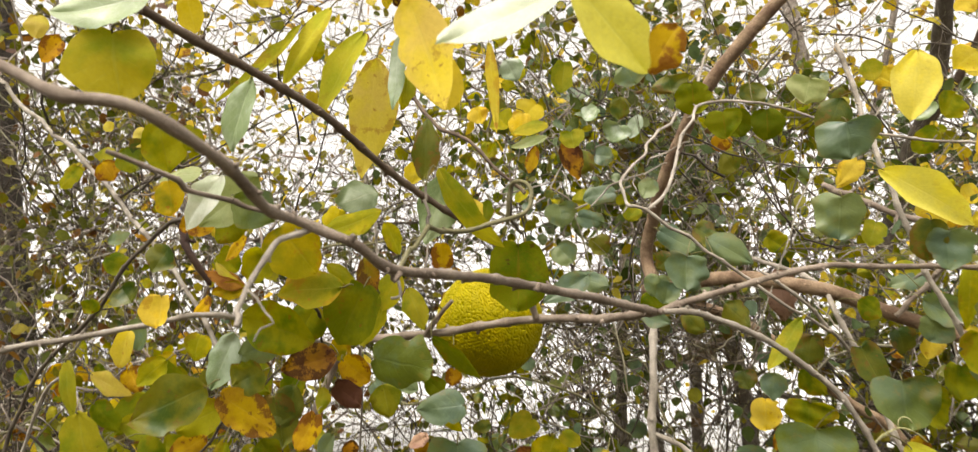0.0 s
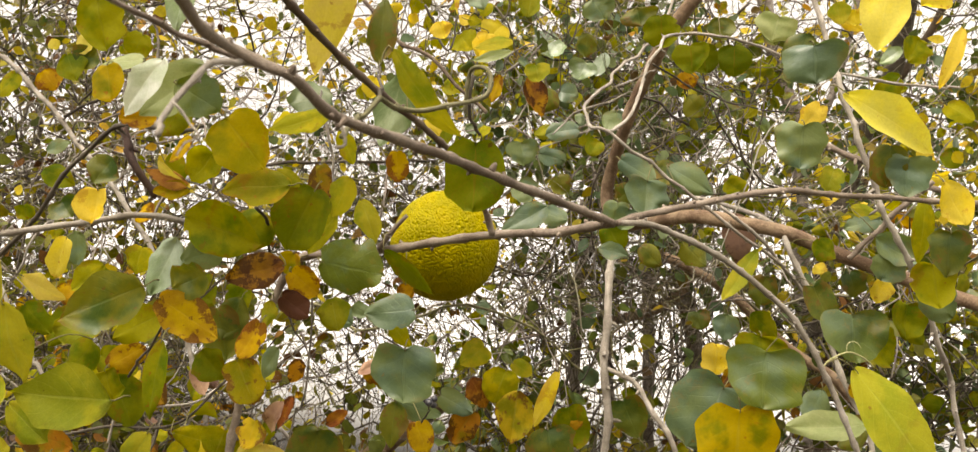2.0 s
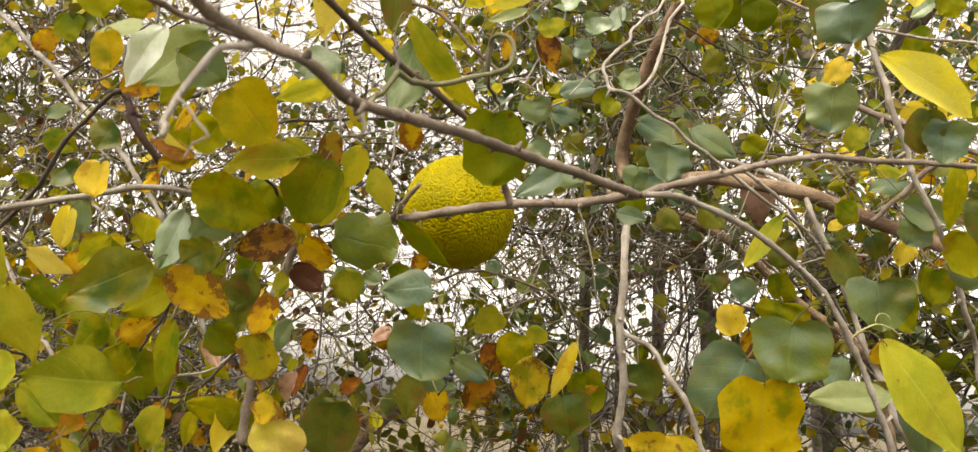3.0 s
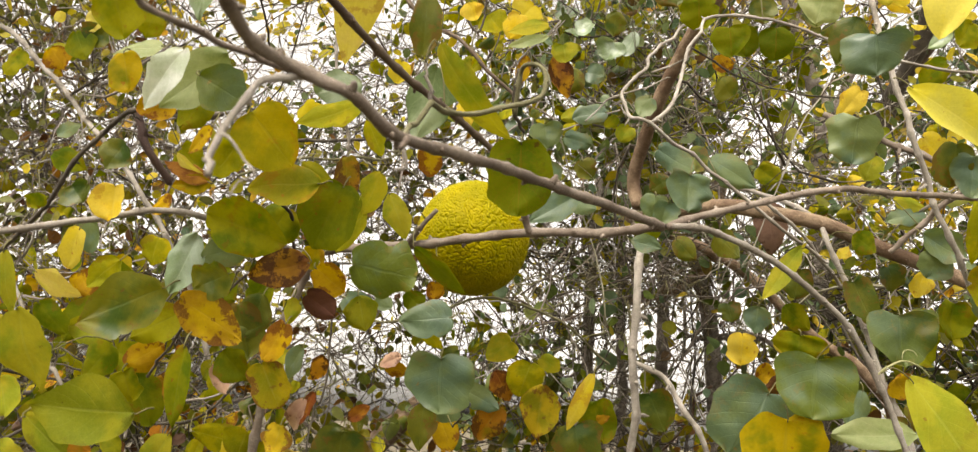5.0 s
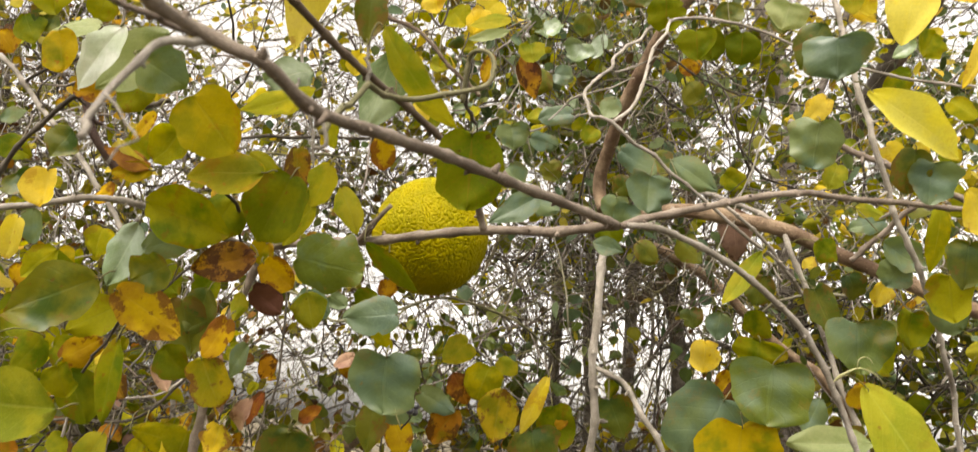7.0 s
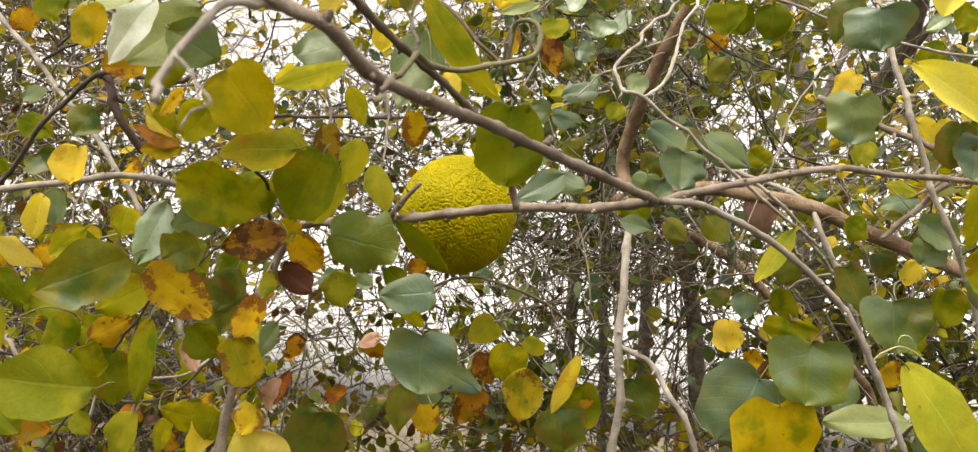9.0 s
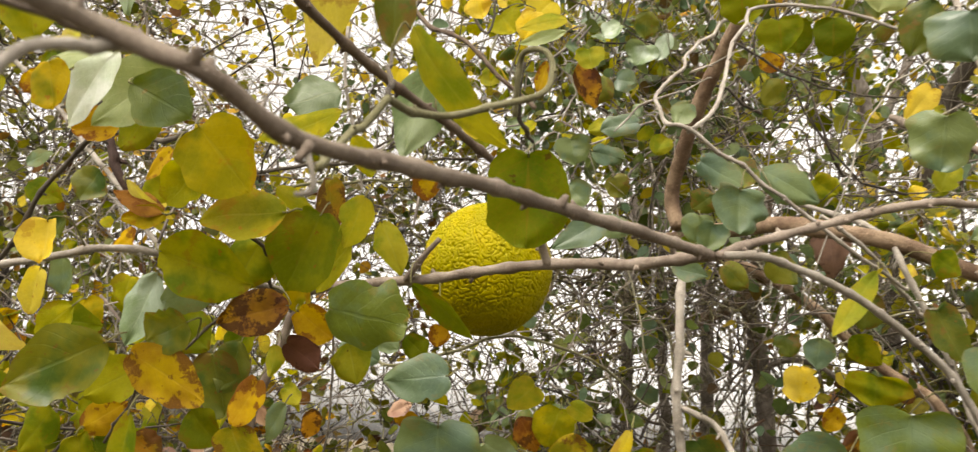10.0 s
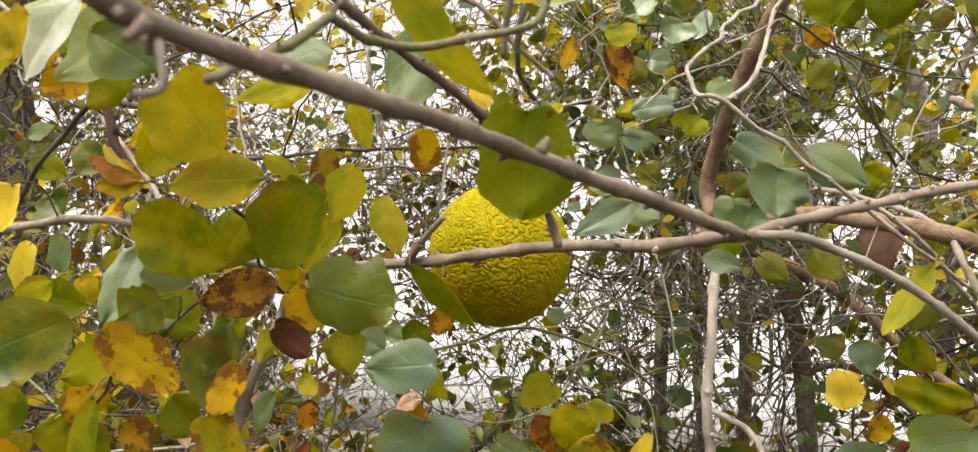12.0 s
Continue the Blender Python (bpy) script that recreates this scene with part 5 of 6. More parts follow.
leaf(wirystem, bluegreen, "round", (-0.141, 0.904, 1.640), (-0.106, 0.911, 1.620), 0.032, 0, 0.15, 0.12)
leaf(wirystem, bluegreen, "round", (-0.110, 0.925, 1.645), (-0.091, 0.929, 1.635), 0.019, 0, 0.15, 0.12)
leaf(wirystem, bluegreen, "ovate", (-0.030, 0.805, 1.531), (0.018, 0.810, 1.521), 0.025, 0, 0.15, 0.12)
leaf(wirystem, bluegreen, "heart", (0.002, 0.957, 1.551), (0.042, 0.963, 1.535), 0.027, 0, 0.15, 0.12)
leaf(wirystem, rust_orange, "ovate", (-0.131, 0.961, 1.507), (-0.106, 0.957, 1.525), 0.016, 0, 0.15, 0.12)
leaf(wirystem, russet, "ovate", (-0.139, 0.840, 1.569), (-0.148, 0.846, 1.544), 0.017, 0, 0.15, 0.12)
leaf(wirystem, rust_orange, "ovate", (-0.159, 0.900, 1.534), (-0.177, 0.909, 1.496), 0.018, 20, 0.15, 0.12)
leaf(wirystem, amber, "ovate", (-0.103, 0.997, 1.573), (-0.072, 0.999, 1.569), 0.019, 0, 0.15, 0.12)
leaf(wirystem, yellow_olive, "ovate", (-0.031, 0.735, 1.597), (-0.010, 0.743, 1.574), 0.017, 10, 0.15, 0.12)
leaf(wirystem, rust_olive, "round", (0.041, 0.963, 1.535), (0.017, 0.972, 1.496), 0.034, 0, 0.15, 0.12)
leaf(leftstem, pale_yellow, "ovate", (-0.231, 0.636, 1.705), (-0.201, 0.648, 1.681), 0.011, 25, 0.3, 0.4)
leaf(leftstem, lime, "ovate", (-0.138, 0.669, 1.716), (-0.109, 0.678, 1.698), 0.015, 20, 0.15, 0.12)
leaf(branch, olive, "round", (-0.150, 0.686, 1.679), (-0.168, 0.694, 1.644), 0.037, 0, 0.15, 0.12)
leaf(branch, yellow_olive, "round", (-0.181, 0.633, 1.715), (-0.198, 0.639, 1.689), 0.030, 0, 0.15, 0.12)
leaf(branch, olive_yellow, "round", (-0.137, 0.754, 1.661), (-0.146, 0.759, 1.641), 0.023, 0, 0.15, 0.12)
leaf(branch, lime, "ovate", (-0.156, 0.765, 1.615), (-0.159, 0.772, 1.589), 0.017, 20, 0.15, 0.12)
leaf(leftbranch, olive, "round", (-0.329, 0.794, 1.552), (-0.289, 0.800, 1.539), 0.033, 0, 0.15, 0.12)
leaf(leftbranch, green, "ovate", (-0.243, 0.760, 1.617), (-0.225, 0.763, 1.611), 0.035, 0, 0.15, 0.12)
leaf(leftbranch, olive, "ovate", (-0.187, 0.779, 1.635), (-0.211, 0.787, 1.598), 0.030, 0, 0.15, 0.12)
leaf(leftbranch, yellow_olive, "round", (-0.326, 0.823, 1.675), (-0.333, 0.830, 1.646), 0.030, 0, 0.15, 0.12)
leaf(leftbranch, bluegreen, "round", (-0.439, 0.882, 1.702), (-0.439, 0.892, 1.665), 0.025, 0, 0.15, 0.12)
leaf(leftbranch, amber, "round", (-0.430, 0.869, 1.639), (-0.414, 0.876, 1.614), 0.034, 0, 0.15, 0.12)
leaf(leftbranch, olive, "ovate", (-0.368, 0.808, 1.606), (-0.396, 0.819, 1.561), 0.035, 0, 0.15, 0.12)
leaf(lowerstem, amber, "round", (-0.361, 0.761, 1.512), (-0.337, 0.768, 1.492), 0.028, 0, 0.15, 0.12)
leaf(lowerstem, olive, "round", (-0.302, 0.780, 1.530), (-0.281, 0.793, 1.487), 0.041, 0, 0.15, 0.12)
leaf(lowerstem, rust_olive, "ovate", (-0.317, 0.861, 1.535), (-0.286, 0.869, 1.513), 0.030, 0, 0.15, 0.12)
leaf(lowerstem, lime, "round", (-0.358, 0.677, 1.517), (-0.346, 0.685, 1.489), 0.030, 0, 0.15, 0.12)
leaf(lowerstem, yellow_olive, "round", (-0.191, 0.797, 1.490), (-0.200, 0.805, 1.462), 0.041, 0, 0.15, 0.12)
leaf(lowerstem, green, "round", (-0.109, 0.851, 1.499), (-0.119, 0.859, 1.468), 0.050, 0, 0.15, 0.12)
leaf(leftstem, olive, "ovate", (-0.502, 0.868, 1.930), (-0.484, 0.879, 1.896), 0.040, 0, 0.15, 0.12)
leaf(leftstem, olive, "round", (-0.597, 0.917, 1.924), (-0.618, 0.924, 1.892), 0.031, 0, 0.15, 0.12)
leaf(leftstem, pale_yellow, "round", (-0.475, 0.863, 1.955), (-0.487, 0.869, 1.932), 0.030, 0, 0.15, 0.12)
leaf(leftstem, amber, "ovate", (-0.563, 0.917, 1.931), (-0.545, 0.924, 1.907), 0.035, 0, 0.15, 0.12)
leaf(leftstem, olive, "round", (-0.295, 0.771, 1.757), (-0.274, 0.777, 1.738), 0.034, 0, 0.15, 0.12)
leaf(leftstem, green, "ovate", (-0.486, 0.873, 1.917), (-0.466, 0.867, 1.941), 0.037, 0, 0.15, 0.12)
leaf(leftstem, olive, "round", (-0.382, 0.821, 1.936), (-0.394, 0.828, 1.908), 0.035, 0, 0.15, 0.12)
leaf(branch, mottled_pale, "ovate", (-0.085, 0.626, 1.774), (-0.119, 0.619, 1.758), 0.036, 15, 0.15, 0.12)
leaf(upper, yellow, "round", (-0.080, 0.754, 1.860), (-0.084, 0.760, 1.838), 0.021, 0, 0.15, 0.12)
leaf(upper, yellow, "ovate", (-0.017, 0.741, 1.923), (-0.009, 0.746, 1.906), 0.025, 0, 0.15, 0.12)
leaf(upper, yellow, "round", (0.033, 0.790, 1.943), (0.025, 0.796, 1.916), 0.025, 0, 0.15, 0.12)
leaf(upper, yellow_olive, "round", (-0.004, 0.833, 1.966), (0.012, 0.839, 1.947), 0.035, 0, 0.15, 0.12)
leaf(upper, amber, "ovate", (0.042, 0.938, 1.972), (0.034, 0.948, 1.933), 0.017, 0, 0.15, 0.12)
leaf(upper, yellow, "ovate", (-0.013, 0.721, 1.806), (-0.002, 0.727, 1.784), 0.017, 0, 0.15, 0.12)
leaf(upper, lime_olive, "ovate", (-0.005, 0.815, 1.843), (-0.009, 0.823, 1.814), 0.017, 0, 0.15, 0.12)
leaf(vine, green, "round", (0.108, 1.126, 2.057), (0.102, 1.136, 2.019), 0.044, 0, 0.15, 0.12)
leaf(vine, bluegreen, "round", (0.073, 1.118, 1.889), (0.098, 1.126, 1.865), 0.038, 0, 0.15, 0.12)
leaf(vine, green, "round", (0.135, 1.164, 1.921), (0.152, 1.172, 1.895), 0.038, 0, 0.15, 0.12)
leaf(vine, olive, "round", (0.193, 0.948, 1.774), (0.210, 0.957, 1.744), 0.033, 0, 0.15, 0.12)
leaf(vine, bluegreen, "ovate", (0.177, 0.907, 1.732), (0.213, 0.911, 1.725), 0.021, 0, 0.15, 0.12)
leaf(vine, green, "round", (0.229, 0.908, 1.737), (0.252, 0.915, 1.715), 0.024, 0, 0.15, 0.12)
leaf(vine, green, "ovate", (0.297, 1.005, 1.776), (0.331, 1.014, 1.748), 0.036, 0, 0.15, 0.12)
leaf(vine, olive, "round", (0.391, 1.128, 1.915), (0.420, 1.134, 1.896), 0.036, 0, 0.15, 0.12)
leaf(vine, green, "ovate", (0.325, 1.091, 2.037), (0.350, 1.100, 2.009), 0.036, 0, 0.15, 0.12)
leaf(vine, green, "round", (0.267, 1.024, 1.890), (0.294, 1.030, 1.872), 0.036, 0, 0.15, 0.12)
leaf(greystem, green, "round", (0.410, 1.021, 1.741), (0.406, 1.031, 1.703), 0.036, 0, 0.15, 0.12)
leaf(greystem, olive, "ovate", (0.451, 0.962, 1.774), (0.479, 0.968, 1.756), 0.030, 0, 0.15, 0.12)
leaf(greystem, green, "heart", (0.520, 1.023, 1.752), (0.531, 1.032, 1.722), 0.036, 0, 0.15, 0.12)
leaf(greystem, olive, "ovate", (0.409, 1.083, 1.703), (0.445, 1.092, 1.674), 0.033, 0, 0.15, 0.12)
leaf(greystem, bluegreen, "ovate", (0.431, 0.909, 1.584), (0.415, 0.919, 1.544), 0.029, 0, 0.15, 0.12)
leaf(greystem, green, "round", (0.460, 0.918, 1.555), (0.476, 0.927, 1.524), 0.044, 0, 0.15, 0.12)
leaf(greystem, green, "heart", (0.238, 1.109, 1.574), (0.263, 1.122, 1.528), 0.050, 0, 0.15, 0.12)
leaf(thinstem, yellow, "round", (0.553, 0.981, 1.915), (0.587, 0.990, 1.888), 0.036, 0, 0.15, 0.12)
leaf(thinstem, amber, "ovate", (0.588, 1.031, 1.929), (0.623, 1.039, 1.905), 0.033, 0, 0.15, 0.12)
leaf(thinstem, yellow, "ovate", (0.568, 1.027, 1.749), (0.555, 1.035, 1.717), 0.030, 0, 0.15, 0.12)
leaf(thinstem, lime, "round", (0.515, 1.033, 1.906), (0.502, 1.041, 1.873), 0.033, 0, 0.15, 0.12)
leaf(thinstem, lime, "ovate", (0.496, 0.952, 1.819), (0.534, 0.956, 1.811), 0.018, 0, 0.15, 0.12)
leaf(thinstem, olive, "round", (0.576, 0.956, 2.009), (0.546, 0.962, 1.983), 0.031, 0, 0.15, 0.12)
leaf(thinstem, pale_blue, "ovate", (0.552, 0.900, 2.019), (0.524, 0.905, 1.998), 0.018, 10, 0.15, 0.12)
leaf(thinstem, bluegreen, "round", (0.504, 0.872, 1.732), (0.493, 0.879, 1.706), 0.040, 0, 0.15, 0.12)
leaf(thinstem, olive, "heart", (0.522, 0.887, 1.683), (0.519, 0.897, 1.644), 0.046, 0, 0.15, 0.12)
leaf(top, yellow_olive, "ovate", (-0.043, 0.540, 1.842), (-0.053, 0.548, 1.815), 0.017, 10, 0.15, 0.12)
leaf(top, yellow, "ovate", (-0.154, 0.490, 1.887), (-0.161, 0.493, 1.877), 0.020, 0, 0.15, 0.12)
leaf(top, yellow, "round", (0.015, 0.348, 1.738), (0.022, 0.359, 1.712), 0.019, 5, 0.15, 0.12)
leaf(top, yellow_olive, "ovate", (-0.168, 0.514, 1.816), (-0.181, 0.521, 1.794), 0.017, 10, 0.15, 0.12)
leaf(top, yellow, "ovate", (0.517, 0.738, 1.992), (0.489, 0.743, 1.971), 0.034, 0, 0.15, 0.12)
leaf(top, yellow, "ovate", (0.498, 0.716, 2.047), (0.511, 0.724, 2.029), 0.034, 0, 0.15, 0.12)
leaf(thinstem, pale_green, "heart", (0.389, 0.869, 2.036), (0.382, 0.879, 2.006), 0.052, 0, 0.15, 0.12)
leaf(vine, lime_olive, "round", (0.080, 0.835, 2.039), (0.077, 0.848, 2.001), 0.025, 0, 0.15, 0.12)
leaf(vine, pale_blue, "ovate", (-0.007, 0.956, 2.120), (0.011, 0.969, 2.091), 0.036, 0, 0.15, 0.12)
leaf(vine, green, "ovate", (0.216, 0.896, 2.057), (0.224, 0.905, 2.035), 0.050, 0, 0.15, 0.12)
leaf(vine, bluegreen, "round", (0.165, 0.975, 2.121), (0.184, 0.986, 2.096), 0.046, 0, 0.15, 0.12)
leaf(thinstem, lime, "ovate", (0.479, 0.912, 2.091), (0.488, 0.923, 2.064), 0.033, 0, 0.15, 0.12)
leaf(thinstem, yellow, "round", (0.504, 0.917, 2.084), (0.508, 0.925, 2.065), 0.022, 0, 0.15, 0.12)
leaf(thinstem, olive, "round", (0.570, 0.892, 2.027), (0.555, 0.901, 1.997), 0.039, 0, 0.15, 0.12)
leaf(top, pale_yellow, "round", (-0.548, 0.716, 2.031), (-0.551, 0.725, 2.006), 0.033, 0, 0.15, 0.12)
leaf(top, amber, "round", (-0.517, 0.729, 2.004), (-0.545, 0.734, 1.982), 0.030, 0, 0.15, 0.12)
leaf(top, yellow_olive, "ovate", (-0.153, 0.591, 1.903), (-0.141, 0.594, 1.899), 0.020, 0, 0.15, 0.12)

# ---- the fruit
def fruit_material():
    m = Nodes("wrinkled_yellow_green_rind")
    where = m.n("TexCoord").outputs["Object"]
    broad = m.noise(where, 22.0, 3.0)
    colour = m.mix(m.step(broad, 0.35, 0.68), (0.170, 0.148, 0.001), (0.225, 0.182, 0.001))
    fine = m.noise(where, 900.0, 3.0)
    colour = m.mix(0.35, colour, m.ramp(fine, (0.3, (0.75, 0.75, 0.75)), (0.7, (1.15, 1.15, 1.15))), "MULTIPLY")
    specks = m.step(m.n("TexVoronoi", Vector=where, Scale=130.0).outputs["Distance"], 0.10, 0.05)
    mask = m.step(m.noise(where, 45.0, 2.0), 0.58, 0.66)
    colour = m.mix(m.math("MULTIPLY", m.math("MULTIPLY", specks, mask), 0.8), colour, (0.10, 0.06, 0.012))
    bump = m.n("Bump", Height=fine, Strength=0.25, Distance=0.0006)
    face = m.n("BsdfPrincipled", Roughness=0.5, Normal=bump.outputs[0])
    m.put(face.inputs["Base Color"], colour)
    face.inputs["Specular IOR Level"].default_value = 0.06
    face.inputs["Subsurface Weight"].default_value = 0.12
    face.inputs["Subsurface Radius"].default_value = (1.0, 0.8, 0.15)
    face.inputs["Subsurface Scale"].default_value = 0.004
    return m.done(face.outputs[0])


def osage_fruit(centre, radius):
    """A wrinkled ball: short winding ridges parted by narrow grooves."""
    around, down = 540, 290
    rng = np.random.default_rng(7)
    theta = np.linspace(0, 2 * np.pi, around, endpoint=False)
    phi = np.linspace(0.0, np.pi, down + 1)[1:-1]
    p, t = np.meshgrid(phi, theta, indexing="ij")
    d = np.stack((np.sin(p) * np.cos(t), np.sin(p) * np.sin(t), np.cos(p)), -1).reshape(-1, 3)
    d = np.vstack((d, [[0, 0, 1], [0, 0, -1]]))
    lumps = sum(np.cos(d @ k + s) for k, s in zip(rng.normal(0, 2.6, (9, 3)), rng.uniform(0, 6.3, 9))) / 9
    ways = rng.normal(0, 1, (70, 3))
    ways = ways / np.linalg.norm(ways, axis=1)[:, None]
    waves = ways * (2 * np.pi / 0.0051) * rng.uniform(0.82, 1.18, (70, 1)) * radius
    field = np.cos(d @ waves.T + rng.uniform(0, 6.3, 70)).sum(1) / math.sqrt(35)
    ridge = np.minimum(np.abs(field) / 0.62, 1.0) ** 0.55
    r = radius * (1 + 0.045 * lumps) + 0.0026 * (ridge - 0.8)
    q = d * r[:, None] * np.array((1.0, 1.0, 1.02))
    faces = []
    rows = down - 1
    for j in range(rows - 1):
        for i in range(around):
            n = (i + 1) % around
            faces.append((j * around + i, (j + 1) * around + i, (j + 1) * around + n, j * around + n))
    last = rows * around
    for i in range(around):
        n = (i + 1) % around
        faces.append((last, i, n))
        faces.append((last + 1, (rows - 1) * around + n, (rows - 1) * around + i))
    ob = mesh_part("osage_fruit", q.tolist(), faces, fruit_material())
    ob.location = centre
    ob.rotation_euler = (radians(12), radians(-8), radians(40))
    return tagged(ob, "round yellow-green osage orange fruit with a wrinkled, brain-like rind", "fruit")


fruit = osage_fruit((0.001, 0.852, 1.707), 0.0602)


stalk_line = smooth_line([(-0.012, 0.742, 1.674), (-0.011, 0.755, 1.680), (-0.009, 0.794, 1.691), (-0.004, 0.823, 1.701)], 0.004)
stalk_verts, stalk_faces = [], []
tube([Vector(q) - Vector(fruit.location) for q in stalk_line], [0.0024] * len(stalk_line), 8, stalk_verts, stalk_faces)
stalk = mesh_part("stalk", [tuple(fruit.rotation_euler.to_matrix().inverted() @ q) for q in stalk_verts], stalk_faces, bark, fruit, None, "short woody stalk")


def berry(at, radius):
    """A small dark vine berry."""
    bm = bmesh.new()
    bmesh.ops.create_icosphere(bm, subdivisions=3, radius=radius)
    for v in bm.verts:
        v.co *= 1 + 0.06 * noise.noise(v.co * 400)
        v.co += Vector(at)
    me = bpy.data.meshes.new("berry")
    bm.to_mesh(me)
    bm.free()
    me.polygons.foreach_set("use_smooth", [True] * len(me.polygons))
    me.materials.append(berry_skin)
    ob = new("berry", me)
    ob.parent = wirystem
    return tagged(ob, "dark blue-black berry")


skin = Nodes("blue_black_berry_skin")
skin_face = skin.n("BsdfPrincipled", Roughness=0.35)
skin.put(skin_face.inputs["Base Color"], skin.mix(skin.noise(skin.n("TexCoord").outputs["Object"], 300.0), (0.006, 0.006, 0.010), (0.03, 0.03, 0.04)))
berry_skin = skin.done(skin_face.outputs[0])
berry((-0.055, 0.729, 1.698), 0.0032)
berry((-0.055, 0.727, 1.705), 0.0028)
berry((0.015, 0.716, 1.525), 0.0034)
berry((0.019, 0.720, 1.529), 0.003)
berry((0.011, 0.725, 1.528), 0.003)
berry((0.018, 0.727, 1.524), 0.003)


# ---- the thicket behind
class Heap:
    """Gathers many small pieces for one object."""

    def __init__(self):
        self.verts, self.faces = [], []


green_heap, mixed_heap, yellow_heap, twig_heap, curtain_heap, shade_heap = Heap(), Heap(), Heap(), Heap(), Heap(), Heap()
heap_rng = random.Random(11)


def inside(centre, radii):
    while True:
        q = Vector((heap_rng.uniform(-1, 1), heap_rng.uniform(-1, 1), heap_rng.uniform(-1, 1)))
        if q.length < 1:
            return Vector((centre[k] + q[k] * radii[k] for k in range(3)))


def small_leaf(heap, at, size):
    """A folded leaf of twelve faces, hanging at a chance angle."""
    hang = Vector((heap_rng.gauss(0, 0.7), heap_rng.gauss(0, 0.7), heap_rng.gauss(-0.5, 0.6))).normalized()
    face = Vector((heap_rng.gauss(0, 0.7), heap_rng.gauss(-0.5, 0.7), heap_rng.gauss(0.3, 0.6)))
    side = hang.cross(face).normalized()
    face = side.cross(hang)
    length = size * heap_rng.uniform(0.7, 1.25)
    width = length * heap_rng.uniform(0.55, 0.95)
    fold = heap_rng.uniform(-0.1, 0.35)
    droop = heap_rng.uniform(-0.25, 0.25)
    first = len(heap.verts)
    for v, w in ((0.0, 0.16), (0.16, 0.78), (0.42, 1.0), (0.7, 0.72), (0.88, 0.36), (1.0, 0.03)):
        mid = at + hang * length * v + face * (droop * length * (v - 0.4) ** 2)
        half = side * (width * w / 2)
        rise = face * (fold * width * w / 2)
        heap.verts += [tuple(mid - half + rise), tuple(mid), tuple(mid + half + rise)]
    for j in range(5):
        a = first + j * 3
        heap.faces += [(a, a + 1, a + 4, a + 3), (a + 1, a + 2, a + 5, a + 4)]


def clump(heap, centre, radii, count, size):
    for _ in range(count):
        small_leaf(heap, inside(centre, radii), size)


def chance_way(x, y, z):
    return Vector((heap_rng.gauss(0, x), heap_rng.gauss(0, y), heap_rng.gauss(0, z)))


def crooked(at, ahead, long, steps, bow, kink):
    """A line that wanders, with a sharp turn here and there."""
    line = [at]
    for _ in range(steps):
        turn = kink * (2.6 if heap_rng.random() < 0.14 else 1.0)
        ahead = (ahead + bow + chance_way(turn, turn, turn)).normalized()
        line.append(line[-1] + ahead * long / steps)
    return line, ahead


def tangle(centre, radii, count, length, thick, way=(0, 0, 0), spread=1.0, leafy=None, leaf_size=0.026, heap=None, more=1.85):
    """Crooked twigs with side shoots and spurs, some of them with leaves."""
    heap = heap or twig_heap
    for _ in range(int(count * more)):
        at = inside(centre, radii)
        while noise.noise(at * 2.4 + Vector((3, 1, 7))) < heap_rng.uniform(-0.5, 0.3):
            at = inside(centre, radii)
        ahead = (Vector(way) + chance_way(1, 0.7, 0.8) * spread).normalized()
        long = length * heap_rng.uniform(0.35, 1.3)
        r = thick * 0.56 * heap_rng.uniform(0.3, 1.35) ** 2
        steps = 11
        line, ahead = crooked(at - ahead * long / 2, ahead, long, steps, chance_way(0.13, 0.13, 0.13), 0.2)
        tube(line, [r * (1 - 0.65 * k / steps) for k in range(steps + 1)], 4 if r > 0.0015 else 3, heap.verts, heap.faces)
        for k in range(1, steps):
            if heap_rng.random() < 0.36:
                shoot = (ahead + chance_way(1, 1, 1)).normalized()
                s = long * heap_rng.uniform(0.06, 0.3)
                part_line, _ = crooked(line[k], shoot, s, 4, chance_way(0.1, 0.1, 0.1), 0.3)
                tube(part_line, [r * 0.55, r * 0.46, r * 0.38, r * 0.3, r * 0.16], 3, heap.verts, heap.faces)
                if leafy is not None and heap_rng.random() < 0.5:
                    small_leaf(leafy, part_line[-1], leaf_size)


def strands(centre, radii, count, length, thick, heap):
    """Dry vines that hang down in loose, wavy strands."""
    for _ in range(count):
        at = inside(centre, radii) + Vector((0, 0, length * 0.4))
        long = length * heap_rng.uniform(0.4, 1.25)
        r = thick * heap_rng.uniform(0.35, 1.1) ** 1.6
        line, ahead = crooked(at, (Vector((0, 0, -1)) + chance_way(0.45, 0.3, 0.25)).normalized(), long, 14, Vector((0, 0, -0.07)) + chance_way(0.06, 0.06, 0.03), 0.17)
        tube(line, [r * (1 - 0.5 * k / 14) for k in range(15)], 4 if r > 0.0015 else 3, heap.verts, heap.faces)
        for k in range(2, 14, 2):
            if heap_rng.random() < 0.4:
                part_line, _ = crooked(line[k], (Vector((0, 0, -0.8)) + chance_way(0.8, 0.6, 0.5)).normalized(), long * heap_rng.uniform(0.08, 0.25), 4, Vector((0, 0, -0.1)), 0.3)
                tube(part_line, [r * 0.6, r * 0.5, r * 0.42, r * 0.34, r * 0.2], 3, heap.verts, heap.faces)


# ---- leafy vines that hang in the thicket
LEAF_MESHES = {}


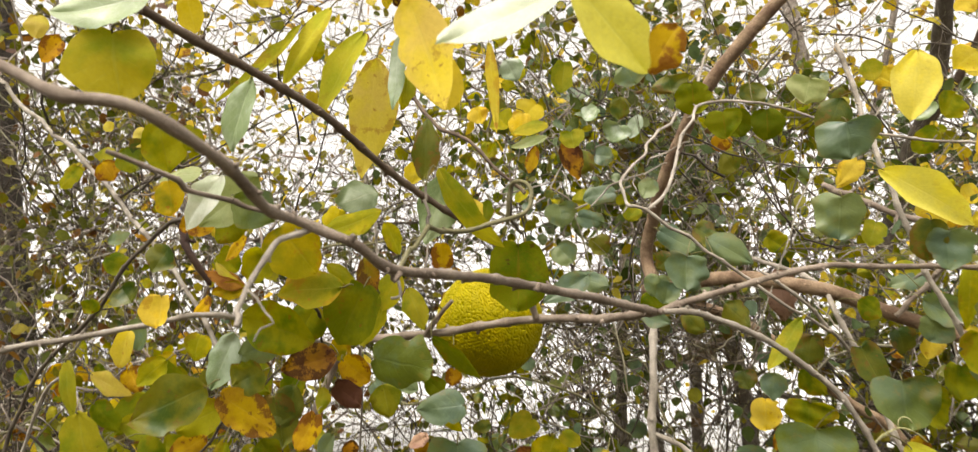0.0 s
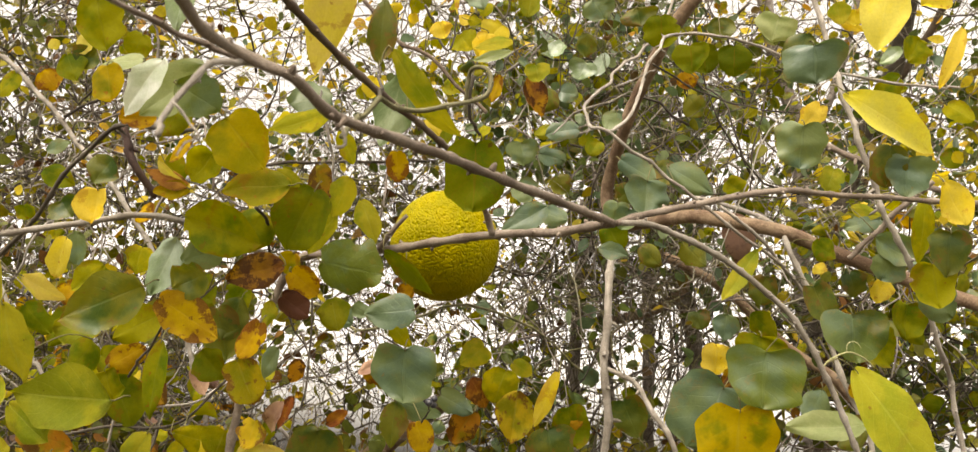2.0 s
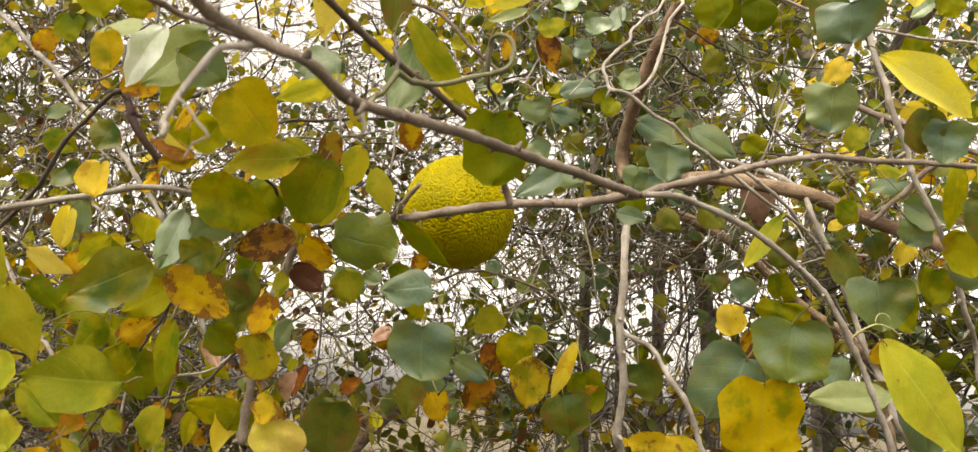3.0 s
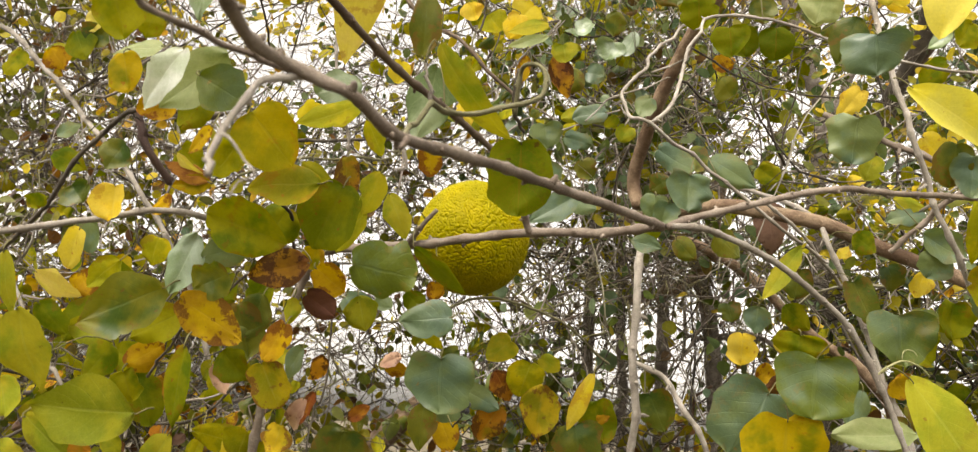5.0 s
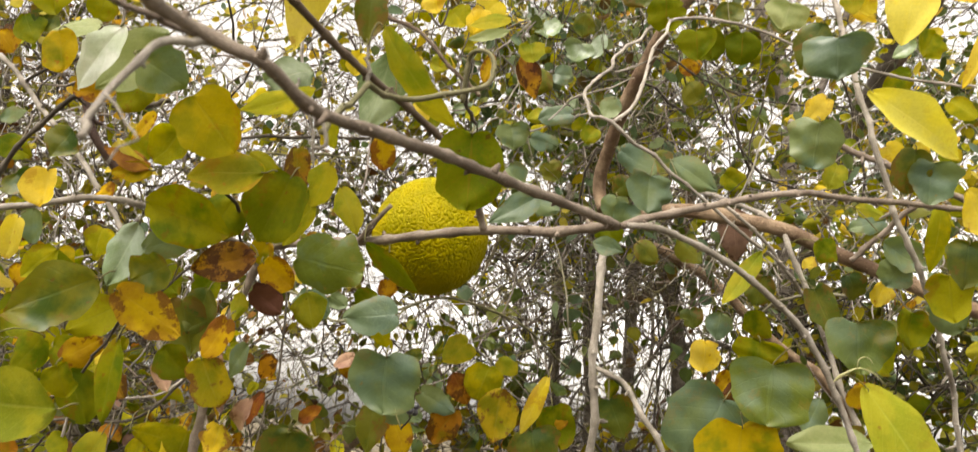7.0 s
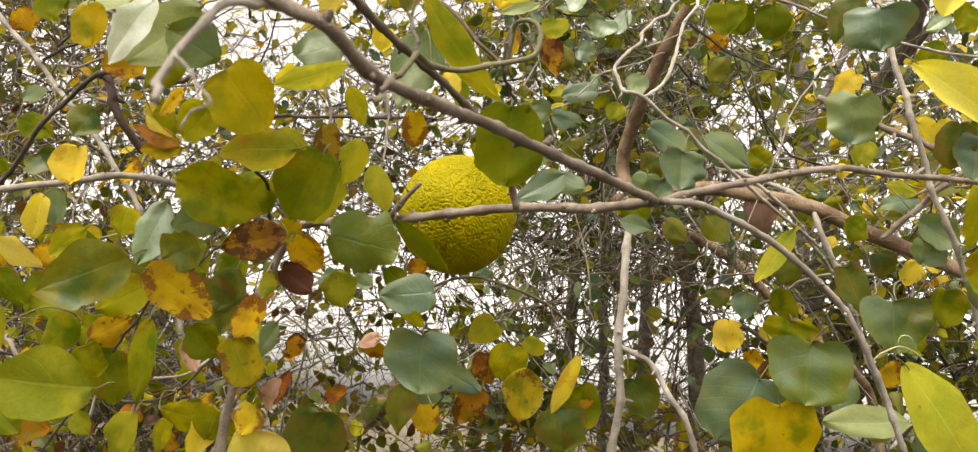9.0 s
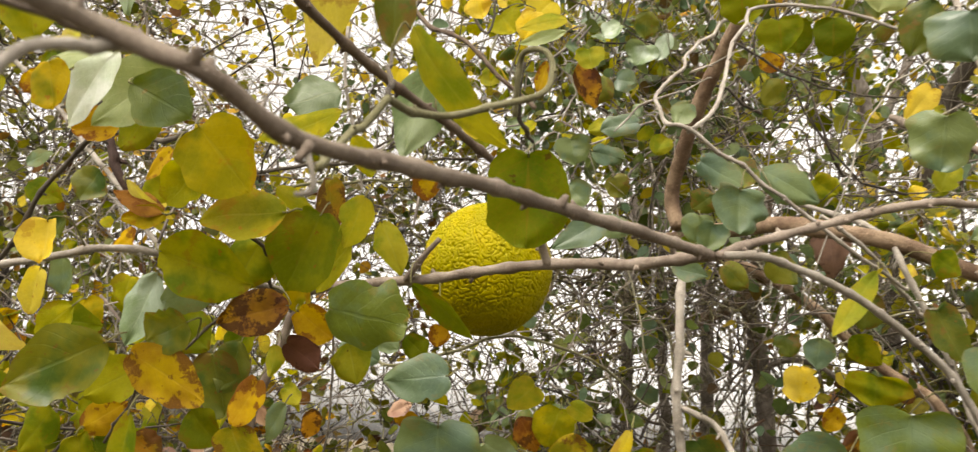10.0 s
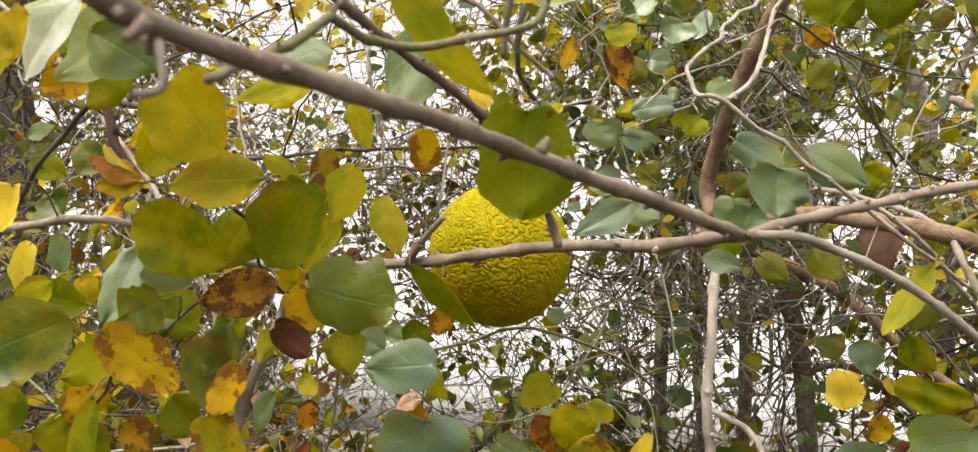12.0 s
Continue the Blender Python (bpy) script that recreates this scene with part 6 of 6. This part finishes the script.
def vine_leaf_mesh(material, kind):
    if (material.name, kind) not in LEAF_MESHES:
        shape_rng = random.Random(kind * 7 + 1)
        shape = ("heart", "round", "ovate", "round", "heart", "ovate", "lance", "round", "ovate")[kind]
        verts, uvs, faces = blade(shape_rng, Vector((kind * 5.3, 1.1, 2.0)), shape, 0.034, 0.034 * shape_rng.uniform(0.68, 0.95), 0.3, 0.22, 12, 8)
        count, first = len(faces), len(verts)
        tube([Vector((0, 0.001, 0)), Vector((0, -0.006, 0.001)), Vector((0.002, -0.013, 0.0))], [0.0006, 0.0006, 0.0007], 4, verts, faces)
        uvs += [(0.5, 0.03)] * (len(verts) - first)
        LEAF_MESHES[material.name, kind] = finish_leaf(verts, uvs, faces, count, material)
    return LEAF_MESHES[material.name, kind]


def hanging_vine(name, label, centre, radii, stems, count, size, wood, *materials):
    """A vine of several winding stems, each with its leaves."""
    thing = plant(name, label, "vine")
    for _ in range(stems):
        at = inside(centre, (radii[0] * 0.8, radii[1] * 0.8, radii[2] * 0.5))
        way = Vector((heap_rng.gauss(0, 0.5), heap_rng.gauss(0, 0.3), heap_rng.gauss(0, 1) + 0.7)).normalized()
        long = radii[2] * heap_rng.uniform(1.1, 1.8)
        points = []
        for k in range(7):
            sway = Vector((heap_rng.gauss(0, 0.035), heap_rng.gauss(0, 0.03), heap_rng.gauss(0, 0.03))) * (1 + long)
            points.append(tuple(at + way * long * (k / 6 - 0.5) + sway))
        stem = limb(thing, "stem", wood, 0.0016, 0.0011, *points)
        line = smooth_line(points, 0.02)
        for _ in range(count // stems):
            where = heap_rng.choice(line) + Vector((heap_rng.gauss(0, 0.05), heap_rng.gauss(0, 0.04), heap_rng.gauss(0, 0.04))) * (0.6 + radii[0] * 1.5)
            material = materials[min(len(materials) - 1, int(heap_rng.random() ** 1.3 * len(materials)))]
            ob = new("leaf", vine_leaf_mesh(material, heap_rng.randrange(9)))
            spin = Euler((radians(heap_rng.gauss(-90, 50)), radians(heap_rng.gauss(0, 45)), radians(heap_rng.gauss(0, 65))), "XYZ").to_matrix().to_4x4()
            grown = size / 0.034 * (0.4 + 0.85 * heap_rng.random() ** 1.3)
            ob.matrix_basis = Matrix.Translation(where) @ spin @ Matrix.Scale(grown, 4)
            ob.parent = stem
            tagged(ob, material.name.replace("_", " "))
    return tagged(thing, group="vines in the thicket")


clump(mixed_heap, (-1.197, 1.873, 2.296), (0.36, 0.60, 0.35), 200, 0.028)
clump(mixed_heap, (-1.186, 1.865, 1.947), (0.35, 0.50, 0.28), 230, 0.032)
clump(yellow_heap, (-0.909, 2.424, 2.617), (0.54, 0.80, 0.37), 170, 0.034)
clump(mixed_heap, (-0.474, 2.171, 2.105), (0.27, 0.60, 0.27), 80, 0.035)
clump(green_heap, (1.430, 2.335, 2.639), (0.26, 0.50, 0.34), 230, 0.05)
clump(green_heap, (0.310, 2.043, 2.729), (0.36, 0.40, 0.22), 230, 0.036)
clump(yellow_heap, (1.184, 2.818, 3.104), (0.50, 0.80, 0.35), 110, 0.042)
clump(yellow_heap, (1.163, 2.177, 2.406), (0.31, 0.60, 0.35), 170, 0.036)
clump(mixed_heap, (0.933, 1.984, 1.926), (0.36, 0.50, 0.25), 220, 0.036)
clump(mixed_heap, (-0.291, 2.038, 1.486), (0.27, 0.50, 0.09), 30, 0.034)
clump(mixed_heap, (0.693, 2.056, 1.613), (0.25, 0.50, 0.16), 110, 0.034)
clump(yellow_heap, (-0.928, 1.938, 2.872), (0.64, 0.70, 0.27), 230, 0.04)
clump(mixed_heap, (0.066, 1.622, 2.705), (0.45, 0.50, 0.19), 330, 0.033)
clump(yellow_heap, (0.885, 1.987, 3.050), (0.55, 0.60, 0.27), 230, 0.04)
clump(mixed_heap, (-1.467, 1.938, 2.766), (0.46, 0.60, 0.27), 260, 0.04)
clump(mixed_heap, (-0.316, 4.563, 4.024), (5.38, 1.60, 1.74), 560, 0.055)
clump(green_heap, (0.428, 2.903, 2.98), (0.46, 0.50, 0.60), 620, 0.046)
clump(mixed_heap, (-1.981, 3.082, 2.276), (0.45, 0.60, 1.14), 520, 0.05)
clump(green_heap, (1.720, 3.209, 2.536), (0.40, 0.60, 1.06), 600, 0.05)
clump(mixed_heap, (0.200, 3.107, 1.852), (0.30, 0.40, 0.50), 40, 0.045)
clump(mixed_heap, (-1.049, 2.823, 1.887), (0.44, 0.50, 0.35), 300, 0.05)
clump(mixed_heap, (1.288, 3.136, 1.959), (0.32, 0.40, 0.45), 220, 0.05)
clump(mixed_heap, (-2.319, 4.443, 2.165), (1.86, 1.00, 1.12), 380, 0.055)
clump(mixed_heap, (2.215, 4.594, 2.501), (1.12, 1.00, 0.97), 260, 0.055)
clump(mixed_heap, (0.009, 1.970, 1.414), (1.64, 0.50, 0.16), 400, 0.04)
clump(mixed_heap, (-2.575, 3.770, 2.683), (0.86, 0.80, 1.66), 500, 0.06)
clump(green_heap, (2.186, 3.941, 2.990), (0.86, 0.80, 1.39), 420, 0.06)
hanging_vine("hanging_vine", "hanging vine with olive, yellow and rusty leaves behind the branch", (-0.732, 1.556, 1.646), (0.37, 0.40, 0.27), 14, 220, 0.04, darkbark, olive, green, yellow_olive, lime_olive, rust_olive, amber, yellow)
hanging_vine("hanging_vine", "hanging vine with yellow and olive leaves under the sky", (-0.099, 1.512, 2.312), (0.23, 0.40, 0.20), 10, 200, 0.033, greybark, yellow_olive, olive, yellow, lime_olive, green)
hanging_vine("greenbrier_curtain", "hanging greenbrier with small blue-green leaves and thin stems", (0.067, 1.364, 2.125), (0.20, 0.25, 0.17), 10, 210, 0.031, greybark, bluegreen, green, olive, lime_olive, mottled_pale, yellow_olive)
hanging_vine("greenbrier_curtain", "hanging greenbrier with small blue-green leaves round the tree", (0.238, 1.641, 2.287), (0.21, 0.30, 0.32), 14, 290, 0.034, greybark, bluegreen, green, olive, lime_olive, mottled_pale, yellow_olive)
hanging_vine("greenbrier_curtain", "hanging greenbrier with dark green leaves behind the tree", (0.425, 1.661, 2.251), (0.20, 0.30, 0.28), 12, 240, 0.034, darkbark, green, olive, bluegreen, lime_olive, yellow_olive)
hanging_vine("greenbrier_curtain", "low greenbrier with blue-green leaves above the fork", (0.196, 1.615, 1.994), (0.19, 0.25, 0.16), 8, 170, 0.033, greybark, bluegreen, green, olive, lime_olive, mottled_pale, yellow_olive)
hanging_vine("greenbrier_curtain", "greenbrier with dark green leaves behind the forked branch", (0.583, 1.912, 2.120), (0.28, 0.40, 0.24), 10, 230, 0.034, greybark, green, olive, bluegreen, lime_olive)
hanging_vine("hanging_vine", "hanging vine with green and yellow leaves over a thin stem", (0.816, 1.631, 2.055), (0.27, 0.40, 0.29), 12, 240, 0.037, greybark, olive, green, yellow_olive, lime_olive, bluegreen, yellow)
hanging_vine("greenbrier_curtain", "greenbrier with large dark green leaves near the ground", (0.965, 1.730, 1.723), (0.20, 0.40, 0.24), 9, 180, 0.042, darkbark, green, bluegreen, olive, lime_olive)
hanging_vine("greenbrier_curtain", "thin greenbrier with few blue-green leaves below the fruit", (0.079, 1.793, 1.699), (0.21, 0.40, 0.15), 7, 110, 0.033, greybark, bluegreen, green, olive, lime_olive, mottled_pale, yellow_olive)
hanging_vine("hanging_vine", "low vine with spotted yellow and green leaves", (0.225, 1.745, 1.522), (0.30, 0.40, 0.12), 9, 170, 0.038, darkbark, green, yellow_spot, olive, amber, bluegreen)
hanging_vine("hanging_vine", "low vine with amber and olive leaves over dry twigs", (-0.547, 1.513, 1.459), (0.37, 0.30, 0.10), 12, 150, 0.038, darkbark, olive, green, rust_olive, yellow_olive, amber, dull_brown)
hanging_vine("hanging_vine", "hanging vine with olive and amber leaves by a dark trunk", (-1.051, 1.777, 1.533), (0.28, 0.40, 0.27), 10, 170, 0.042, darkbark, olive, green, yellow_olive, lime_olive, amber, dull_brown)
hanging_vine("hanging_vine", "hanging vine with small yellow-green leaves and fine stems", (-0.946, 1.632, 2.089), (0.34, 0.35, 0.37), 10, 80, 0.036, greybark, yellow_olive, olive, lime_olive, green, amber)
hanging_vine("greenbrier_curtain", "greenbrier with dark green and olive leaves high round the trunk", (0.51, 1.70, 2.40), (0.30, 0.25, 0.15), 12, 200, 0.044, darkbark, green, olive, olive_mid, bluegreen, lime_olive)
hanging_vine("greenbrier_curtain", "greenbrier with dark green leaves over dry stems", (0.20, 1.58, 2.22), (0.20, 0.22, 0.18), 10, 150, 0.040, darkbark, green, olive, bluegreen, blue_sheen, dull_brown)
hanging_vine("greenbrier_curtain", "low greenbrier with grey-green leaves under the fruit", (-0.030, 1.650, 1.608), (0.17, 0.2, 0.10), 7, 70, 0.042, darkbark, green, bluegreen, blue_sheen, olive, mottled_pale)
hanging_vine("greenbrier_curtain", "low greenbrier with dark green leaves beside the dead stem", (0.185, 1.800, 1.621), (0.12, 0.2, 0.09), 5, 34, 0.046, darkbark, green, blue_sheen, bluegreen, olive)
tangle((-0.196, 1.950, 1.831), (0.24, 0.30, 0.11), 38, 0.4, 0.002, (0.2, 0, 0.3), 1.0, mixed_heap)
tangle((1.414, 2.514, 2.741), (0.32, 0.40, 0.32), 60, 0.6, 0.004, (0.2, 0, 0.3), 1.0, green_heap)
tangle((0.223, 1.948, 1.95), (0.17, 0.30, 0.12), 70, 0.35, 0.0026, (0.2, 0, 0.4), 1.0)
tangle((-0.317, 1.863, 2.124), (0.19, 0.30, 0.19), 70, 0.4, 0.0024, (0.3, 0, 0.3), 1.0, mixed_heap, more=1.2)
tangle((0.189, 1.513, 2.366), (0.29, 0.30, 0.23), 60, 0.45, 0.0026, (0.4, 0, 0.5), 1.0, green_heap)
tangle((-2.025, 2.896, 2.187), (0.30, 0.50, 1.39), 110, 0.9, 0.012, (0, 0, 1.2), 0.6, mixed_heap)
tangle((-0.157, 3.033, 2.814), (3.05, 1.20, 1.11), 480, 0.9, 0.005, (0, 0, 0.2), 1.0, mixed_heap, more=1.0)
tangle((-0.307, 5.711, 3.620), (6.96, 2.00, 2.98), 190, 1.8, 0.009, (0, 0, 0.4), 1.0, mixed_heap)
tangle((-1.30, 2.05, 2.072), (0.50, 0.60, 0.87), 430, 0.6, 0.0038, (0, 0, 0.1), 1.0, mixed_heap)
tangle((-0.80, 1.787, 1.569), (0.48, 0.50, 0.28), 160, 0.5, 0.003, (0.2, 0, 0.1), 1.0, mixed_heap)
tangle((0.316, 1.892, 1.762), (0.33, 0.50, 0.40), 20, 0.8, 0.004, (0.05, 0, 1.8), 0.5, heap=shade_heap, more=1.0)
tangle((0.358, 2.662, 1.991), (0.52, 0.40, 0.71), 30, 1.2, 0.007, (0.05, 0, 1.8), 0.35, heap=shade_heap, more=1.0)
tangle((0.281, 1.448, 2.052), (0.26, 0.30, 0.34), 110, 0.5, 0.0028, (0.3, 0, 0.6), 1.0, green_heap)
tangle((-0.461, 1.626, 2.205), (0.59, 0.50, 0.34), 150, 0.5, 0.0026, (0.3, 0, 0.2), 1.0, yellow_heap, more=1.2)
tangle((0.922, 1.950, 2.047), (0.41, 0.60, 0.60), 90, 0.7, 0.004, (0.2, 0, 0.2), 1.0, green_heap)
tangle((-0.152, 1.988, 1.698), (0.41, 0.60, 0.30), 50, 0.5, 0.0027, (0.3, 0, 0.1), 1.0, heap=shade_heap)
tangle((-0.85, 1.75, 1.38), (0.62, 0.50, 0.13), 200, 0.6, 0.0045, (1, 0, 0.1), 0.8, mixed_heap)
tangle((0.736, 2.095, 1.480), (0.79, 0.60, 0.11), 90, 0.6, 0.0045, (1, 0, 0.1), 0.8, mixed_heap)
tangle((-0.122, 1.793, 2.803), (1.66, 0.70, 0.20), 200, 0.7, 0.003, (0.1, 0, 0.3), 1.0, yellow_heap)
tangle((0.45, 2.75, 1.80), (0.75, 0.40, 0.30), 38, 0.7, 0.005, (0.3, 0, 0.8), 0.9, heap=shade_heap, more=1.0)
strands((0.0, 1.95, 1.74), (0.45, 0.45, 0.2), 40, 0.55, 0.0021, shade_heap)
# dry vines that hang below the fork, and the mat that they hang from
tangle((0.38, 1.88, 1.925), (0.36, 0.30, 0.06), 110, 0.30, 0.0044, (0.5, 0, 0.0), 0.8, heap=curtain_heap, more=1.1)
strands((0.37, 1.92, 1.72), (0.40, 0.40, 0.16), 18, 0.4, 0.0026, curtain_heap)
strands((0.60, 2.10, 1.70), (0.45, 0.40, 0.22), 14, 0.6, 0.0028, curtain_heap)
tangle((-0.430, 1.900, 2.180), (0.34, 0.35, 0.20), 120, 0.45, 0.0030, (0.5, 0, 0.1), 1.0, green_heap, 0.022, more=1.7)
tangle((-0.300, 1.950, 1.960), (0.30, 0.35, 0.14), 48, 0.40, 0.0026, (0.4, 0, 0.2), 1.0, mixed_heap, 0.022, more=1.7)
tangle((0.230, 1.700, 1.880), (0.26, 0.16, 0.07), 60, 0.26, 0.0040, (0.6, 0, 0.0), 0.9, heap=curtain_heap, more=1.1)
strands((0.210, 1.650, 1.800), (0.20, 0.12, 0.10), 16, 0.30, 0.0024, curtain_heap)
tangle((0.980, 1.800, 1.800), (0.22, 0.30, 0.14), 60, 0.40, 0.0050, (0.3, 0, 0.6), 1.0, mixed_heap, heap=shade_heap)
clump(green_heap, (1.000, 1.900, 1.760), (0.24, 0.30, 0.14), 90, 0.042)
strands((-0.340, 1.900, 1.600), (0.16, 0.20, 0.12), 18, 0.35, 0.0022, shade_heap)
clump(mixed_heap, (-0.330, 1.920, 1.570), (0.18, 0.25, 0.10), 45, 0.034)
hanging_vine("hanging_vine", "hanging vine with yellow and dark green leaves over dry stems", (0.952, 1.439, 1.957), (0.20, 0.30, 0.26), 9, 130, 0.042, greybark, green, olive, yellow_olive, yellow, bluegreen, amber)
hanging_vine("hanging_vine", "low vine with olive and dark green leaves over dark twigs", (0.981, 1.542, 1.660), (0.20, 0.30, 0.16), 7, 90, 0.042, darkbark, green, olive, bluegreen, lime_olive)
# bare crowns further off
tangle((-0.300, 6.600, 3.500), (7.00, 1.50, 2.60), 330, 1.5, 0.013, (0, 0, 0.3), 1.0, yellow_heap, 0.05, more=1.6)
# the undergrowth, down to the ground
tangle((0.2, 2.3, 0.75), (2.2, 1.1, 0.75), 420, 0.9, 0.005, (0, 0, 1.0), 0.8, mixed_heap, 0.045, more=1.0)
tangle((0.3, 4.2, 0.8), (3.6, 1.6, 0.8), 300, 1.4, 0.007, (0, 0, 1.0), 0.8, mixed_heap, 0.055, more=1.0)
clump(mixed_heap, (0.2, 2.3, 0.7), (2.2, 1.0, 0.7), 900, 0.045)
clump(mixed_heap, (0.3, 4.4, 0.8), (3.6, 1.6, 0.8), 700, 0.055)

for heap, material, name, label in (
    (green_heap, foliage_green, "green_foliage", "dense small green and blue-green vine leaves in the thicket"),
    (mixed_heap, foliage_mixed, "mixed_foliage", "scattered olive, amber and brown autumn leaves in the thicket"),
    (yellow_heap, foliage_yellow, "yellow_foliage", "loose yellow autumn leaves further back in the thicket"),
    (twig_heap, twig_wood, "twig_tangle", "dense tangle of thin bare grey-brown twigs and vines"),
    (shade_heap, dark_twig, "bare_dark_twigs", "fine bare twigs, coloured dark as silhouettes against the white sky"),
    (curtain_heap, dry_vine, "dry_vine_curtain", "wavy olive-brown dry vines hanging below a forked branch"),
):
    ob = mesh_part(name, [tuple(q) for q in heap.verts], heap.faces, material)
    tagged(ob, label, "foliage" if "foliage" in name else "twigs", kind="stuff")


# ---- fallen leaves on the ground
litter_heap = Heap()
for _ in range(5200):
    far = heap_rng.uniform(0, 1) ** 0.7 * 6
    turn = heap_rng.uniform(0, 2 * math.pi)
    x, y = 0.2 + far * math.cos(turn), 1.6 + far * math.sin(turn)
    spot = Vector((x, y, 0.05 * noise.noise(Vector((x * 0.3, y * 0.3, 0))) + heap_rng.uniform(0.0, 0.03)))
    first = len(litter_heap.verts)
    small_leaf(litter_heap, spot, 0.05)
    for k in range(first, len(litter_heap.verts)):
        a = litter_heap.verts[k]
        litter_heap.verts[k] = (a[0], a[1], max(0.004, spot.z + (a[2] - spot.z) * 0.3))
litter = mesh_part("leaf_litter", litter_heap.verts, litter_heap.faces, foliage_mixed)
tagged(litter, "fallen brown and yellow leaves on the ground", "leaf litter", kind="stuff")


# ---- the ground
def ground_material():
    m = Nodes("dry_grass_and_leaf_litter")
    where = m.n("TexCoord").outputs["Object"]
    colour = m.mix(m.step(m.noise(where, 0.6, 5.0), 0.4, 0.62), (0.066, 0.054, 0.026), (0.105, 0.088, 0.048))
    colour = m.mix(m.step(m.noise(where, 26.0, 5.0, 0.7), 0.45, 0.66), colour, (0.055, 0.034, 0.018))
    bump = m.n("Bump", Height=m.noise(where, 40.0, 5.0, 0.7), Strength=0.8, Distance=0.03)
    face = m.n("BsdfPrincipled", Roughness=0.95, Normal=bump.outputs[0])
    m.put(face.inputs["Base Color"], colour)
    return m.done(face.outputs[0])


steps = [-400, -150, -60, -25, -12, -6, -3, -1.5, 0, 1.5, 3, 4.5, 6, 8, 11, 15, 22, 35, 60, 150, 400]
verts = [(x, y, 0.05 * noise.noise(Vector((x * 0.3, y * 0.3, 0)))) for y in steps for x in steps]
wide = len(steps)
faces = [(j * wide + i, j * wide + i + 1, (j + 1) * wide + i + 1, (j + 1) * wide + i) for j in range(wide - 1) for i in range(wide - 1)]
ground = mesh_part("ground", verts, faces, ground_material())
tagged(ground, "dry grass and brown leaf litter under the thicket", "ground", kind="structure")
